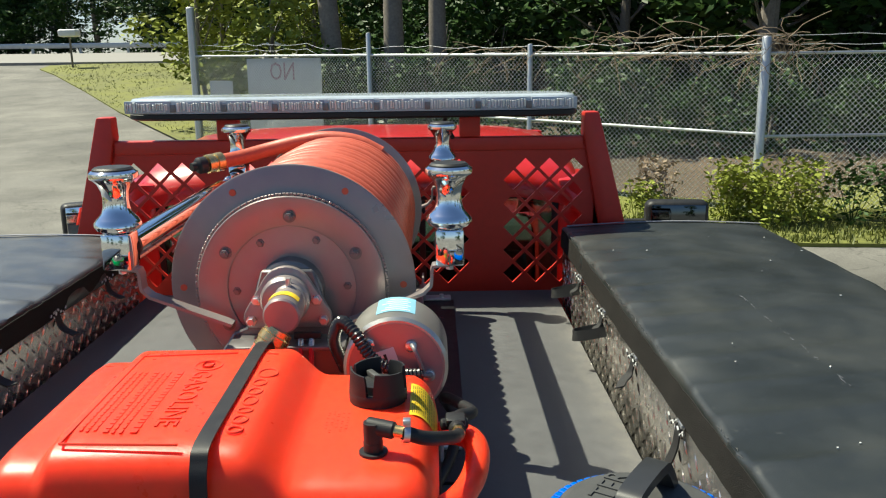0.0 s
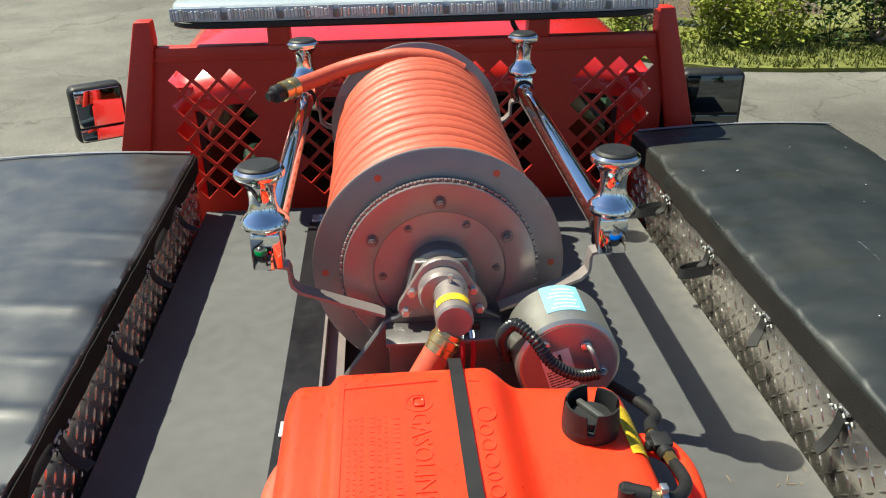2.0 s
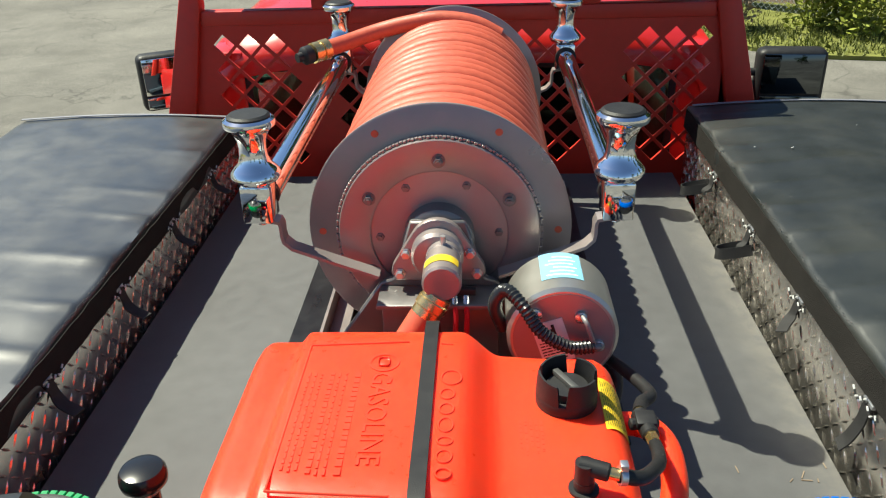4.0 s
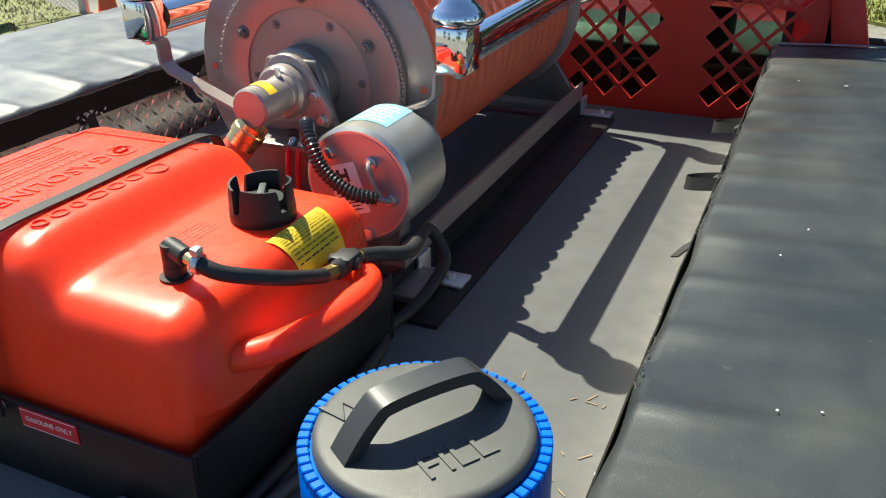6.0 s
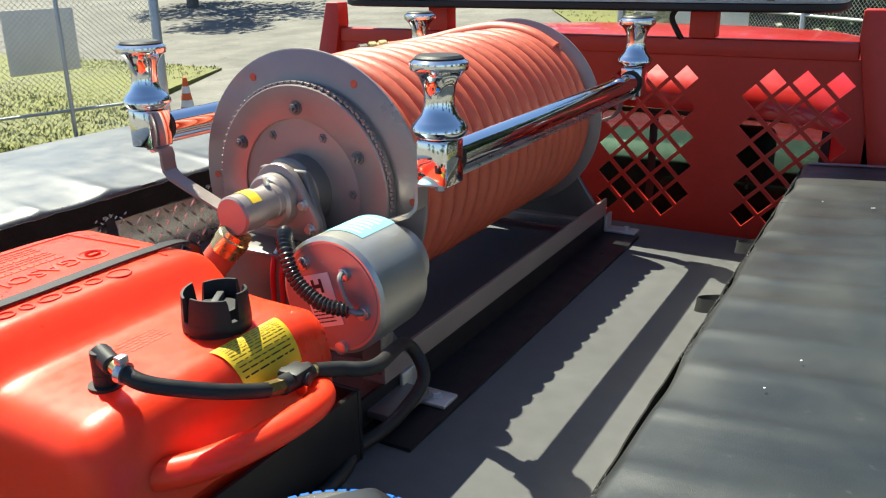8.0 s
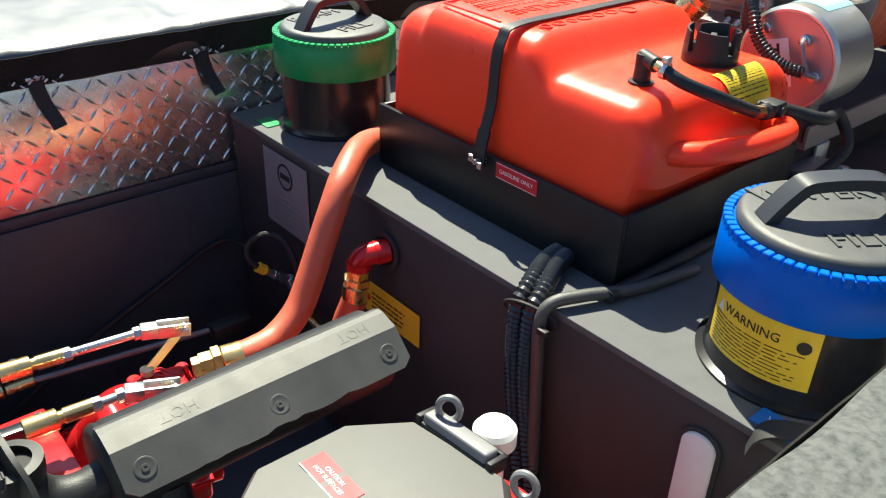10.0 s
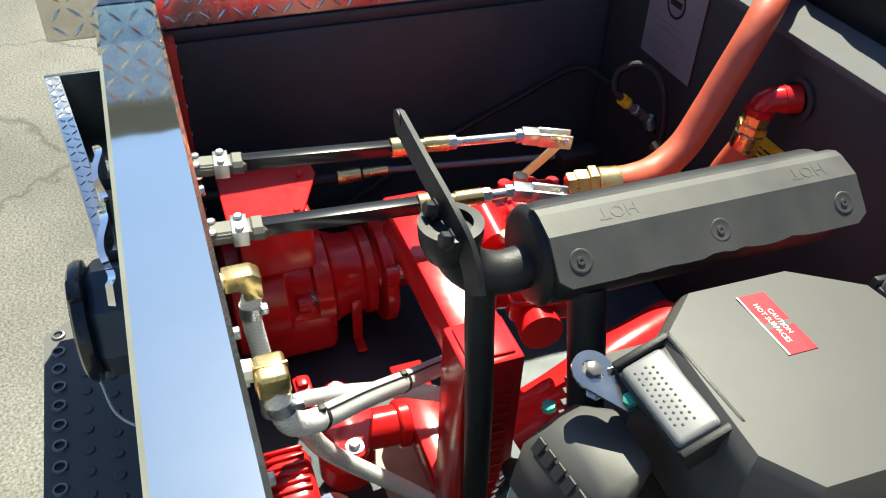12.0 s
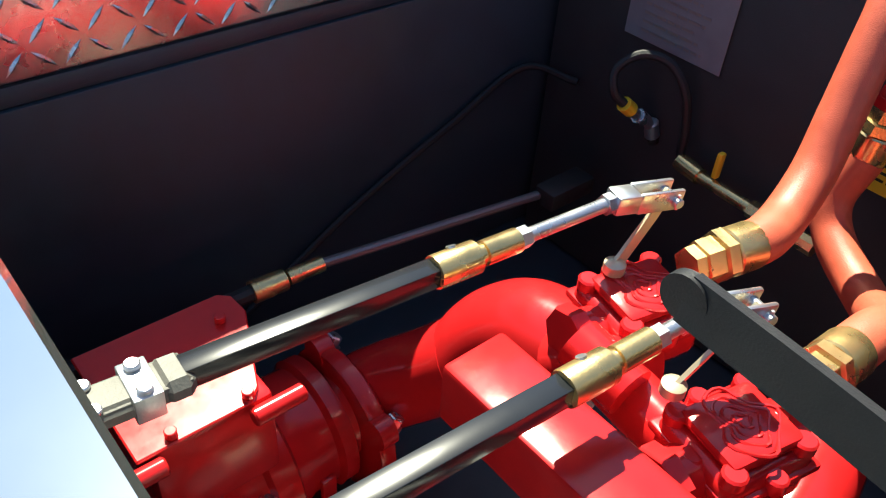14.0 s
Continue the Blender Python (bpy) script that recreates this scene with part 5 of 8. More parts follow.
# hold-down strap
bm = B()
sp = [(0.004, 0.096, 1.70), (0.004, 0.098, 1.735), (0.003, 0.116, 1.80), (0.002, 0.122, 1.87), (0.002, 0.132, 1.902), (0.002, 0.158, 1.9185), (0.002, 0.3, 1.9195), (0.002, 0.46, 1.9195), (0.002, 0.54, 1.912), (0.002, 0.564, 1.88), (0.002, 0.568, 1.8), (0.002, 0.585, 1.72)]
hs = thing("hold_down_strap", (0.002, 0.33, 1.70), "black rubber hold-down strap over the fuel tank", "strap")
run_ = spline(sp, 5)
ribbon(bm, run_[6:], (1, 0, 0), 0.021, 0.003)
part("band", bm, "rubber", hs)
bm = B(); ribbon(bm, run_[:8], (1, 0, 0), 0.025, 0.0046); part("end_tab", bm, "rubber", hs)
bm = B(); lathe(bm, [(0.0, 0), (0.008, 0), (0.008, 0.003), (0.0045, 0.004), (0.0045, 0.022), (0, 0.022)], (0.004, 0.105, 1.708), (0, -1, 0), 10)
box(bm, (-0.012, 0.084, 1.7055), (-0.001, 0.088, 1.7185), 0.0015); box(bm, (0.009, 0.084, 1.6985), (0.019, 0.088, 1.7105), 0.0015)
single("wing_nut", bm, "zinc", "zinc wing nut holding the strap to the tray", "wing nut")

# ---- fuel line ----
fl = thing("fuel_line", (0.2, 0.22, 1.869), "black rubber fuel line with clamp, brass fitting and quick coupling", "fuel line")
bm = B(); rod(bm, (0.203, 0.222, 1.867), (0.203, 0.222, 1.885), 0.013, 16); rod(bm, (0.203, 0.222, 1.868), (0.203, 0.222, 1.872), 0.019, 20); rod(bm, (0.203, 0.222, 1.885), (0.203, 0.222, 1.912), 0.0125, 16)
rod(bm, (0.195, 0.226, 1.906), (0.232, 0.214, 1.903), 0.0115, 16, None, 0.002); part("elbow", bm, "rubber", fl)
bm = B(); rod(bm, (0.232, 0.214, 1.903), (0.244, 0.211, 1.902), 0.008, 12); part("barb", bm, "brass", fl)
line = spline([(0.243, 0.211, 1.902), (0.272, 0.222, 1.888), (0.304, 0.272, 1.864), (0.315, 0.32, 1.843), (0.318, 0.352, 1.830)], 7)
bm = B(); sweep(bm, line, 0.0095, 12); part("hose", bm, "rubber", fl)
bm = B(); rod(bm, line[1] - Vector((0.004, 0, 0)), line[1] + Vector((0.004, 0.001, -0.001)), 0.0125, 18); box(bm, (0.243, 0.206, 1.911), (0.253, 0.218, 1.920), 0.001); part("clamp", bm, "zinc", fl)
bm = B(); rod(bm, (0.318, 0.350, 1.831), (0.318, 0.378, 1.824), 0.010, 6); part("hose_nut", bm, "brass", fl)
bm = B(); rod(bm, (0.318, 0.376, 1.824), (0.312, 0.436, 1.815), 0.0125, 12, 0.014, 0.002); box(bm, (0.300, 0.392, 1.822), (0.330, 0.425, 1.834), 0.003); rod(bm, (0.292, 0.405, 1.822), (0.334, 0.412, 1.820), 0.009, 10, None, 0.002); part("coupling", bm, "rubber", fl)
bm = B(); rod(bm, (0.312, 0.434, 1.815), (0.316, 0.452, 1.810), 0.009, 8); part("tail_nut", bm, "brass", fl)
bm = B(); sweep(bm, spline([(0.314, 0.446, 1.812), (0.324, 0.484, 1.80), (0.345, 0.535, 1.785), (0.300, 0.688, 1.745), (0.326, 0.697, 1.690), (0.312, 0.651, 1.645), (0.293, 0.613, 1.622), (0.279, 0.568, 1.613), (0.301, 0.471, 1.612), (0.31, 0.07, 1.612)], 10), 0.0105, 14); part("return_hose", bm, "rubber", fl)


# ---- fill towers ----
def tower(x, y, colour, words, turn, label, z_lid=1.722):
    t = thing("fill_tower", (x, y, 1.6), label, "fill tower", "fill towers")
    bm = B(); lathe(bm, [(0.125, 0.0), (0.125, 0.004), (0.116, 0.008), (0.113, 0.02), (0.113, z_lid - 1.6 + 0.02)], (x, y, 1.6003), (0, 0, 1), 64); part("neck", bm, "gloss_black", t)
    bm = B()
    lathe(bm, [(0.114, 0), (0.124, 0), (0.1255, 0.003), (0.1245, 0.066), (0.122, 0.0705), (0.112, 0.0715), (0.11, 0.071)], (x, y, z_lid), (0, 0, 1), 96)
    ring = part("lid_ring", bm, colour, t)
    bm = B()
    for k in range(60):
        a = 2 * math.pi * k / 60
        m = Matrix.Translation((x + 0.1225 * math.cos(a), y + 0.1225 * math.sin(a), z_lid + 0.065)) @ Euler((0, 0, a)).to_matrix().to_4x4()
        box(bm, (-0.0095, -0.0052, -0.004), (0.0020, 0.0052, 0.0105), 0.0012, 1, m=m)
    part("grip_ribs", bm, colour, ring)
    bm = B(); lathe(bm, [(0.0, -0.004), (0.1105, -0.004), (0.1100, 0.001), (0.1080, 0.0058), (0.1045, 0.0085), (0.099, 0.0098), (0.0, 0.010)], (x, y, z_lid + 0.078), (0, 0, 1), 72); disc = part("lid_disc", bm, "grey_lid", t)
    zt = z_lid + 0.088
    d = Vector((math.cos(radians(turn)), math.sin(radians(turn)), 0)); n = Vector((-d.y, d.x, 0))
    c = Vector((x, y, 0))
    def P(a, z):
        v = c + d * a; return (v.x, v.y, zt + z)
    bm = B()
    ribbon(bm, spline([P(-0.088, -0.003), P(-0.073, 0.018), P(-0.056, 0.037), P(-0.043, 0.0445), P(0, 0.047), P(0.043, 0.0445), P(0.056, 0.037), P(0.073, 0.018), P(0.088, -0.003)], 4), n, 0.030, 0.014)
    bmesh.ops.bevel(bm, geom=[e for e in bm.edges if len(e.link_faces) == 2 and e.calc_face_angle(0) > 1.0], offset=0.003, segments=2, affect="EDGES")
    part("handle", bm, "handle_black", t, angle=50)
    for w, off in zip(words, (0.058, -0.058)):
        o = c + n * off
        part("raised_lettering", lettering(w, basis((o.x, o.y, zt + 0.0005), d, n), 0.046, 0.0014), "grey_lid", disc)
    return t


blue = tower(0.545, 0.165, "blue", ("WATER", "FILL"), 56, "black fill tower with a blue ring lid lettered water fill")
green = tower(-0.515, 0.165, "green", ("FOAM", "FILL"), 99.6, "black foam fill tower with a green ring lid")
def curved(name, c, r, a0, a1, z0, z1, material, parent, label=""):
    bm = B()
    n = 16
    rows = [[bm.verts.new((c[0] + r * math.cos(radians(a0 + (a1 - a0) * k / n)), c[1] + r * math.sin(radians(a0 + (a1 - a0) * k / n)), z)) for k in range(n + 1)] for z in (z0, z1)]
    for k in range(n):
        bm.faces.new((rows[0][k], rows[0][k + 1], rows[1][k + 1], rows[1][k]))
    return part(name, bm, material, parent, label)
def bend(bm, c, r, a_mid, z):
    """Lays a flat bmesh (x along the arc, y up) on the neck of a tower."""
    for v in bm.verts:
        a = radians(a_mid) + v.co.x / r
        rr = r + v.co.z
        v.co = Vector((c[0] + rr * math.cos(a), c[1] + rr * math.sin(a), z + v.co.y))
    return bm
WC = (0.545, 0.165)
wl = curved("warning_label", WC, 0.1141, -134, -56, 1.632, 1.716, "yellow", blue, "yellow warning label")
part("lettering", bend(lettering("WARNING", Matrix.Translation((-0.008, 0, 0)), 0.0172, 0.0003), WC, 0.1146, -95, 1.694), "ink", wl)
part("print", bend(bars(Matrix.Identity(4), 0.135, 0.046, 9, random.Random(2), 0.0005, 0.22), WC, 0.1145, -95, 1.659), "ink", wl)
bm = B(); lathe(bm, [(0.0, 0), (0.0085, 0), (0.0085, 0.0006), (0, 0.0006)], (0.061, -0.001, 0), (0, 0, 1), 20); part("emblem", bend(bm, WC, 0.1144, -95, 1.693), "ink", wl)
bm = B(); prism(bm, [(-0.066, -0.006), (-0.050, -0.006), (-0.058, 0.009)], 2, 0, 0.0006); part("warning_triangle", bend(bm, WC, 0.1144, -95, 1.69), "label_white", wl)
bm = B(); box(bm, (0.575, 0.012, 1.6004), (0.66, 0.045, 1.6022), m=None); bt = single("tank_tag", bm, "tag_blue", "small blue water tag stuck on the tank top", "tag")
part("lettering", lettering("WATER", basis((0.6175, 0.0285, 1.6024), (1, 0, 0), (0, 1, 0)), 0.017, 0.0002), "label_white", bt)
bm = B(); ribbon(bm, spline([(0.592, -0.012, 1.580), (0.597, -0.006, 1.603), (0.612, 0.004, 1.616), (0.645, 0.018, 1.622), (0.685, 0.030, 1.628), (0.712, 0.036, 1.65)], 6), (-0.4, 0.9, 0.1), 0.030, 0.003)
single("edge_webbing", bm, "web", "black ribbed webbing lying over the tank's corner", "strap", base=(0.65, 0.01, 1.58))
bm = B(); box(bm, (-0.61, 0.02, 1.6004), (-0.56, 0.055, 1.6022)); single("tank_tag", bm, "green", "small green foam tag stuck on the tank top", "tag")
vt = thing("tank_vent", (-0.41, 0.335, 1.6), "black tank vent with a mushroom cap on a short pipe", "vent cap")
bm = B(); lathe(bm, [(0.026, 0), (0.026, 0.012), (0.0185, 0.016), (0.0185, 0.165)], (-0.41, 0.335, 1.6003), (0, 0, 1), 24); part("pipe", bm, "gloss_black", vt)
bm = B(); lathe(bm, [(0.0195, 0.155), (0.021, 0.157), (0.021, 0.168), (0.0195, 0.17)], (-0.41, 0.335, 1.6), (0, 0, 1), 24, False); part("collar", bm, "zinc", vt)
bm = B(); lathe(bm, [(0.0, 0.168), (0.030, 0.168), (0.0335, 0.172), (0.0345, 0.18), (0.0335, 0.190), (0.030, 0.196), (0.02, 0.199), (0, 0.200)], (-0.41, 0.335, 1.6), (0, 0, 1), 32); part("cap", bm, "gloss_black", vt)
# litter on the tank top
bm = B()
rnd = random.Random(6)
for k in range(14):
    L = rnd.uniform(0.004, 0.012)
    box(bm, (-L, -0.0008, 0), (L, 0.0008, 0.001), m=pose(rnd.uniform(0.5, 0.68), rnd.uniform(0.25, 0.6), 1.6008, 0, 0, rnd.uniform(0, 180)))
single("leaf_litter", bm, "twig", "bits of dry stalk on the tank top", "debris", kind="stuff")
# ---- pump compartment behind the tank ----
panel = thing("control_panel", (0, -0.95, 0.955), "polished stainless pump panel with a folded top flange", "control panel")
bm = B()
prism(bm, [(-1.0, 0.96), (-1.0, 1.534), (-0.994, 1.54), (-0.906, 1.54), (-0.900, 1.534), (-0.900, 1.46), (-0.904, 1.46), (-0.904, 1.53), (-0.996, 1.53), (-0.996, 0.96)], 0, -0.70, 0.70)
part("sheet", bm, "alu", panel)
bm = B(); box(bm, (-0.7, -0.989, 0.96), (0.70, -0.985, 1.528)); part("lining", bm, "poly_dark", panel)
bm = B(); box(bm, (-0.702, -0.8995, 0.96), (-0.667, -0.880, 1.478), 0.003); fl_ = part("red_end_angle", bm, "red_rough", panel, "red end angle with small screws")
for k in range(7):
    bm = B(); lathe(bm, [(0.004, 0), (0.004, 0.002), (0, 0.003)], (-0.684, -0.880, 1.46 - k * 0.06), (0, 1, 0), 8); part("screw", bm, "zinc", fl_)
for k, (x, z) in enumerate(((-0.30, 1.44), (-0.30, 1.41), (-0.15, 1.44), (0.02, 1.42), (0.03, 1.36), (0.22, 1.40))):
    bm = B(); hexbolt(bm, (x, -0.900, z), (0, 1, 0), 0.008, 0.012); part("stud", bm, "zinc", panel)


def pull_rod(x0, z0, aim, pin, y_coup, t):
    """Valve rod: clamp block, square bar, brass coupling, threaded rod, clevis."""
    r = thing("valve_rod", (x0, -0.6, z0), "black valve pull rod with brass coupling and zinc clevis", "valve rod", "valve rods")
    pin = Vector(pin)
    a = Vector((x0, -0.895, z0 + 0.001))
    d = (Vector(aim) - a).normalized()
    def at(y):
        return a + d * ((y - a.y) / d.y)
    m = basis(at(-0.87), d, (0, 0, 1))
    bm = B(); box(bm, (-0.033, -0.011, -0.017), (0.008, 0.0085, 0.017), 0.006, 1, m=m); bk = part("clamp_block", bm, "cast_grey", r, "grey cast clamp block"); bm = B(); box(bm, (0.018, -0.011, -0.018), (0.042, 0.0095, 0.018), 0.006, 1, m=m); part("clamp_block", bm, "cast_grey", r); bm = B(); box(bm, (-0.03, -0.008, -0.015), (0.04, 0.0065, 0.015), 0.002, m=m); part("clamp_core", bm, "cast_grey", r)
    bm = B(); box(bm, (-0.002, -0.012, -0.019), (0.018, 0.0105, 0.019), 0.001, m=m); part("clamp_plate", bm, "zinc", bk)
    for q in (-0.012, 0.012):
        bm = B(); c = m @ Vector((0.008, 0.0106, q)); rod(bm, c, c + (m.to_3x3() @ Vector((0, 1, 0))) * 0.0045, 0.0058, 12, None, 0.001); part("socket_screw", bm, "zinc", bk)
    for q in (-0.012, 0.012):
        bm = B(); c = m @ Vector((-0.025, 0.0084, q)); rod(bm, c, c + (m.to_3x3() @ Vector((0, 1, 0))) * 0.004, 0.0055, 12, None, 0.001); part("socket_screw", bm, "zinc", bk)
    m2 = basis(at(y_coup), d, (0, 0.2, 1))
    bm = B(); L = (at(y_coup) - at(-0.845)).length; box(bm, (-L, -0.0092, -0.0092), (0.0, 0.0092, 0.0092), 0.0008, m=m2); part("square_bar", bm, "gloss_black", r)
    bm = B(); lathe(bm, [(0.010, -0.022), (0.0145, -0.022), (0.015, -0.02), (0.015, 0.020), (0.012, 0.022), (0.0095, 0.022), (0.0095, 0.028), (0.0115, 0.029), (0.0115, 0.066), (0.009, 0.067)], at(y_coup), d, 28); cp = part("coupling", bm, "brass", r)
    bm = B(); c = at(y_coup); up = m2.to_3x3() @ Vector((0, 0.82, -0.55)); rod(bm, c + up * 0.0135, c + up * 0.0165, 0.0045, 10); part("set_screw", bm, "zinc", cp)
    y1 = y_coup + 0.066 * d.y
    bm = B(); lathe(bm, [(0.0105, 0), (0.0105, 0.012), (0.0095, 0.013)], at(y1), d, 6); part("lock_nut", bm, "zinc", r)
    yc = pin.y - 0.062
    bm = B(); rod(bm, at(y1), at(yc), 0.007, 14); part("stud", bm, "zinc", r)
    dc = (pin - at(yc)).normalized()
    m3 = basis(at(yc), dc, (0, 0, 1))
    bm = B(); box(bm, (-0.004, -0.0105, -0.0118), (0.024, 0.0105, 0.0118), 0.003, m=m3)
    for q in (-1, 1):
        box(bm, (0.022, -0.0115, q * 0.0095 - 0.0026), (0.074, 0.0115, q * 0.0095 + 0.0026), 0.002, m=m3)
    lathe(bm, [(0.0105, 0), (0.0105, 0.01)], at(yc) - d * 0.014, d, 6)
    cv = part("clevis", bm, "zinc", r)
    bm = B(); w = m3.to_3x3() @ Vector((0, 0, 1)); rod(bm, pin - w * 0.017, pin + w * 0.019, 0.0055, 12, None, 0.001); rod(bm, pin + w * 0.015 - Vector((0, 0, 0.008)), pin + w * 0.015 + Vector((0, 0, 0.009)), 0.0016, 6); part("clevis_pin", bm, "zinc", cv)
    bm = B()
    foot = Vector((t[0], t[1], t[2]))
    ribbon(bm, [pin + Vector((0, 0, 0.004)), pin.lerp(foot, 0.3), pin.lerp(foot, 0.7), foot], (0, 1, 0.1), 0.014, 0.004)
    lathe(bm, [(0.011, -0.004), (0.011, 0.006), (0.006, 0.009)], foot, (0, 0, 1), 14)
    part("valve_lever", bm, "yellow_zinc", r, "yellow zinc valve lever")
    return r


pull_rod(-0.252, 1.483, (-0.216, -0.351, 1.463), (-0.203, -0.351, 1.458), -0.600, (-0.195, -0.425, 1.406))
pull_rod(-0.096, 1.483, (-0.066, -0.434, 1.480), (-0.050, -0.434, 1.472), -0.610, (-0.062, -0.505, 1.410))
low = thing("drain_rod", (-0.56, -0.6, 1.2), "black drain valve rod in the shade", "valve rod", "valve rods")
bm = B(); rod(bm, (-0.565, -0.90, 1.212), (-0.56, -0.63, 1.21), 0.011, 10); part("bar", bm, "rubber", low)
bm = B(); rod(bm, (-0.56, -0.63, 1.21), (-0.558, -0.585, 1.21), 0.015, 16); rod(bm, (-0.558, -0.58, 1.21), (-0.556, -0.53, 1.21), 0.011, 12); part("coupling", bm, "brass", low)
bm = B(); rod(bm, (-0.556, -0.53, 1.21), (-0.50, -0.18, 1.21), 0.007, 10); part("stud", bm, "dark_steel", low)
bm = B(); box(bm, (-0.51, -0.19, 1.195), (-0.47, -0.10, 1.225), 0.005); part("clevis", bm, "rubber", low)

# pump casting and its manifold
pump = thing("fire_pump", (-0.15, -0.7, 0.955), "red enamelled centrifugal fire pump with cast flanges", "fire pump")
bm = B()
lathe(bm, [(0.0, 0), (0.10, 0), (0.115, 0.008), (0.118, 0.05), (0.118, 0.10), (0.108, 0.112), (0.104, 0.15), (0.112, 0.156), (0.112, 0.185), (0.092, 0.194), (0.082, 0.215), (0.080, 0.25), (0.088, 0.256), (0.088, 0.274), (0.078, 0.28)], (-0.452, -0.88, 1.060), (0.0, 1, 0), 48)
part("casing", bm, "red_enamel", pump)
bm = B(); box(bm, (-0.40, -0.86, 0.968), (-0.34, -0.69, 1.08), 0.02, 3); part("volute", bm, "red_enamel", pump)
bm = B(); lathe(bm, [(0.06, 0), (0.098, 0), (0.100, 0.003), (0.100, 0.020), (0.097, 0.023), (0.06, 0.023)], (-0.427, -0.598, 1.072), (0, 1, 0), 40); part("flange", bm, "red_enamel", pump)
bm = B(); sweep(bm, spline([(-0.432, -0.60, 1.075), (-0.415, -0.55, 1.105), (-0.368, -0.502, 1.15), (-0.322, -0.477, 1.20)], 7), 0.057, 24); part("outlet_pipe", bm, "red_enamel", pump)
bm = B(); box(bm, (-0.372, -0.660, 0.957), (-0.364, -0.64, 1.06), 0.002); box(bm, (-0.364, -0.660, 0.957), (-0.33, -0.64, 0.963), 0.002); part("hanger", bm, "red_enamel", pump)
for x, y, z in ((-0.474, -0.587, 1.155), (-0.345, -0.587, 1.125), (-0.355, -0.75, 1.095)):
    bm = B(); lathe(bm, [(0.020, 0), (0.020, 0.022), (0.012, 0.026)], (x, y - 0.012, z), (0, 1, 0), 16); lg = part("lug", bm, "red_enamel", pump)
    bm = B(); hexbolt(bm, (x, y + 0.012, z), (0, 0.6, 0.8), 0.011, 0.016); part("bolt", bm, "zinc", lg)
bm = B()
for k in range(4):
    box(bm, (-0.452 + k * 0.022, -0.79, 1.166), (-0.440 + k * 0.022, -0.77, 1.181), 0.001)
part("cast_marks", bm, "red_enamel", pump)
# rounded guard plate on a hinge rod, over the casing
bm = B()
out = [(-0.329, -0.862), (-0.329, -0.752), (-0.343, -0.736), (-0.40, -0.712), (-0.44, -0.695), (-0.468, -0.696), (-0.479, -0.708), (-0.479, -0.862)]
prism(bm, out, 2, 1.307, 1.312, 0.0015, 1)
gp = part("guard_plate", bm, "red_enamel", pump)
for x, y in ((-0.337, -0.826), (-0.337, -0.750), (-0.440, -0.724)):
    bm = B(); rod(bm, (x, y, 1.312), (x, y, 1.321), 0.006, 10, None, 0.001); part("socket_screw", bm, "red_enamel", gp)
for ya, yb in ((-0.905, -0.84), (-0.755, -0.70)):
    bm = B(); rod(bm, (-0.321, ya, 1.300), (-0.321, yb, 1.300), 0.0095, 14, None, 0.002); part("hinge_rod", bm, "red_enamel", pump)
bm = B(); box(bm, (-0.462, -0.85, 1.19), (-0.332, -0.725, 1.3065), 0.008); part("guard_block", bm, "red_enamel", pump)

frame_ = thing("square_tube_frame", (0, -0.62, 0.955), "glossy red square-tube pump frame", "frame")
bm = B(); box(bm, (-0.185, -0.651, 1.360), (0.10, -0.584, 1.426), 0.005, 2); part("cross_beam", bm, "red_enamel", frame_)
bm = B(); box(bm, (0.097, -0.662, 0.956), (0.172, -0.585, 1.432), 0.005, 2); post_ = part("upright", bm, "red_enamel", frame_)
bm = B(); box(bm, (0.106, -0.653, 1.4315), (0.163, -0.594, 1.4355), 0.002); part("end_plate", bm, "red_enamel", post_)
for k in range(16):
    bm = B(); box(bm, (0.1715, -0.648, 1.385 - k * 0.017), (0.1755, -0.60, 1.393 - k * 0.017), 0.0012, 1); part("louvre", bm, "red_enamel", post_)
bm = B(); box(bm, (-0.163, -0.650, 1.032), (0.0965, -0.593, 1.090), 0.004, 2); part("lower_beam", bm, "red_enamel", frame_)
bm = B(); rod(bm, (-0.06, -0.752, 1.075), (-0.06, -0.651, 1.066), 0.033, 24, None, 0.004); rod(bm, (-0.06, -0.672, 1.068), (-0.06, -0.651, 1.066), 0.039, 24, None, 0.003); part("suction_stub", bm, "red_enamel", frame_)
# two-bolt flange on the drain casting
bm = B()
lathe(bm, [(0.0, 0.0), (0.040, 0.0), (0.046, 0.006), (0.046, 0.050), (0.038, 0.060), (0.038, 0.118), (0.030, 0.128), (0.0, 0.130)], (-0.06, -0.752, 0.985), (0, 0, 1), 32)
ov = [(-0.1185 + 0.021 * math.cos(radians(a)), -0.751 + 0.021 * math.sin(radians(a))) for a in range(120, 260, 20)] + [(-0.06, -0.798)] + [(-0.0025 + 0.021 * math.cos(radians(a)), -0.752 + 0.021 * math.sin(radians(a))) for a in range(-60, 80, 20)] + [(-0.06, -0.706)]
prism(bm, ov, 2, 1.098, 1.116, 0.004, 2)
sb = part("drain_body", bm, "red_enamel", frame_)
for x, y, mt in ((-0.119, -0.751, "zinc"), (-0.002, -0.752, "zinc")):
    bm = B(); lathe(bm, [(0.013, 0.0), (0.014, 0.001), (0.014, 0.003), (0.009, 0.0035), (0.009, 0.010), (0.007, 0.012), (0, 0.012)], (x, y, 1.1162), (0, 0, 1), 18); part("bolt", bm, mt, sb)
for k in range(4):
    bm = B(); box(bm, (-0.103 + 0.005 * k, -0.776 + 0.004 * k, 1.1155), (-0.075 + 0.005 * k, -0.774 + 0.004 * k, 1.1175), 0.0006, 1); part("cast_ridge", bm, "red_enamel", sb)
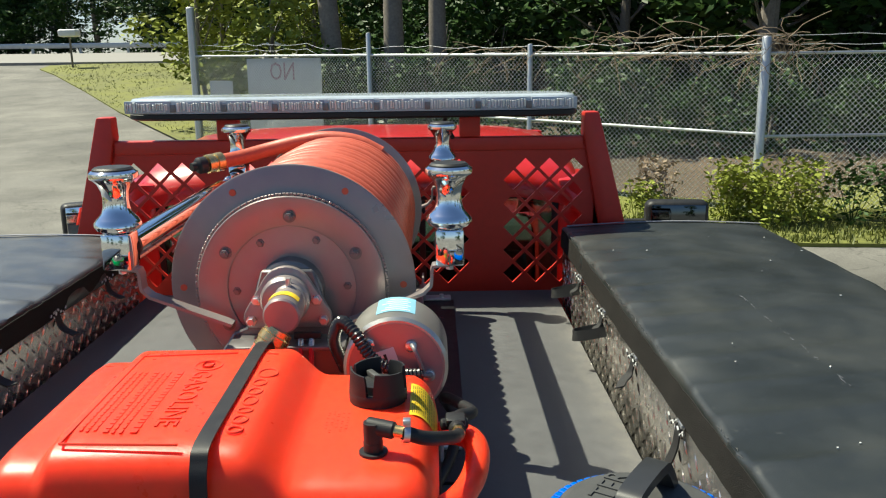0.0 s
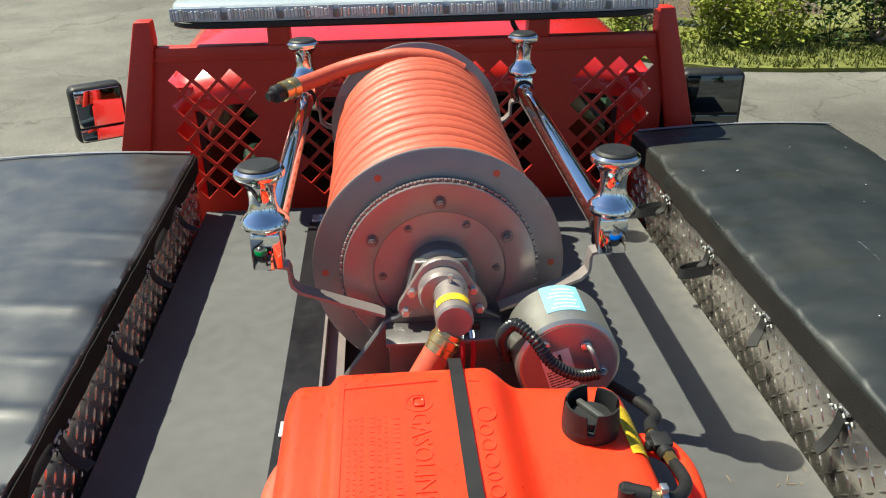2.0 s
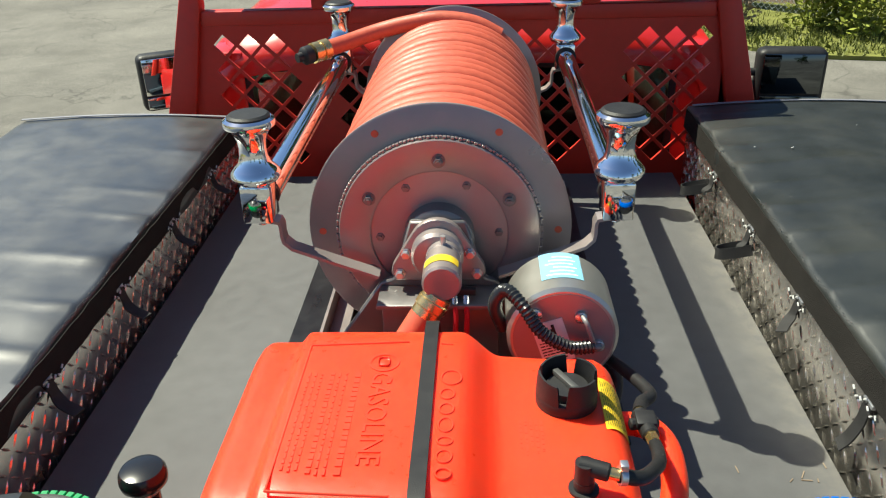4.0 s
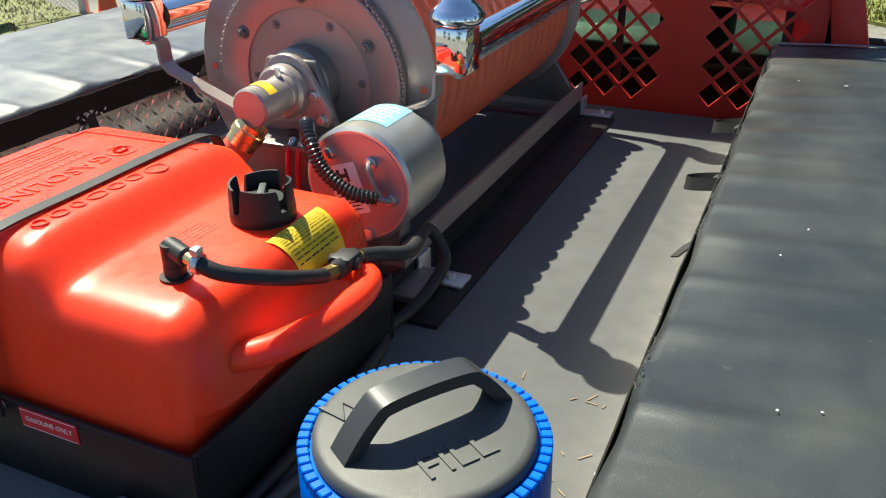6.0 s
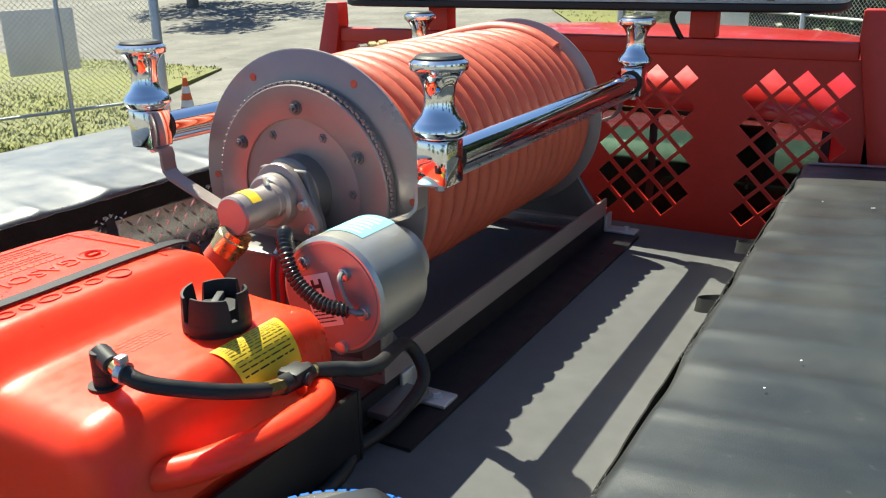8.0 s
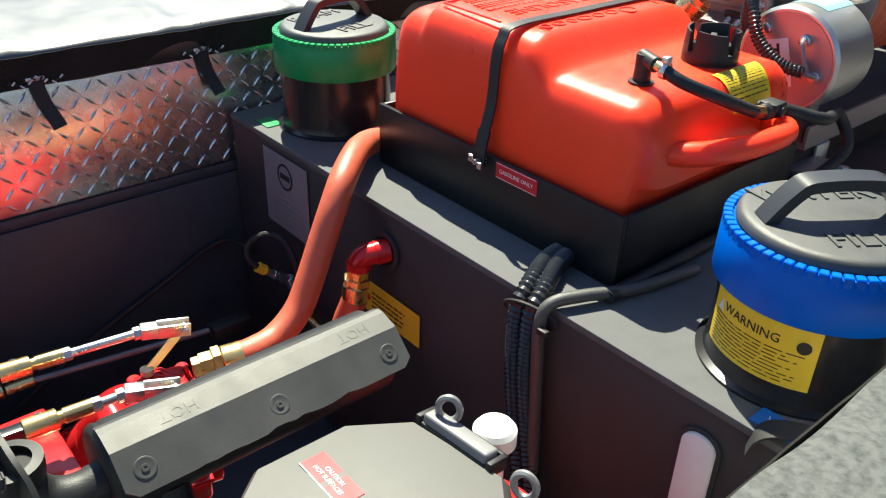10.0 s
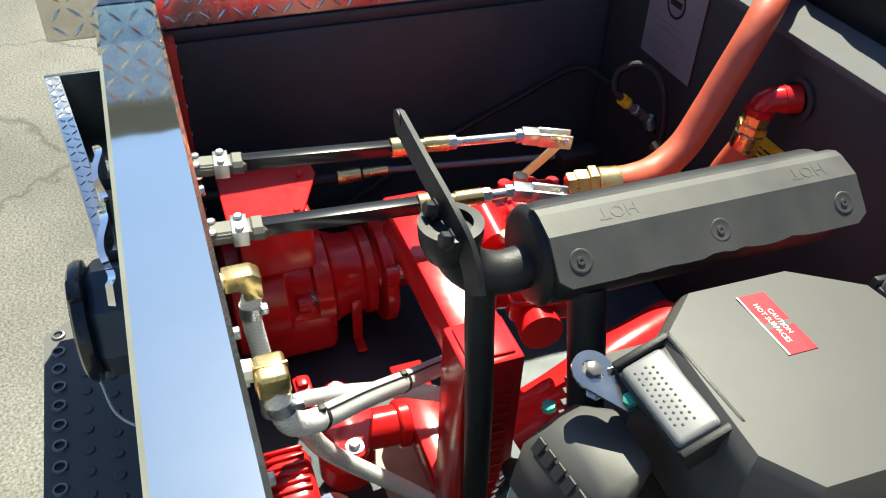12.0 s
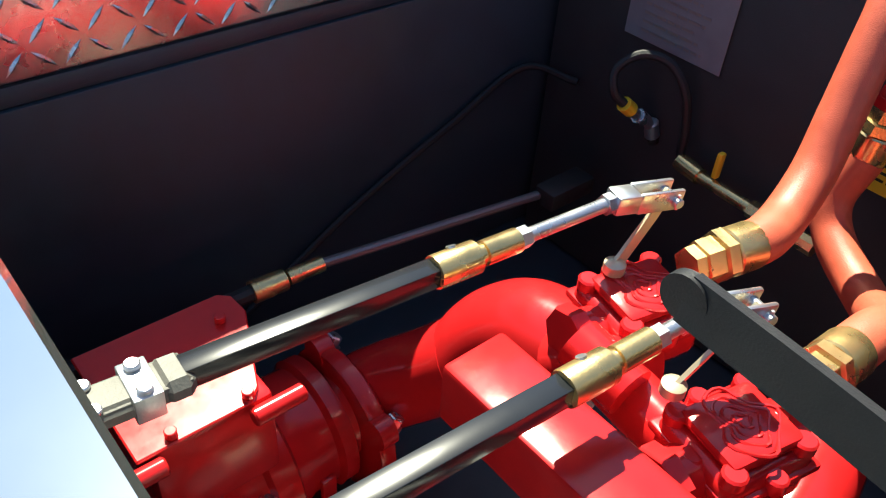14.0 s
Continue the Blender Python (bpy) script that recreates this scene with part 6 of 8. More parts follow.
bm = B(); box(bm, (-0.178, -0.812, 1.05), (-0.138, -0.782, 1.104), 0.006, 2); box(bm, (-0.171, -0.806, 1.104), (-0.148, -0.788, 1.112), 0.003, 2); rod(bm, (-0.158, -0.797, 1.07), (-0.085, -0.765, 1.06), 0.014, 14); part("side_fitting", bm, "red_enamel", frame_)
bm = B(); box(bm, (-0.02, -0.89, 1.06), (0.09, -0.82, 1.14), 0.020, 4); rod(bm, (0.03, -0.855, 0.97), (0.03, -0.855, 1.07), 0.04, 24); vb = part("valve_casting", bm, "red_enamel", frame_)
for k in range(6):
    bm = B(); box(bm, (-0.012 + 0.014 * k, -0.884, 1.137), (-0.007 + 0.014 * k, -0.828, 1.145), 0.002, 2); part("cast_rib", bm, "red_enamel", vb)
bm = B(); rod(bm, (0.06, -0.82, 0.98), (0.06, -0.80, 1.07), 0.034, 24, None, 0.006); part("strainer", bm, "chrome", frame_)

bm = B(); sweep(bm, spline([(0.05, -0.52, 1.12), (0.05, -0.44, 1.16), (0.03, -0.34, 1.19), (0.0, -0.22, 1.20)], 6), 0.05, 20); part("curved_pipe", bm, "red_enamel", frame_)

mani = thing("discharge_manifold", (-0.12, -0.5, 1.3), "red discharge manifold with two ball valves", "manifold")
bm = B(); sweep(bm, spline([(-0.325, -0.480, 1.185), (-0.306, -0.460, 1.235), (-0.270, -0.445, 1.270), (-0.225, -0.440, 1.281), (-0.185, -0.438, 1.284)], 8), 0.059, 28); lathe(bm, [(0.05, 0), (0.063, 0.002), (0.063, 0.016), (0.05, 0.018)], (-0.19, -0.438, 1.284), (1, 0, 0), 28); part("elbow", bm, "red_enamel", mani)
bm = B(); rod(bm, (-0.20, -0.473, 1.30), (-0.12, -0.455, 1.36), 0.034, 20); rod(bm, (-0.17, -0.47, 1.335), (0.06, -0.50, 1.335), 0.03, 20); rod(bm, (-0.165, -0.50, 1.375), (-0.10, -0.50, 1.365), 0.026, 18); part("header", bm, "red_enamel", mani)


def ball_valve(c, turn):
    v = B()
    m = pose(c[0], c[1], c[2], 0, 0, turn)
    box(v, (-0.045, -0.05, -0.06), (0.045, 0.05, 0.0), 0.012, 3, m=m)
    box(v, (-0.035, -0.04, 0.0), (0.035, 0.04, 0.014), 0.008, 2, m=m)
    bosses = [((dx, dy), 0.011, -0.004, 0.014) for dx, dy in ((-1, -1), (1, -1), (1, 1), (-1, 1))] + [((dx, dy), 0.010, -0.02, 0.018) for dx, dy in ((0, -1.25), (0, 1.25), (-1.35, 0), (1.35, 0))]
    box(v, (-0.050, -0.052, -0.022), (0.050, 0.052, -0.012), 0.004, 2, m=m)
    cv_ = B(); lathe(cv_, [(0.034, 0), (0.036, 0.003), (0.036, 0.016), (0.03, 0.019)], m @ Vector((0, -0.082, -0.03)), m.to_3x3() @ Vector((0, 1, 0)), 8)
    a, b = m @ Vector((0, -0.07, -0.03)), m @ Vector((0, 0.07, -0.03))
    rod(v, a, b, 0.028, 18, None, 0.003)
    body = part("valve_body", v, "red_enamel", mani, "red cast valve body")
    part("inlet_collar", cv_, "red_enamel", body)
    for (dx, dy), br, bz, bh in bosses:
        bm = B(); p = m @ Vector((dx * 0.034, dy * 0.038, bz)); rod(bm, p, p + Vector((0, 0, bh)), br, 12, None, 0.002); part("bolt_boss", bm, "red_enamel", body)
    for r in (0.006, 0.0125, 0.0185, 0.025):
        bm = B(); pts = [m @ Vector((r * 1.15 * math.cos(t) * (1 + 0.28 * math.sin(2 * t + 60 * r)), r * 1.1 * math.sin(t) * (1 + 0.30 * math.cos(3 * t + 90 * r)), 0.0136 + 0.0008 * math.sin(5 * t))) for t in [2 * math.pi * k / 30 for k in range(31)]]
        sweep(bm, pts, 0.0018, 6); part("cast_ridge", bm, "red_enamel", body)
    return m


ball_valve((-0.165, -0.415, 1.386), -12)
ball_valve((-0.010, -0.475, 1.384), -12)


def coupling(p, d, parent, r=0.023):
    bm = B()
    lathe(bm, [(r * 0.85, -0.012), (r * 0.85, 0.0), (r * 1.0, 0.001), (r * 1.0, 0.02)], p, d, 6)
    lathe(bm, [(r * 0.95, 0.02), (r * 1.2, 0.022), (r * 1.2, 0.034), (r * 0.95, 0.036)], p, d, 6)
    lathe(bm, [(r * 1.02, 0.036), (r * 1.1, 0.038), (r * 1.1, 0.066), (r * 1.06, 0.070)], p, d, 28)
    return part("brass_coupling", bm, "brass", parent)


big = thing("booster_feed_hose", (-0.15, -0.2, 1.38), "orange rubber hose from the pump up to the reel", "hose", "pump hoses")
d1 = Vector((0.25, 1, 0.05)).normalized()
p1_ = Vector((-0.150, -0.355, 1.408))
coupling(p1_, d1, big)
run = spline([p1_ + d1 * 0.06, (-0.131, -0.27, 1.413), (-0.138, -0.222, 1.416), (-0.147, -0.172, 1.445), (-0.157, -0.136, 1.495), (-0.166, -0.104, 1.55), (-0.176, -0.072, 1.602), (-0.198, -0.036, 1.636), (-0.245, 0.02, 1.648), (-0.292, 0.076, 1.640), (-0.318, 0.14, 1.630), (-0.322, 0.22, 1.626), (-0.322, 0.40, 1.626), (-0.318, 0.58, 1.626), (-0.27, 0.66, 1.628), (-0.19, 0.665, 1.63), (-0.125, 0.64, 1.645)], 8)
bm = B(); sweep(bm, run, 0.0245, 18); part("hose", bm, "hose", big)
sec_ = thing("tank_fill_hose", (-0.08, -0.2, 1.4), "orange rubber hose from the pump to the tank inlet", "hose", "pump hoses")
p2_ = Vector((0.002, -0.405, 1.405)); d2 = Vector((0.03, 1, -0.02)).normalized()
coupling(p2_, d2, sec_)
run2 = spline([p2_ + d2 * 0.06, p2_ + d2 * 0.11, (0.0, -0.24, 1.375), (-0.05, -0.15, 1.325), (-0.12, -0.10, 1.335), (-0.148, -0.078, 1.37), (-0.141, -0.058, 1.425)], 8)
bm = B(); sweep(bm, run2, 0.0235, 18); part("hose", bm, "hose", sec_)
coupling(Vector((-0.138, -0.050, 1.492)), Vector((-0.05, -0.12, -1)).normalized(), sec_, 0.021)
bm = B(); sweep(bm, spline([(-0.138, -0.050, 1.490), (-0.138, -0.047, 1.502), (-0.134, -0.036, 1.512), (-0.122, -0.008, 1.516)], 6), 0.0205, 18); rod(bm, (-0.138, -0.050, 1.488), (-0.138, -0.049, 1.500), 0.0235, 8); rod(bm, (-0.128, -0.022, 1.514), (-0.120, 0.002, 1.516), 0.0225, 16); part("tank_elbow", bm, "red_enamel", sec_)
bm = B(); lathe(bm, [(0.027, 0), (0.036, 0), (0.036, 0.004), (0.027, 0.004)], (-0.12, -0.0006, 1.516), (0, -1, 0), 24, False); part("wall_ring", bm, "poly", sec_)

# ---- engine ----
eng = thing("pump_engine", (0.36, -0.42, 0.955), "twin-cylinder petrol engine with dark grey air-cleaner cover", "engine")
OCT = [(0.262, -0.475), (0.264, -0.352), (0.312, -0.280), (0.452, -0.258), (0.514, -0.308), (0.508, -0.500), (0.462, -0.535), (0.308, -0.530)]
cx, cy = 0.388, -0.40
def octo(k, z, grow=1.0, dx=0.0, dy=0.0):
    return [(cx + (x - cx) * k * grow + dx, cy + (y - cy) * k + dy, z) for x, y in OCT]
bm = B()
loft(bm, [octo(1.03, 1.44), octo(1.02, 1.552), octo(1.0, 1.566), octo(0.965, 1.576), octo(0.93, 1.583), octo(0.4, 1.587)])
bmesh.ops.bevel(bm, geom=[e for e in bm.edges if len(e.link_faces) == 2 and e.calc_face_angle(0) > 0.3], offset=0.002, segments=2, affect="EDGES")
cov = part("air_cleaner_cover", bm, "engine_grey", eng, "dark grey pebbled air-cleaner cover", angle=24)
m = basis((0.330, -0.415, 1.5863), (0.999, -0.02, 0.026), (0, 1, 0))
bm = B(); box(bm, (-0.036, -0.017, -0.0006), (0.046, 0.015, 0.0004), m=m); cl_ = part("caution_label", bm, "label_red", cov, "red caution label")
part("lettering", lettering("CAUTION", m @ Matrix.Translation((0.005, 0.0035, 0.0006)), 0.0078, 0.0002), "label_white", cl_)
part("lettering", lettering("HOT SURFACES", m @ Matrix.Translation((0.005, -0.0055, 0.0006)), 0.0078, 0.0002), "label_white", cl_)
bm = B(); box(bm, (-0.036, -0.0172, 0.0004), (0.046, -0.0155, 0.0007), m=m); part("border", bm, "label_white", cl_)
# silver latches with their black surrounds
def latch(a, b, z, width, drop, parent):
    a, b = Vector((*a, z)), Vector((*b, z))
    x = (b - a); L = x.length
    m = basis((a + b) / 2, x, (0, 1, 0)) @ pose(0, 0, 0, drop, 0, 0)
    bm = B()
    h = 0.012 if width > 0.02 else 0.006
    for lo, hi in (((-L / 2 - 0.008, -width - 0.006, -0.014), (-L / 2, width + 0.006, h)), ((L / 2, -width - 0.006, -0.014), (L / 2 + 0.008, width + 0.006, h)), ((-L / 2 - 0.008, width, -0.014), (L / 2 + 0.008, width + 0.006, h)), ((-L / 2, -width - 0.006, -0.014), (L / 2, width, h - 0.0065))):
        box(bm, lo, hi, 0.002, 2, m=m)
    s = part("latch_surround", bm, "rubber", parent)
    bm = B(); box(bm, (-L / 2 + 0.002, -width - 0.004, -0.012), (L / 2 - 0.002, width * (0.66 if width > 0.02 else 0.9), 0.012), 0.007 if width > 0.02 else 0.004, 4, m=m)
    lt = part("latch", bm, "silver", s, "silver plastic latch with dimples")
    if width < 0.02:
        return
    bm = B()
    for k in range(10):
        for q in range(4):
            c = m @ Vector((-L / 2 + 0.016 + (k + 0.5 * (q % 2)) * (L - 0.034) / 9.5, -width * 0.78 + q * width * 0.23, 0.0121))
            lathe(bm, [(0.0016, -0.0001), (0.0014, 0.0), (0, 0.0)], c, m.to_3x3() @ Vector((0, 0, 1)), 8)
    part("dimpled_grip", bm, "rubber", lt, kind="stuff")
latch((0.318, -0.543), (0.418, -0.539), 1.562, 0.025, 22, eng)
latch((0.322, -0.268), (0.425, -0.258), 1.584, 0.010, -10, eng)
def eye(c, d, parent):
    bm = B(); u = Vector(d).normalized(); w = Vector((0, 0, 1))
    sweep(bm, [Vector(c) + u * 0.013 * math.cos(t) + w * 0.017 * math.sin(t) for t in [2 * math.pi * k / 28 for k in range(29)]], 0.0045, 8)
    rod(bm, Vector(c) - w * 0.02, Vector(c) - w * 0.06, 0.008, 8)
    part("lifting_eye", bm, "silver", parent, "grey lifting eye")
eye((0.345, -0.257, 1.605), (0.8, 0.6, 0), eng)
eye((0.482, -0.268, 1.598), (0.9, 0.4, 0), eng)
bm = B(); lathe(bm, [(0.0, 0), (0.024, 0), (0.0275, 0.004), (0.0275, 0.024), (0.023, 0.030), (0, 0.032)], (0.372, -0.205, 1.54), (0, 0, 1), 32); rod(bm, (0.372, -0.205, 1.42), (0.372, -0.205, 1.54), 0.015, 12); part("filler_cap", bm, "white", eng, "white oil filler cap")
bm = B(); box(bm, (0.27, -0.54, 1.12), (0.53, -0.24, 1.44), 0.02, 2); part("crankcase", bm, "rubber", eng)
for k in range(10):
    bm = B(); box(bm, (0.16, -0.52, 1.18 + k * 0.022), (0.275, -0.36, 1.186 + k * 0.022)); part("cooling_fin", bm, "rubber", eng)
bm = B(); lathe(bm, [(0.12, 0), (0.13, 0.01), (0.125, 0.09), (0.09, 0.105), (0, 0.11)], (0.40, -0.25, 1.32), (0.05, 1, 0.0), 40); part("fan_shroud", bm, "red_enamel", eng, "red fan shroud")
bm = B(); prism(bm, [(-0.36, 1.25), (-0.18, 1.25), (-0.185, 1.44), (-0.22, 1.475), (-0.34, 1.46)], 0, 0.525, 0.56, 0.01, 2); part("side_shroud", bm, "red_enamel", eng, "red side shroud")
# cylinder head cover with a raised mark
VC = [(0.300, -0.598), (0.318, -0.566), (0.392, -0.566), (0.414, -0.606), (0.405, -0.625), (0.318, -0.636)]
bm = B()
vx, vy = 0.357, -0.60
loft(bm, [[(vx + (x - vx) * k + dx, vy + (y - vy) * k + dy, z) for x, y in VC] for k, z, dx, dy in ((1.18, 1.40, -0.006, -0.02), (1.15, 1.47, -0.003, -0.014), (1.0, 1.497, 0, 0), (0.82, 1.505, 0.003, 0.004))])
bmesh.ops.bevel(bm, geom=[e for e in bm.edges if len(e.link_faces) == 2 and e.calc_face_angle(0) > 0.25], offset=0.005, segments=2, affect="EDGES")
vc = part("head_cover", bm, "engine_grey", eng, "dark grey cylinder head cover", angle=60)
for k in range(5):
    bm = B(); box(bm, (-0.0062, -0.0085, -0.002), (0.0062, 0.0085, 0.0016), 0.001, 1, m=basis((0.3265 + k * 0.0162, -0.6485 + k * 0.0022, 1.4835), (1, 0.13, 0), (0, 0.58, 0.82))); part("raised_mark", bm, "rubber", vc)
for x, y, z in ((0.298, -0.575, 1.505), (0.404, -0.66, 1.47)):
    bm = B(); hexbolt(bm, (x, y, z), (0, -0.4, 1), 0.008, 0.01); part("bolt", bm, "zinc", vc)
bm = B()
mp = basis((0.309, -0.593, 1.553), (0.033, 0.022, -0.012), (-0.5, 1, 0.15))
R_, r_, D_ = 0.0205, 0.0125, 0.043
be = math.acos((R_ - r_) / D_)
outer_ = [(R_ * math.cos(a), R_ * math.sin(a)) for a in [be + (2 * math.pi - 2 * be) * k / 27 for k in range(28)]]
outer_ += [(D_ + r_ * math.cos(a), r_ * math.sin(a)) for a in [-be + 2 * be * k / 15 for k in range(16)]]
N = len(outer_)
hole_ = [(0.011 * x / math.hypot(x, y), 0.0095 * y / math.hypot(x, y)) for x, y in outer_]
loops = [[bm.verts.new(mp @ Vector((x, y, z))) for x, y in lp] for lp, z in ((outer_, 0.0015), (hole_, 0.0015), (hole_, -0.0015), (outer_, -0.0015))]
for a, b in zip(loops, loops[1:] + loops[:1]):
    for k in range(N):
        bm.faces.new((a[k], a[(k + 1) % N], b[(k + 1) % N], b[k]))
lp_ = part("lifting_plate", bm, "plate_zinc", eng, "shiny zinc lifting plate")
bm = B(); q = mp @ Vector((0, 0, -0.004)); d = mp.to_3x3() @ Vector((0, 0, 1)); rod(bm, q, q + d * 0.004, 0.0125, 20); hexbolt(bm, q + d * 0.004, d, 0.008, 0.007); part("nut", bm, "dark_steel", lp_)
bm = B(); lathe(bm, [(0.0075, 0), (0.0075, 0.006), (0, 0.008)], (0.344, -0.570, 1.540), (0.1, -0.3, 1), 6); part("green_bolt", bm, "teal", eng)
bm = B(); lathe(bm, [(0.0075, 0), (0.0075, 0.006), (0, 0.008)], (0.300, -0.626, 1.500), (-0.2, -0.3, 1), 6); part("green_bolt", bm, "teal", eng)
bm = B(); lathe(bm, [(0.0075, 0), (0.0075, 0.006), (0, 0.008)], (0.508, -0.255, 1.545), (0.3, 0.3, 1), 6); part("green_bolt", bm, "teal", eng)
bm = B(); sweep(bm, spline([(0.40, -0.60, 1.43), (0.43, -0.64, 1.46), (0.47, -0.635, 1.475), (0.50, -0.60, 1.45)], 6), 0.013, 12); rod(bm, (0.44, -0.642, 1.463), (0.455, -0.64, 1.47), 0.019, 16); part("breather_hose", bm, "rubber", eng)
bm = B(); lathe(bm, [(0.013 if k % 2 else 0.0165, k * 0.0065) for k in range(13)], (0.283, -0.655, 1.315), (0.005, 0.01, 0.08), 18); part("spark_plug_shell", bm, "chrome", eng)

# exhaust silencer with its heat shield, rain flap and pipe
ex = thing("exhaust_silencer", (0.17, -0.4, 1.0), "black exhaust silencer under a folded grey heat shield", "exhaust")
bm = B(); lathe(bm, [(0.0, 0), (0.046, 0.0), (0.051, 0.003), (0.054, 0.008), (0.052, 0.014), (0.054, 0.02), (0.054, 0.36), (0.044, 0.366), (0, 0.366)], (0.172, -0.606, 1.586), (0, 1, 0), 48); part("can", bm, "rubber", ex)
bm = B()
rng = random.Random(2)
rings = []
N = 30
for i in range(N + 1):
    y = -0.602 + 0.367 * i / N
    cut = 0.006 if i in (0, N) else 0.0
    chip = rng.choice((0, 0, 0.001, 0.003)) if 3 < i < N - 6 else 0.0
    r = [(0.166, y, 1.6425), (0.176, y, 1.6475), (0.186, y, 1.6475), (0.212, y, 1.640), (0.249 - cut - chip * 0.5, y, 1.603 + cut * 1.2 + chip)]
    rings.append(r + [(x - 0.002, y, z - 0.003) for x, _, z in reversed(r)])
loft(bm, rings)
sh = part("heat_shield", bm, "muffler", ex, "dark grey folded heat shield", angle=12)
nrm = Vector((0.037, 0, 0.037)).normalized()
for y in (-0.575, -0.416, -0.26):
    bm = B(); c = Vector((0.2315, y, 1.6205)) + nrm * 0.0002
    lathe(bm, [(0.0125, -0.0003), (0.0118, 0.0007), (0.0108, 0.0010), (0.0095, 0.0007), (0.006, 0.0003), (0.0045, 0.0003), (0.0042, 0.0016), (0.0018, 0.0016), (0.0012, 0.0006), (0, 0.0006)], c, nrm, 24, False); part("dimple_screw", bm, "muffler", sh)
part("embossed_lettering", lettering("HOT", basis((0.197, -0.52, 1.6446), (0, -1, 0), (1, 0, -0.29)), 0.021, 0.00015), "muffler", sh)
part("embossed_lettering", lettering("HOT", basis((0.197, -0.29, 1.6446), (0, -1, 0), (1, 0, -0.29)), 0.021, 0.00015), "muffler", sh)
bm = B(); sweep(bm, spline([(0.178, -0.602, 1.580), (0.178, -0.635, 1.577), (0.172, -0.664, 1.587), (0.165, -0.680, 1.612), (0.163, -0.683, 1.636)], 6), 0.0235, 20); part("tail_pipe", bm, "rubber", ex)
bm = B(); lathe(bm, [(0.024, -0.03), (0.031, -0.012), (0.0325, 0.0), (0.0325, 0.010), (0.022, 0.011), (0.020, -0.005), (0, -0.006)], (0.164, -0.684, 1.634), (0, 0, 1), 32, False); part("flap_clamp", bm, "rubber", ex)
bm = B()
ribbon(bm, spline([(0.224, -0.680, 1.60), (0.205, -0.680, 1.628), (0.170, -0.685, 1.652), (0.10, -0.688, 1.664), (0.012, -0.687, 1.670)], 6), (0, 0.15, 1), 0.026, 0.006)
rod(bm, (0.012, -0.6838, 1.670), (0.012, -0.6902, 1.670), 0.0128, 20)
part("rain_flap", bm, "rubber", ex, "black steel rain flap standing open")
for x, z in ((0.15, 1.652), (0.195, 1.648)):
    bm = B(); hexbolt(bm, (x, -0.697, z), (0, -1, 0.3), 0.008, 0.01); part("bolt", bm, "rubber", ex)
bm = B(); sweep(bm, spline([(0.180, -0.655, 1.582), (0.188, -0.656, 1.52), (0.196, -0.652, 1.40), (0.185, -0.64, 1.20), (0.18, -0.635, 0.97)], 6), 0.016, 16); part("drain_pipe", bm, "rubber", ex)
bm = B(); sweep(bm, spline([(0.205, -0.545, 1.56), (0.228, -0.545, 1.48), (0.245, -0.54, 1.38), (0.26, -0.53, 1.25)], 6), 0.021, 16); part("header_pipe", bm, "rubber", ex)

# panel plumbing: brass elbows and braided clear hose
def braid(parent, pts, r, strands=8, lay=0.028):
    """Fine crossing threads wound both ways round a clear hose."""
    fine = []
    for a, b in zip(pts, pts[1:]):
        n = max(1, int((b - a).length / 0.0022))
        fine += [a.lerp(b, k / n) for k in range(n)]
    fine.append(pts[-1])
    bm = B()
    u, w = frame_of(fine[1] - fine[0])
    frames, run_ = [], 0.0
    for i, p in enumerate(fine):
        t = (fine[min(i + 1, len(fine) - 1)] - fine[max(i - 1, 0)]).normalized()
        u = (u - t * u.dot(t)).normalized()
        if i:
            run_ += (p - fine[i - 1]).length
        frames.append((p, u.copy(), t.cross(u), run_))
    for way in (1, -1):
        for k in range(strands):
            last = None
            for p, u, w, d in frames:
                a = 2 * math.pi * (k / strands + way * d / lay / 1.6)
                b = a + 0.11
                q = [bm.verts.new(p + (u * math.cos(x) + w * math.sin(x)) * (r + 0.0004)) for x in (a, b)]
                if last:
                    bm.faces.new((last[0], last[1], q[1], q[0]))
                last = q
    part("braid", bm, "white", parent, "white braid", smooth=False, kind="stuff")


pl1 = thing("panel_elbow", (0.02, -0.88, 1.46), "brass elbow with braided clear hose on the panel", "pipe fitting", "panel fittings")
bm = B(); prism(bm, [(-0.898, 1.497), (-0.898, 1.520), (-0.866, 1.520), (-0.856, 1.512), (-0.856, 1.480), (-0.878, 1.480), (-0.878, 1.492), (-0.883, 1.497)], 0, 0.013, 0.037, 0.003, 2); part("elbow", bm, "brass", pl1)
bm = B(); rod(bm, (0.025, -0.9085, 1.508), (0.025, -0.896, 1.508), 0.0095, 12); part("nipple", bm, "white", pl1); bm = B(); rod(bm, (0.025, -0.867, 1.483), (0.025, -0.867, 1.472), 0.0095, 12); part("nipple", bm, "white", pl1)
h1 = spline([(0.025, -0.867, 1.484), (0.026, -0.873, 1.46), (0.028, -0.872, 1.43), (0.031, -0.869, 1.395), (0.036, -0.866, 1.35), (0.028, -0.868, 1.29), (0.002, -0.860, 1.245), (-0.025, -0.81, 1.222), (-0.02, -0.72, 1.212), (0.0, -0.65, 1.205), (0.02, -0.58, 1.18), (0.03, -0.52, 1.14)], 8)
bm = B(); sweep(bm, h1, 0.0115, 14); braid(part("hose", bm, "clear_hose", pl1), h1, 0.0115)
bm = B(); rod(bm, h1[6], h1[11], 0.0132, 16); c = h1[8] + Vector((0.005, 0.015, 0.0)); box(bm, c - Vector((0.006, 0.005, 0.005)), c + Vector((0.006, 0.005, 0.005)), 0.002); part("hose_clamp", bm, "zinc", pl1)
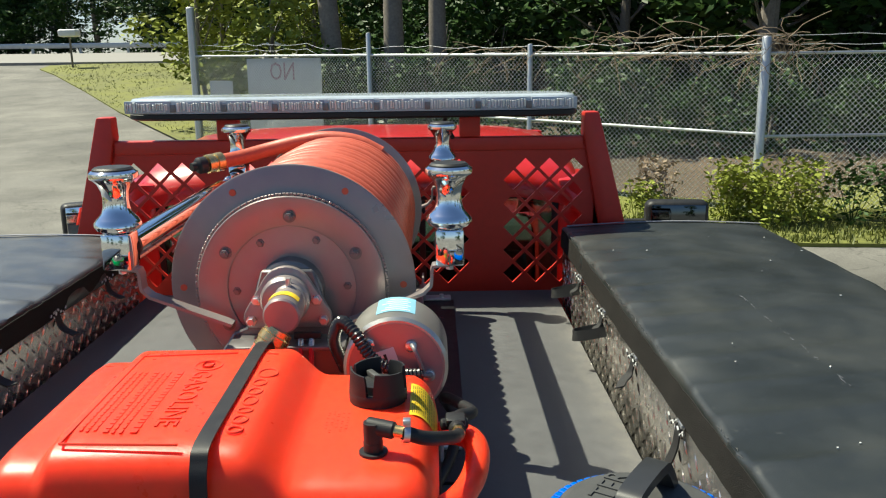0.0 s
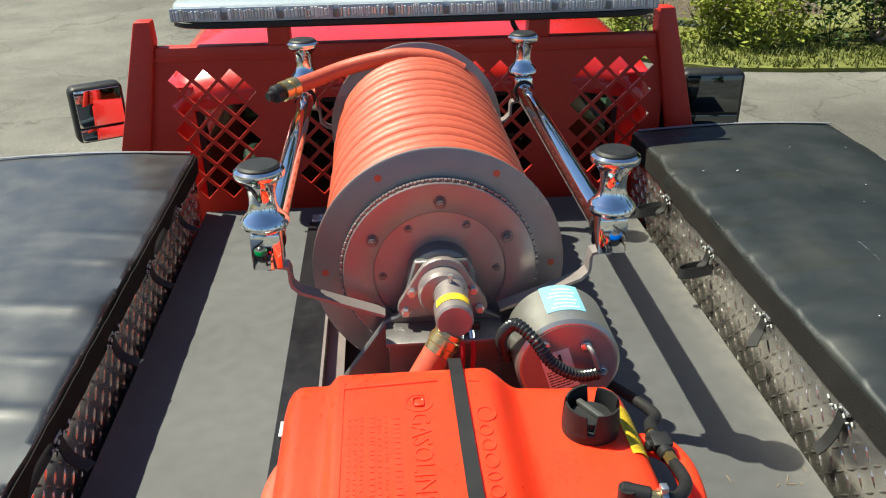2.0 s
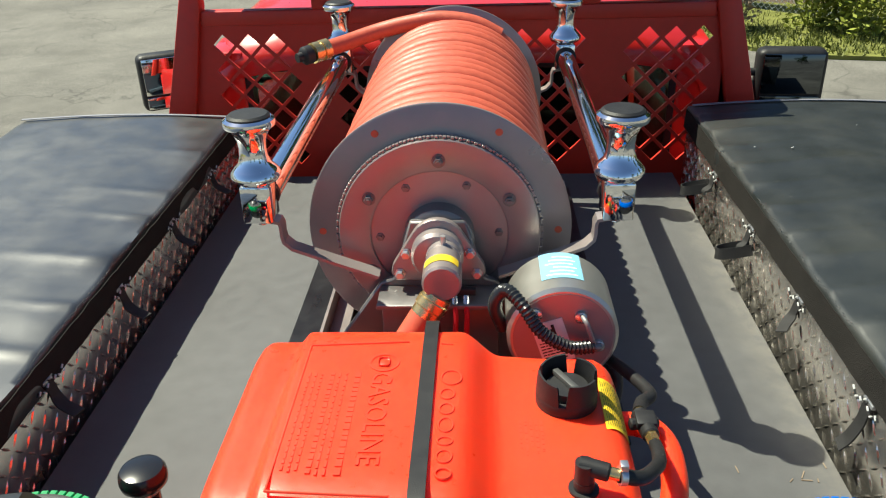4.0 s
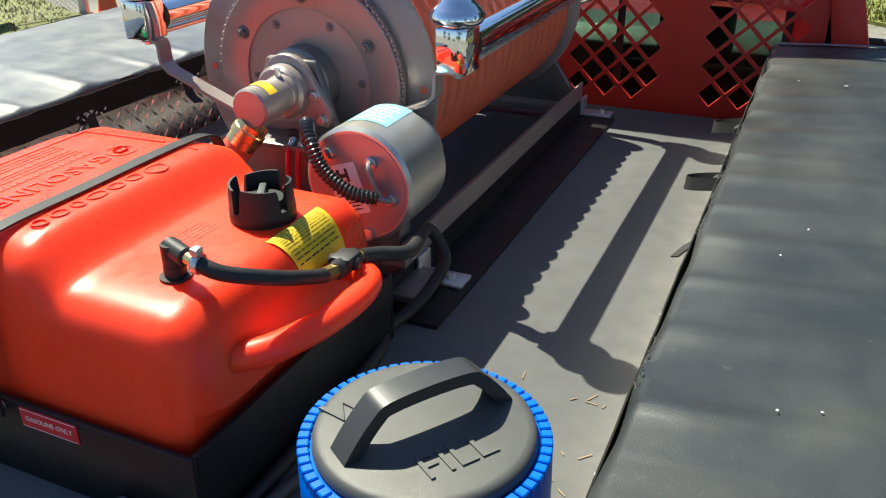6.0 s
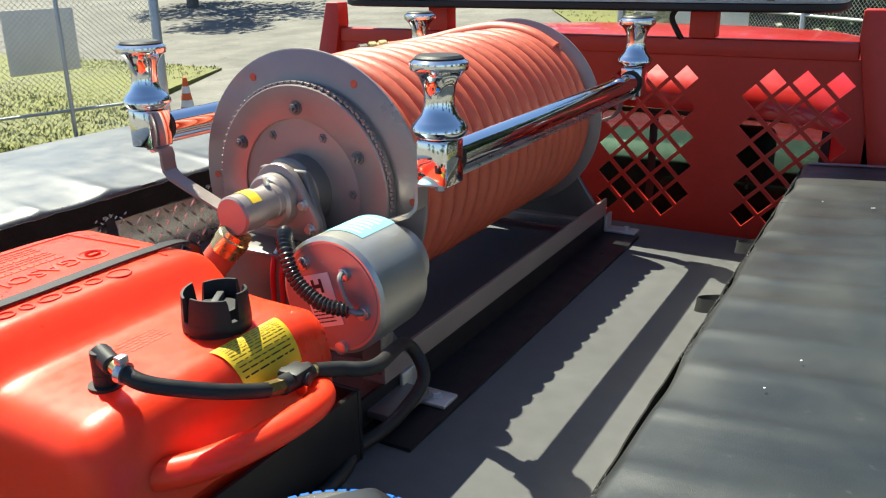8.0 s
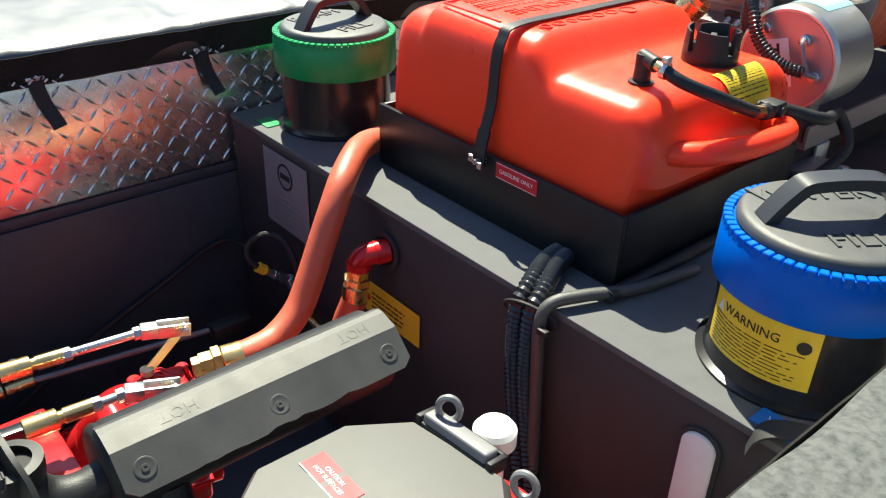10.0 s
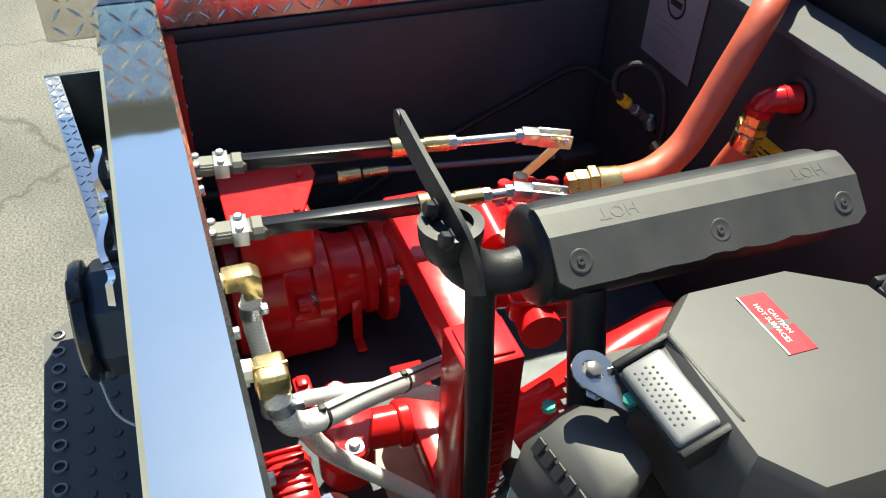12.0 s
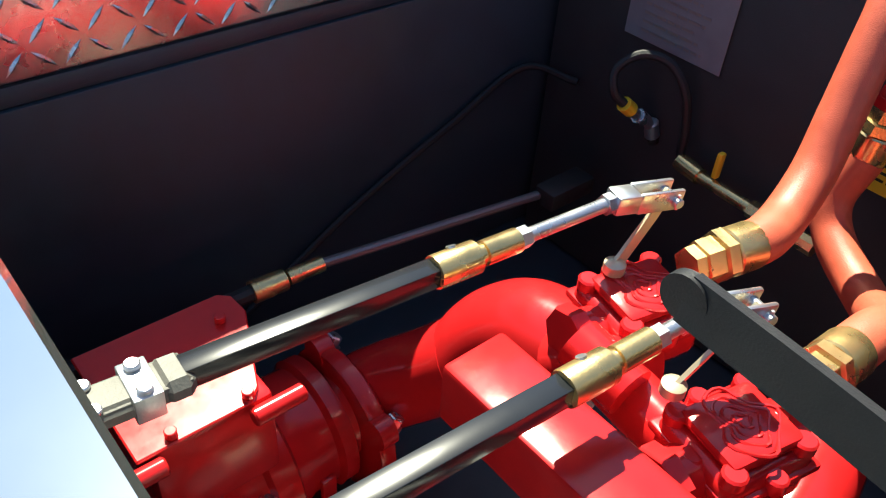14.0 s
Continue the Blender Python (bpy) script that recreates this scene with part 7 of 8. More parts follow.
pl2 = thing("panel_elbow", (0.17, -0.88, 1.46), "square brass elbow with a thick braided clear hose", "pipe fitting", "panel fittings")
bm = B(); box(bm, (0.158, -0.890, 1.490), (0.198, -0.857, 1.522), 0.006, 3); box(bm, (0.176, -0.891, 1.489), (0.180, -0.856, 1.523), 0.001); part("elbow", bm, "brass", pl2)
bm = B(); rod(bm, (0.163, -0.908, 1.506), (0.165, -0.890, 1.506), 0.012, 8); part("nipple", bm, "white", pl2); bm = B(); rod(bm, (0.150, -0.906, 1.482), (0.150, -0.894, 1.482), 0.011, 6); part("nipple", bm, "white", pl2)
h2 = spline([(0.186, -0.872, 1.492), (0.195, -0.870, 1.476), (0.194, -0.864, 1.452), (0.182, -0.852, 1.428), (0.163, -0.828, 1.404), (0.115, -0.766, 1.362), (0.058, -0.693, 1.306), (0.0, -0.62, 1.25), (-0.06, -0.55, 1.185), (-0.14, -0.46, 1.10)], 8)
bm = B(); sweep(bm, h2, 0.0135, 18); braid(part("hose", bm, "clear_hose", pl2), h2, 0.0135)
for k in (32, 47):
    bm = B(); rod(bm, h2[k], h2[k] + (h2[k + 1] - h2[k]).normalized() * 0.005, 0.0149, 18); c = h2[k] + Vector((0, 0.004, 0.016)); box(bm, c - Vector((0.004, 0.004, 0.004)), c + Vector((0.004, 0.004, 0.004)), 0.001); part("cable_tie", bm, "rubber", pl2)
bm = B(); rod(bm, h2[5], h2[10], 0.0152, 18); c = h2[8] + Vector((0.004, 0.017, 0.004)); box(bm, c - Vector((0.005, 0.006, 0.005)), c + Vector((0.005, 0.006, 0.005)), 0.002); part("hose_clamp", bm, "zinc", pl2)
h3 = spline([(0.176, -0.846, 1.42), (0.12, -0.835, 1.33), (0.066, -0.795, 1.20), (0.08, -0.70, 1.10), (0.117, -0.655, 1.079)], 8)
bm = B(); sweep(bm, h3, 0.012, 14); braid(part("branch_hose", bm, "clear_hose", pl2), h3, 0.012)
bm = B(); sweep(bm, [p + Vector((0.004, 0.004, 0.0150)) for p in h2[33:60]], 0.0014, 8); part("thin_cable", bm, "rubber", pl2)

# things on the tank's rear face
pc = thing("maker_plate", (-0.461, -0.001, 1.405), "grey maker's plate with a round emblem and fine print", "plate")
bm = B(); box(bm, (-0.546, -0.0025, 1.404), (-0.378, -0.0004, 1.574), 0.0006, 1); part("plate", bm, "maker_grey", pc)
bm = B(); lathe(bm, [(0.024, 0), (0.029, 0), (0.029, 0.0006), (0.024, 0.0006)], (-0.462, -0.0026, 1.53), (0, -1, 0), 32, False); box(bm, (-0.480, -0.0034, 1.524), (-0.444, -0.0026, 1.536)); part("emblem", bm, "rubber", pc)
part("print", bars(basis((-0.462, -0.0027, 1.452), (1, 0, 0), (0, 0, 1)), 0.11, 0.08, 6, random.Random(3), 0.0005, 0.3), "steel", pc)
ys_ = thing("caution_sign", (-0.11, -0.001, 1.355), "yellow caution sign on the tank wall", "sign")
bm = B(); box(bm, (-0.196, -0.0025, 1.357), (-0.024, -0.0004, 1.426), 0.0006, 1); part("plate", bm, "yellow", ys_)
bm = B(); lathe(bm, [(0.0, 0), (0.007, 0), (0, 0.001)], (-0.176, -0.0026, 1.39), (0, -1, 0), 12); part("rivet", bm, "label_red", ys_)
part("print", bars(basis((-0.105, -0.0027, 1.39), (1, 0, 0), (0, 0, 1)), 0.12, 0.04, 4, random.Random(7), 0.0005, 0.35), "ink", ys_)
lg_ = thing("level_gauge", (0.532, -0.006, 1.2), "translucent white water level strip on the tank wall", "level gauge")
bm = B(); prism(bm, [(x, z) for x, z in [(0.508, 1.20), (0.508, 1.535)] + [(0.532 + 0.024 * math.cos(radians(a)), 1.535 + 0.02 * math.sin(radians(a))) for a in range(165, -1, -15)] + [(0.556, 1.20)]], 1, -0.010, -0.0035, 0.002)
part("strip", bm, "white", lg_)
bm = B(); prism(bm, [(x, z) for x, z in [(0.503, 1.20), (0.503, 1.535)] + [(0.532 + 0.029 * math.cos(radians(a)), 1.535 + 0.025 * math.sin(radians(a))) for a in range(165, -1, -15)] + [(0.561, 1.20)]], 1, -0.0034, -0.0005)
part("backing", bm, "poly", lg_)
for k, (o, r, matl, nm, lb_) in enumerate(((0.0, 0.0120, "loom", "cable_loom", "black corrugated cable loom over the tank edge"), (0.026, 0.0120, "loom", "cable_loom", "black corrugated cable loom over the tank edge"))):
    pts = spline([(0.176 + o * 0.6, 0.13, 1.614), (0.19 + o * 0.8, 0.07, 1.618), (0.215 + o, 0.012, 1.614), (0.222 + o, -0.016, 1.592), (0.222 + o, -0.02, 1.54), (0.226 + o, -0.02, 1.46), (0.240 + o, -0.022, 1.38), (0.275 + o, -0.04, 1.28), (0.30 + o, -0.08, 1.15)], 22)
    bm = B(); sweep(bm, even(pts, 0.0042), r, 14, 0.0028); single(nm, bm, matl, lb_, "cable loom", "cable looms")
bm = B(); sweep(bm, spline([(0.34, 0.24, 1.611), (0.32, 0.12, 1.612), (0.29, 0.04, 1.616), (0.272, -0.005, 1.612), (0.268, -0.022, 1.585), (0.270, -0.022, 1.52), (0.278, -0.022, 1.40), (0.30, -0.04, 1.28), (0.33, -0.08, 1.15)], 8), 0.0095, 12); single("grey_cable", bm, "grey_lid", "grey battery cable over the tank edge", "cable", base=(0.29, 0, 1.15))
bm = B(); sweep(bm, [Vector((0.245 + 0.042 * math.cos(t), -0.018 + 0.012 * math.cos(t + 0.6), 1.584 + 0.020 * math.sin(t))) for t in [2 * math.pi * k / 30 for k in range(31)]], 0.003, 6); box(bm, (0.275, -0.036, 1.575), (0.292, -0.026, 1.585), 0.002); single("cable_tie", bm, "rubber", "black cable tie round the looms", "cable tie", base=(0.245, -0.018, 1.56))
# hose tails low on the far wall
tl = thing("drain_line", (-0.5, -0.08, 1.2), "thin black line with yellow sleeve and brass fittings", "hose")
bm = B(); sweep(bm, spline([(-0.463, -0.082, 1.347), (-0.475, -0.094, 1.364), (-0.486, -0.085, 1.392), (-0.470, -0.055, 1.412), (-0.436, -0.035, 1.408), (-0.405, -0.028, 1.375), (-0.390, -0.026, 1.32), (-0.385, -0.03, 1.28)], 7), 0.007, 10); part("line", bm, "rubber", tl)
bm = B(); rod(bm, (-0.463, -0.082, 1.347), (-0.460, -0.067, 1.334), 0.0115, 14); part("yellow_sleeve", bm, "yellow", tl)
bm = B(); rod(bm, (-0.460, -0.067, 1.334), (-0.457, -0.050, 1.320), 0.008, 12); rod(bm, (-0.457, -0.050, 1.320), (-0.455, -0.030, 1.304), 0.0115, 8); rod(bm, (-0.455, -0.030, 1.304), (-0.455, -0.014, 1.291), 0.0085, 12); rod(bm, (-0.455, -0.016, 1.300), (-0.453, -0.006, 1.272), 0.0115, 12, None, 0.002); part("fitting", bm, "zinc", tl)
bm = B(); rod(bm, (-0.453, -0.006, 1.272), (-0.452, -0.002, 1.262), 0.0095, 10); part("tail", bm, "rubber", tl)
bm = B(); rod(bm, (-0.375, -0.045, 1.285), (-0.335, -0.05, 1.283), 0.013, 12); rod(bm, (-0.335, -0.05, 1.283), (-0.15, -0.06, 1.283), 0.009, 12); rod(bm, (-0.25, -0.055, 1.283), (-0.215, -0.057, 1.283), 0.0125, 6); rod(bm, (-0.19, -0.058, 1.283), (-0.15, -0.06, 1.283), 0.0125, 8); part("brass_pipe", bm, "brass", tl)
bm = B(); box(bm, (-0.317, -0.058, 1.295), (-0.308, -0.046, 1.335), 0.003); part("yellow_handle", bm, "yellow", tl)
bm = B(); sweep(bm, spline([(-0.69, -0.62, 1.02), (-0.69, -0.40, 1.15), (-0.69, -0.20, 1.24), (-0.685, -0.06, 1.30), (-0.60, -0.02, 1.30)], 6), 0.006, 8); single("wall_cable", bm, "rubber", "thin black cable along the compartment wall", "cable", base=(-0.69, -0.3, 1.02))

# ---- outside the panel: suction cap, deck edge and step ----
cap2 = thing("suction_cap", (-0.42, -1.08, 1.0), "glossy black suction inlet with cap and retaining chain", "hose cap")
bm = B(); lathe(bm, [(0.084, 0.0), (0.084, 0.012), (0.104, 0.016), (0.104, 0.086), (0.098, 0.094), (0.092, 0.100)], (-0.42, -1.0015, 1.10), (0, -1, 0), 8); part("octagonal_body", bm, "poly_dark", cap2)
bm = B(); lathe(bm, [(0.07, 0.098), (0.094, 0.100), (0.106, 0.104), (0.108, 0.114), (0.104, 0.124), (0.094, 0.129), (0.0, 0.131)], (-0.42, -1.0015, 1.10), (0, -1, 0), 48); part("flange", bm, "gloss_black", cap2)
for a in (70, 250):
    bm = B(); box(bm, (-0.02, -0.012, -0.012), (0.02, 0.012, 0.012), 0.005, 2, m=pose(-0.42 + 0.105 * math.cos(radians(a)), -1.116, 1.10 + 0.105 * math.sin(radians(a)), 0, -a + 90, 0)); part("lug", bm, "gloss_black", cap2)
bm = B()
pts = spline([(-0.345, -1.115, 1.02), (-0.30, -1.10, 0.985), (-0.25, -1.06, 0.99), (-0.20, -1.01, 1.03)], 14)
for k, p in enumerate(pts):
    bmesh.ops.create_icosphere(bm, subdivisions=1, radius=0.003, matrix=Matrix.Translation(p))
part("chain", bm, "zinc", cap2)
gh = thing("grab_handle", (-0.58, -1.05, 1.17), "wavy chrome grab handles on the pump panel", "handle")
for x0, x1 in ((-0.80, -0.595), (-0.575, -0.36)):
    bm = B()
    n = 26
    pts = [Vector((x0 + (x1 - x0) * k / n, -1.062 + 0.006 * math.sin(3 * math.pi * k / n), 1.19 + 0.012 * math.sin(2 * math.pi * k / n))) for k in range(n + 1)]
    ribbon(bm, pts, (0, 0, 1), 0.05, 0.012)
    bmesh.ops.bevel(bm, geom=[e for e in bm.edges if len(e.link_faces) == 2 and e.calc_face_angle(0) > 1.0], offset=0.004, segments=2, affect="EDGES")
    lever = part("lever", bm, "chrome", gh)
    bm = B(); rod(bm, ((x0 + x1) / 2, -1.0015, 1.19), ((x0 + x1) / 2, -1.058, 1.19), 0.012, 12); part("stem", bm, "rubber", lever)
st = thing("rear_step", (-0.6, -1.15, 0.4), "black perforated rear step with a diamond-plate deck edge", "step")
bm = B(); prism(bm, [(-1.22, -1.28), (-1.16, -1.36), (-0.2, -1.36), (-0.2, -1.022), (-1.22, -1.022)], 2, 0.414, 0.42); part("tread_plate", bm, "step_grey", st)
for k in range(13):
    bm = B(); lathe(bm, [(0.011, 0), (0.020, 0), (0.0175, 0.006), (0.013, 0.007), (0.011, 0.004), (0.011, 0)], (-1.155 + k * 0.067, -1.322, 0.4202), (0, 0, 1), 20, False); part("grip_eyelet", bm, "dark_steel", st)
    bm = B(); lathe(bm, [(0.0, 0), (0.0112, 0), (0.0112, 0.0005), (0, 0.0005)], (-1.155 + k * 0.067, -1.322, 0.4203), (0, 0, 1), 16); part("eyelet_hole", bm, "rubber", st)
for k in range(11):
    for q in range(3):
        bm = B(); lathe(bm, [(0.016, 0), (0.012, 0.004), (0.006, 0.0045), (0, 0.002)], (-1.12 + k * 0.067 + 0.033 * (q % 2), -1.255 + q * 0.067, 0.4201), (0, 0, 1), 14); part("grip_bump", bm, "step_grey", st)
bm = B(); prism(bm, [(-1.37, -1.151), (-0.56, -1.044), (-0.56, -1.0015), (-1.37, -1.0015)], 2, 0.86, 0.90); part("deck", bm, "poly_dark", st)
bm = B(); box(bm, (-1.385, -1.19, 0.86), (-1.3705, -1.0015, 1.10), 0.003); part("end_plate", bm, "poly_dark", st)
bm = B(); prism(bm, [(-1.37, -1.190), (-0.56, -1.083), (-0.56, -1.045), (-1.37, -1.152)], 2, 0.88, 1.10, 0.003); es = part("edge_strip", bm, "plate", st)
bm = B()
for k in range(26):
    for q in range(2):
        f = (k + 0.5) / 26
        c = Vector((-1.37 + 0.81 * f, -1.180 + 0.018 * q + 0.107 * f, 1.1002))
        a = radians(50 if (k + q) % 2 else -40)
        box(bm, (-0.008, -0.0022, 0), (0.008, 0.0022, 0.0016), 0.0008, 1, m=Matrix.Translation(c) @ Euler((0, 0, a)).to_matrix().to_4x4())
part("tread_pattern", bm, "plate", es, kind="stuff")
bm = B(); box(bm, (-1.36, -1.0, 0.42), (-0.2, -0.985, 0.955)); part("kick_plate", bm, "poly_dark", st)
# ---- surroundings: verge, fences, trees ----
def strip(name, pts, z, material, label, category, hgt=0.05):
    """A raised patch of verge along an outline, with the ground's rise."""
    bm = B()
    a = [bm.verts.new((x, y, hill(y) + hgt)) for x, y in pts]
    b = [bm.verts.new((x, y, hill(y) - 0.1)) for x, y in pts]
    bm.faces.new(a)
    for i in range(len(pts)):
        bm.faces.new((a[i], b[i], b[(i + 1) % len(pts)], a[(i + 1) % len(pts)]))
    bmesh.ops.triangulate(bm, faces=[f for f in bm.faces if len(f.verts) > 4])
    return part(name, bm, material, None, label, category=category, kind="structure", smooth=False)


def inside(p, poly):
    x, y = p
    c = False
    for (x1, y1), (x2, y2) in zip(poly, poly[1:] + poly[:1]):
        if (y1 > y) != (y2 > y) and x < (x2 - x1) * (y - y1) / (y2 - y1) + x1:
            c = not c
    return c


VERGE_R = [(2.4, 11.0), (3.0, 10.6), (3.4, 9.75), (4.1, 9.25), (5.0, 9.06), (6.5, 8.92), (10, 8.8), (16, 8.6), (30, 8.5), (30, 11.4), (4.9, 11.2), (-4.5, 18.6), (-4.5, 17.6), (-2.0, 15.5), (0.5, 12.5)]
WOOD = [(30, 11.4), (4.9, 11.2), (-4.5, 18.6), (-4.5, 44), (60, 44), (60, 11.4)]
VERGE_L = [(-13.2, 32), (-9.7, 26), (-6.6, 21.4), (-5.4, 19.0), (-4.6, 18.4), (-4.5, 43.5), (-16, 43), (-19, 42), (-18.8, 40.5), (-17, 38)]
YARD_L = [(-8.1, 1.5), (-8.5, 4.0), (-8.6, 8.2), (-10.5, 9.0), (-13, 14), (-30, 14), (-30, -6), (-7.6, -6)]
strip("grass_verge", VERGE_R, 0, "grass", "rough grass and weeds along the fence", "grass")
strip("wood_floor", WOOD, 0, "litter", "brown leaf litter on the wood floor behind the fence", "ground", 0.06)
strip("grass_corner", VERGE_L, 0, "mown", "sunlit mown grass corner by the drive", "grass")
strip("grass_strip", YARD_L, 0, "mown", "mown grass strip along the gate", "grass")
MULCH = [(-10.2, 0.5), (-10.4, 5.5), (-12.5, 6.2), (-17, 8), (-29, 8), (-29, -5), (-10, -5)]
strip("mulch_bed", MULCH, 0, "mulch", "bare ground strewn with wood chips and straw", "mulch", 0.075)
rnd = random.Random(11)
bm = B()
for poly, n, hgt in ((VERGE_R, 6500, 0.085), (VERGE_L, 2600, 0.08), (YARD_L, 5200, 0.06)):
    bx = [p[0] for p in poly]; by = [p[1] for p in poly]
    k = 0
    while k < n:
        lim = 14.5 if poly is VERGE_R else 44
        x, y = rnd.uniform(max(min(bx), -18), min(max(bx), 12)), rnd.uniform(max(min(by), -2), min(max(by), lim))
        if not inside((x, y), poly) or (poly is YARD_L and inside((x, y), MULCH)):
            k += 0.2
            continue
        k += 1
        z = hill(y) + 0.045
        for q in range(3):
            a, h = rnd.uniform(0, 6.28), hgt * rnd.uniform(0.5, 1.3)
            dx, dy = math.cos(a) * 0.012, math.sin(a) * 0.012
            ox, oy = x + rnd.uniform(-.05, .05), y + rnd.uniform(-.05, .05)
            bm.faces.new([bm.verts.new(p) for p in ((ox - dx, oy - dy, z), (ox + dx, oy + dy, z), (ox + rnd.uniform(-.06, .06), oy + rnd.uniform(-.06, .06), z + h))])
part("grass", bm, "blade", None, "tufts of sunlit grass", category="grass", kind="stuff", smooth=False)
bm = B()
for k in range(2600):
    x, y = rnd.uniform(-17, -10.3), rnd.uniform(-1, 7.5)
    if inside((x, y), MULCH):
        L = rnd.uniform(0.02, 0.07)
        box(bm, (-L, -0.012, 0), (L, 0.012, 0.012), m=pose(x, y, hill(y) + 0.076, rnd.uniform(-15, 15), rnd.uniform(-15, 15), rnd.uniform(0, 360)))
part("wood_chips", bm, "chip", None, "scattered pale wood chips", category="wood chips", kind="stuff", smooth=False)


def fence(name, a, b, h, posts, rails, label, group, wire=0.075, r=0.0032, tops=None):
    """Chain link between two points: posts, rails, and a net of crossing wires."""
    a, b = Vector((*a, 0)), Vector((*b, 0))
    f = thing(name, (a + b) / 2 + Vector((0, 0, hill((a.y + b.y) / 2))), label, "fence", group)
    d = b - a
    L = d.length
    d.normalize()
    def at(s, z):
        p = a + d * s
        k = 1.0 if tops is None else (tops[0] + (tops[1] - tops[0]) * s / L - hill(p.y)) / h
        return Vector((p.x, p.y, hill(p.y) + z * k))
    for s, pr, ph in posts:
        bm = B(); lathe(bm, [(pr, 0), (pr, ph - 0.02), (pr * 0.8, ph), (0, ph + 0.01)], at(s, 0), (0, 0, 1), 12)
        part("post", bm, "galv", f)
    for z in rails:
        bm = B(); rod(bm, at(0, z), at(L, z), 0.022, 10); part("rail", bm, "galv", f)
    bm = B()
    n = d.cross(Vector((0, 0, 1)))
    k = -h
    while k < L:
        for sg in (1, -1):
            s0, z0, s1, z1 = (k, 0.03, k + h, h) if sg > 0 else (k, h, k + h, 0.03)
            lo, hi = max(0, s0), min(L, s1)
            if hi > lo:
                za = z0 + (z1 - z0) * (lo - s0) / (s1 - s0)
                zb = z0 + (z1 - z0) * (hi - s0) / (s1 - s0)
                p, q = at(lo, za), at(hi, zb)
                for o in (Vector((0, 0, r)), n * r):
                    vs = [bm.verts.new(v) for v in (p + o, q + o, q - o, p - o)]
                    bm.faces.new(vs)
        k += wire
    part("chain_link", bm, "wire", f, kind="stuff", smooth=False)
    return f, at


FA, FB, FC = (-5.55, 20.0), (4.97, 11.1), (14.0, 11.3)
ln = math.hypot(FB[0] - FA[0], FB[1] - FA[1])
fence("chain_link_fence", FA, FB, 2.40, [(0.0, 0.10, 3.27), (ln * 0.434, 0.05, 2.72), (ln * 0.7125, 0.045, 2.52), (ln, 0.068, 2.60)], (2.40, 1.25), "galvanised chain-link fence with rails and leaning posts", "yard fences", 0.085, 0.0045, (2.50, 2.39))
fence("chain_link_fence", FB, FC, 2.40, [(5.0, 0.045, 2.6), (9.05, 0.06, 2.7)], (2.40, 1.22), "galvanised chain-link fence overgrown with dry vines", "yard fences", 0.085, 0.0045, (2.39, 2.40))
bm = B()
rnd = random.Random(3)
for z in (0.12, 0.24):
    pts = []
    for i in range(61):
        t = i / 40
        p = Vector((FA[0] + (FB[0] - FA[0]) * t, FA[1] + (FB[1] - FA[1]) * t, 2.50 - 0.11 * t)) if t <= 1 else Vector((FB[0] + (t - 1) * 18, FB[1] + (t - 1) * 0.4, 2.39))
        pts.append(p + Vector((0, 0.05, z + rnd.uniform(-.03, .03) - (0.1 if 0.3 < t < 0.9 else 0))))
    sweep(bm, pts, 0.004, 5)
single("barbed_wire", bm, "wire", "sagging barbed wire along the fence top", "wire")
bm = B()
for k in range(150):
    t = min(1.5, abs(rnd.gauss(0, 0.55)) if k % 2 else rnd.uniform(0, 1.1))
    left = rnd.random() < 0.75
    x = 4.97 + (-4.0 * t if left else 0.7 * t); y = 11.1 + (3.38 * t if left else 0)
    z = 2.42 + rnd.uniform(-.12, .30) * (1.2 - t * 0.7)
    p = [Vector((x, y, z))]
    v = Vector((rnd.uniform(-1, 0.7), rnd.uniform(-.3, .3), rnd.uniform(-.25, .3)))
    for q in range(7):
        v += Vector((rnd.uniform(-.4, .4), rnd.uniform(-.3, .3), rnd.uniform(-.35, .22)))
        p.append(p[-1] + v.normalized() * 0.10)
    sweep(bm, p, 0.005, 4)
single("dry_vine", bm, "twig", "tangle of dry vines on the fence top", "vine", kind="stuff", smooth=False)

# gate by the drive, with its panels
GA, GB = (-9.5, -2.0), (-9.55, 5.6)
fence("gate_fence", GA, GB, 1.95, [(1.2, 0.035, 2.1), (5.2, 0.035, 2.1), (7.45, 0.05, 2.2)], (0.42, 1.95), "galvanised gate leaf of chain link", "gate leaves", 0.075, 0.0035)
fence("gate_fence", (-9.5, 5.85), (-8.75, 8.4), 1.95, [(0.0, 0.06, 2.4), (1.3, 0.03, 2.0), (2.66, 0.07, 2.4)], (0.42, 1.95), "galvanised gate leaf of chain link", "gate leaves", 0.075, 0.0035)
for y0, y1, z0, z1 in ((1.2, 2.9, 0.75, 1.5), (3.1, 4.4, 0.6, 1.75), (6.6, 7.7, 0.95, 1.8)):
    bm = B(); box(bm, (-9.62, y0, z0), (-9.6, y1, z1), 0.004)
    single("gate_sign", bm, "sign", "pale grey blank back of a sign wired to the gate", "sign", "gate signs")

# the white board on the fence
d = Vector((FB[0] - FA[0], FB[1] - FA[1], 0)).normalized()
o = Vector((FA[0], FA[1], 0)) + d * (ln * 0.2405)
wide = ln * 0.0905
sg = thing("sign_board", o + Vector((0.02, 0.05, 0.75)), "white sign board seen from behind, letters showing through", "sign")
bm = B(); box(bm, (-wide, 0, 0), (wide, 1.72, 0.02), 0.004, m=basis(o + Vector((0, 0.06, 0.70)), d, (0, 0, 1)))
part("board", bm, "sign", sg)
bm = lettering("NO", basis(o + Vector((0, 0.06, 2.12)) + d.cross(Vector((0, 0, 1))) * 0.026, -d, (0, 0, 1)), 0.55, 0.002)
part("lettering", bm, "sign_ink", sg)
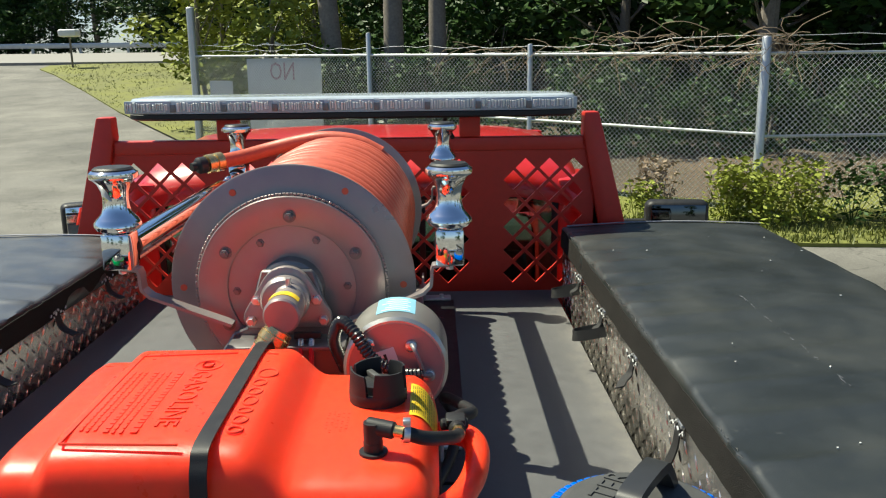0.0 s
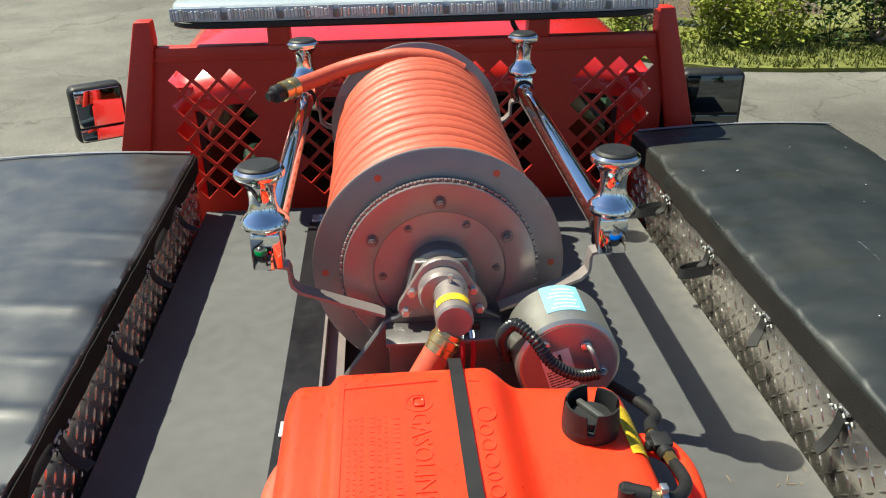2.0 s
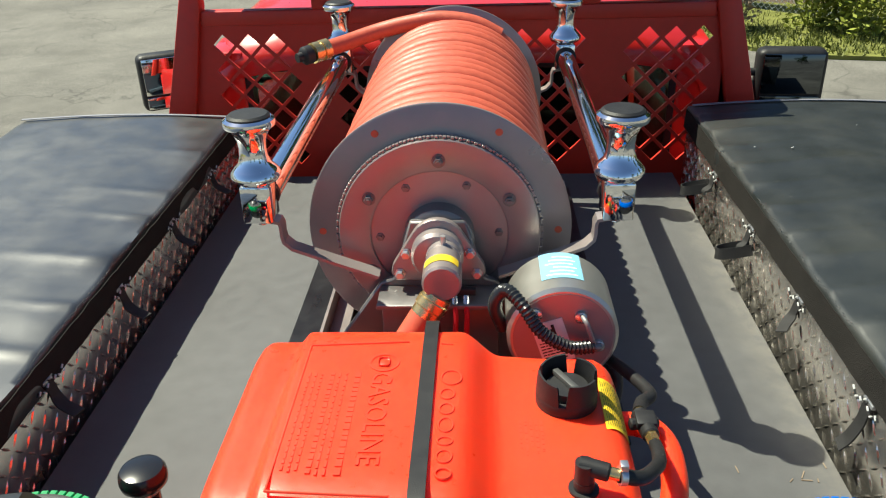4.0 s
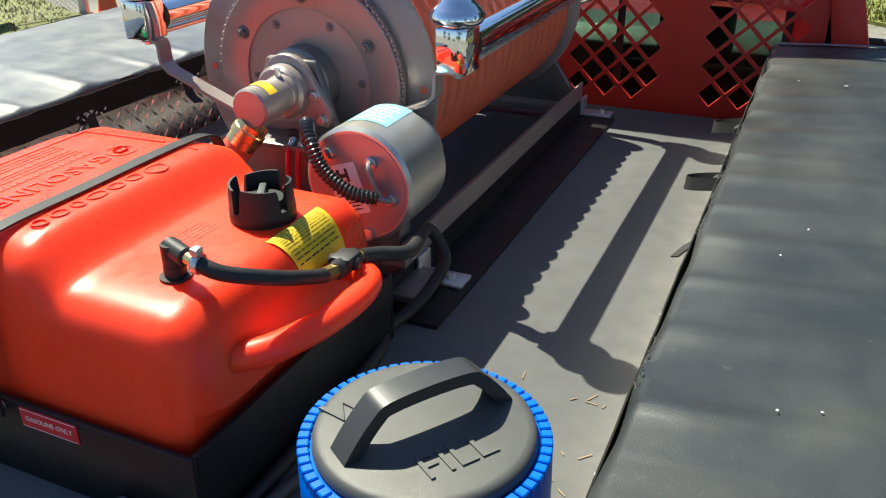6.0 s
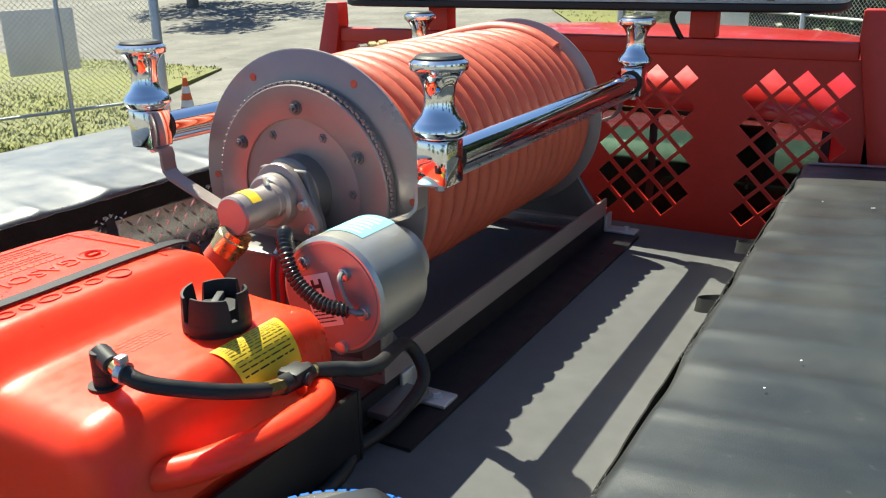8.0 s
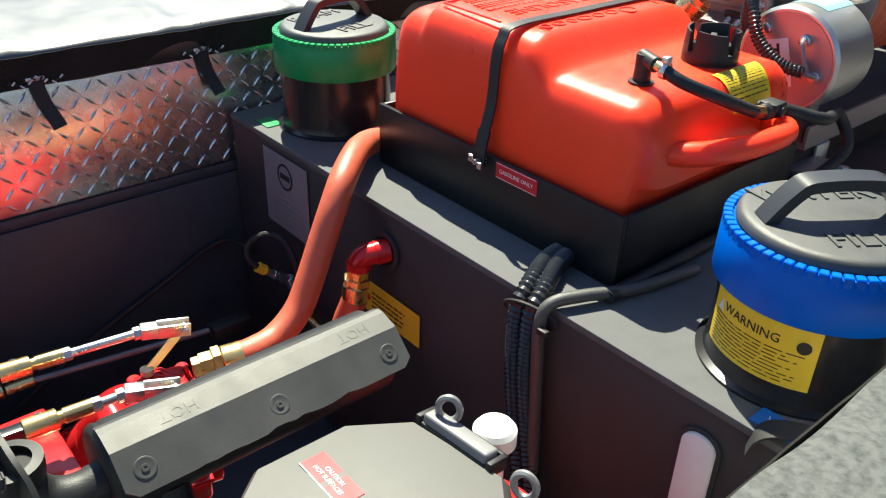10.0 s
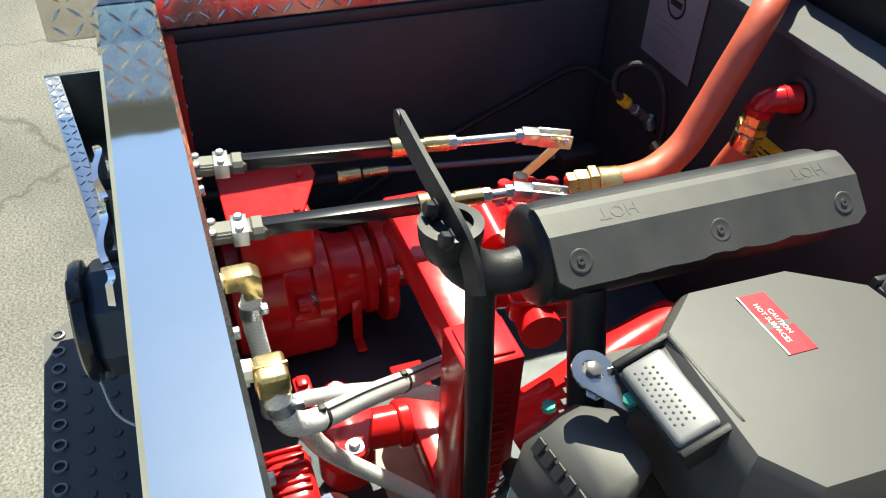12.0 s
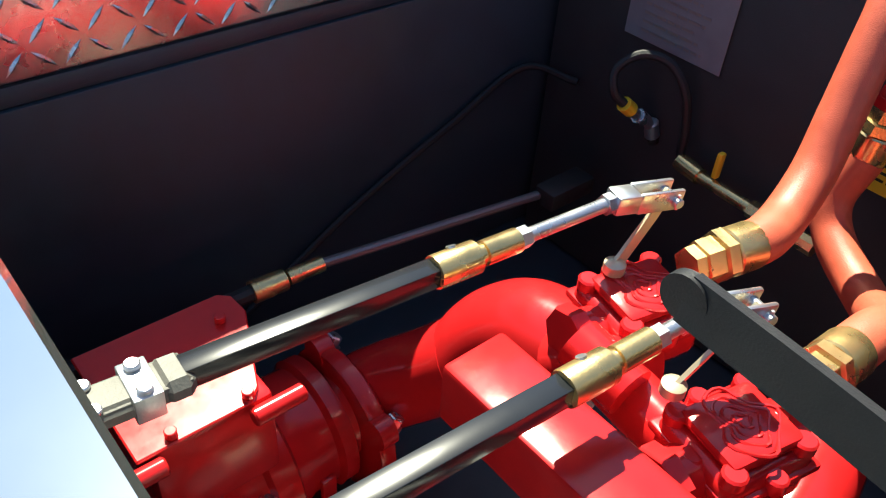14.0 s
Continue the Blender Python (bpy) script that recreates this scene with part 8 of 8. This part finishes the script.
bm = B(); box(bm, (ln * 0.0425, 1.2, 0), (ln * 0.107, 1.92, 0.02), 0.004, m=basis(Vector((FA[0], FA[1] + 0.05, 0)), d, (0, 0, 1)))
single("small_sign", bm, "sign", "small grey sign on the fence", "sign")

# cone, mailbox, guard rail, road
cn = thing("traffic_cone", (-8.45, 8.55, hill(8.5)), "orange traffic cone with white bands", "traffic cone")
bm = B(); box(bm, (-8.63, 8.37, hill(8.5)), (-8.27, 8.73, hill(8.5) + 0.04), 0.01); part("foot", bm, "cone", cn)
bm = B(); lathe(bm, [(0.14, 0.04), (0.03, 0.72), (0.02, 0.73)], (-8.45, 8.55, hill(8.5)), (0, 0, 1), 20); part("body", bm, "cone", cn)
for z in (0.3, 0.5):
    bm = B(); lathe(bm, [(0.142 - 0.162 * (z - 0.04), z), (0.142 - 0.162 * (z + 0.06), z + 0.1)], (-8.45, 8.55, hill(8.5)), (0, 0, 1), 20, False); part("band", bm, "white", cn)
bm = B(); prism(bm, [(42.6, 2.2), (42.6, 2.42), (51, 2.95), (51, 2.6)], 0, -200, 60); part("road", bm, "concrete_road", None, "pale road along the hill", category="road", kind="structure")
gr = thing("guard_rail", (-30, 53, 2.8), "grey steel guard rail beside the road", "guard rail")
bm = B(); box(bm, (-70, 53, 3.28), (-8, 53.06, 3.60), 0.03); part("beam", bm, "galv", gr)
for k in range(21):
    bm = B(); box(bm, (-70 + 3 * k, 53.07, 2.8), (-69.85 + 3 * k, 53.2, 3.55)); part("post", bm, "galv", gr)
mb = thing("mailbox", (-17.4, 41, hill(41)), "white mailbox on a thin post", "mailbox")
bm = B(); rod(bm, (-17.4, 41, hill(41)), (-17.4, 41, hill(41) + 1.5), 0.05); part("post", bm, "bark", mb)
bm = B(); box(bm, (-17.85, 40.7, hill(41) + 1.5), (-16.95, 41.3, hill(41) + 1.85), 0.08, 3); part("body", bm, "white", mb)


def leaves(bm, c, rx, rz, n, size, rnd):
    for k in range(n):
        v = Vector((rnd.gauss(0, 1), rnd.gauss(0, 1), rnd.gauss(0, 1))).normalized() * rnd.uniform(0.45, 1.0)
        p = Vector(c) + Vector((v.x * rx, v.y * rx, v.z * rz))
        a = Vector((rnd.uniform(-1, 1), rnd.uniform(-1, 1), rnd.uniform(-.5, .5))).normalized()
        b = a.cross(Vector((rnd.uniform(-1, 1), rnd.uniform(-1, 1), rnd.uniform(0, 1)))).normalized()
        s = size * rnd.uniform(0.6, 1.4)
        bm.faces.new([bm.verts.new(q) for q in (p - a * s, p - b * s * 0.45, p + a * s, p + b * s * 0.45)])


def tree(name, at, h, crown_base, spread, n, size, seed, material, label, trunk=0.18, clumps=16):
    rnd = random.Random(seed)
    z0 = hill(at[1])
    t = thing(name, (at[0], at[1], z0), label, "tree", "woodland trees")
    bm = B()
    top = Vector((at[0] + rnd.uniform(-.6, .6), at[1] + rnd.uniform(-.6, .6), z0 + h * 0.8))
    base = Vector((at[0], at[1], z0 - 0.1))
    rings = spline([base, base.lerp(top, 0.35) + Vector((rnd.uniform(-.2, .2), 0, 0)), base.lerp(top, 0.7), top], 4)
    for i, (p, q) in enumerate(zip(rings, rings[1:])):
        f0, f1 = i / len(rings), (i + 1) / len(rings)
        rod(bm, p, q, trunk * (1 - 0.75 * f0), 10, trunk * (1 - 0.75 * f1))
    cl = []
    for k in range(clumps):
        a, f = rnd.uniform(0, 6.28), rnd.uniform(0, 1)
        z = crown_base + (h - crown_base) * f
        r = spread * (0.35 + 0.65 * math.sin(math.pi * (0.15 + 0.8 * f))) * rnd.uniform(0.4, 1)
        c = Vector((at[0] + math.cos(a) * r, at[1] + math.sin(a) * r, z0 + z))
        cl.append(c)
        st = base.lerp(top, min(0.95, max(0.25, (z - 1.0) / h)))
        rod(bm, st, c, trunk * 0.22, 6, trunk * 0.06)
    part("trunk", bm, "bark", t)
    bm = B()
    for c in cl:
        leaves(bm, c, spread * 0.42, spread * 0.3, n // clumps, size, rnd)
    part("crown", bm, material, t, smooth=False)
    return t


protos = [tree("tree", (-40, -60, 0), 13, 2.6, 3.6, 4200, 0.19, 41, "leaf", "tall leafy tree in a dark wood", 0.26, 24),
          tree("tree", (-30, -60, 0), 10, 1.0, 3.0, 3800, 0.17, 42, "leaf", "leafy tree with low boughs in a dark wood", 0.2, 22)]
rnd = random.Random(8)
spots = [(x + rnd.uniform(-1.2, 1.2), y + rnd.uniform(-1.5, 1.5)) for y, xs2 in ((20, range(1, 26, 4)), (23, range(-2, 30, 4)), (26, range(-4, 34, 4)), (31, range(-6, 44, 4)), (36, range(-4, 48, 4)), (40, range(-3, 50, 5)), (58, range(-75, 60, 5)), (66, range(-85, 80, 6))) for x in xs2]
spots += [(-58, y) for y in (12, 22)] + [(-62, 3), (-64, -9), (-26, 26), (-52, 30), (16, 15), (20, 12.5), (24, 6), (25, -4), (22, -14), (10, -34), (-8, -40), (-50, -30)]
spots = [(x, y) for x, y in spots if not (15 < y < 34 and -8 < x < (5.5 if y < 28 else 1))]
for k, (x, y) in enumerate(spots):
    copy_thing(protos[k % 2], pose(x, y, hill(y), 0, 0, rnd.uniform(0, 360)) )
shrub = tree("shrub", (-20, -60, 0), 3.6, 0.2, 1.7, 1500, 0.13, 43, "leaf", "dark undergrowth shrub in the wood", 0.06, 18)
for k in range(64):
    y = rnd.uniform(25, 40)
    x = rnd.uniform(-3.5, 8 + y * 0.75)
    copy_thing(shrub, pose(x, y, hill(y), 0, 0, rnd.uniform(0, 360)) @ Matrix.Scale(rnd.uniform(0.7, 1.5), 4))
for k in range(46):
    x = rnd.uniform(-2.5, 17); y = max(rnd.uniform(15.0, 19.0), 15.6 - 0.72 * min(x - 2.5, 0) + 0.8)
    copy_thing(shrub, pose(x, y, hill(y), 0, 0, rnd.uniform(0, 360)) @ Matrix.Scale(rnd.uniform(0.35, 0.62), 4))
for k in range(60):
    copy_thing(shrub, pose(rnd.uniform(-70, -8), rnd.uniform(55, 57), 2.85, 0, 0, rnd.uniform(0, 360)) @ Matrix.Scale(rnd.uniform(1.0, 1.8), 4))
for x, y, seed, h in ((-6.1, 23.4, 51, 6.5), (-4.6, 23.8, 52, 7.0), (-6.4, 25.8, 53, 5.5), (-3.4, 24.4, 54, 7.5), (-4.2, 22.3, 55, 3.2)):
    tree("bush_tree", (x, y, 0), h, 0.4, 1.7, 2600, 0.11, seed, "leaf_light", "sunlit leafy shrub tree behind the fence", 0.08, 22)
for x, y, tr in ((-2.26, 22, 0.30), (-0.74, 22, 0.30), (0.43, 22, 0.26)):
    t = thing("bare_trunk", (x, y, hill(y)), "grey trunk of a tall tree in the wood", "tree", "bare trunks")
    bm = B()
    pts = spline([(x, y, hill(y) - 0.1), (x - 0.25 * (x < -1), y, hill(y) + 4), (x - 0.6 * (x < -1), y, hill(y) + 9)], 6)
    loft(bm, [[(p[0] + tr * (1 - i * 0.03) * (1 + 0.06 * math.sin(3 * a + i)) * math.cos(a), p[1] + tr * (1 - i * 0.03) * math.sin(a), p[2]) for a in [2 * math.pi * k / 18 for k in range(18)]] for i, p in enumerate(pts)])
    part("trunk", bm, "bark", t)
rnd = random.Random(21)
for k in range(30):
    x = 3.0 + rnd.uniform(0, 9); y = 10.2 + rnd.uniform(0, 0.75)
    bm = B()
    z = hill(y) + 0.05
    for q in range(5):
        leaves(bm, (x + rnd.uniform(-.25, .25), y + rnd.uniform(-.2, .2), z + rnd.uniform(0.12, 0.75)), 0.25, 0.26, 70, 0.045, rnd)
    for q in range(6):
        rod(bm, (x, y, z - 0.05), (x + rnd.uniform(-.3, .3), y + rnd.uniform(-.2, .2), z + rnd.uniform(.4, .8)), 0.008, 5, 0.003)
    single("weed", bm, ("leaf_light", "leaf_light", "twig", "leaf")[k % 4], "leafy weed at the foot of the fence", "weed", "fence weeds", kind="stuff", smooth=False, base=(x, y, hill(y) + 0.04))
for k in range(7):
    x = -9.35 + rnd.uniform(-.3, .5); y = rnd.uniform(2.5, 6.5)
    bm = B()
    z = hill(y) + 0.05
    for q in range(3):
        leaves(bm, (x + rnd.uniform(-.2, .2), y + rnd.uniform(-.2, .2), z + rnd.uniform(0.05, 0.3)), 0.2, 0.16, 40, 0.045, rnd)
    rod(bm, (x, y, z - 0.05), (x, y, z + 0.4), 0.006, 5)
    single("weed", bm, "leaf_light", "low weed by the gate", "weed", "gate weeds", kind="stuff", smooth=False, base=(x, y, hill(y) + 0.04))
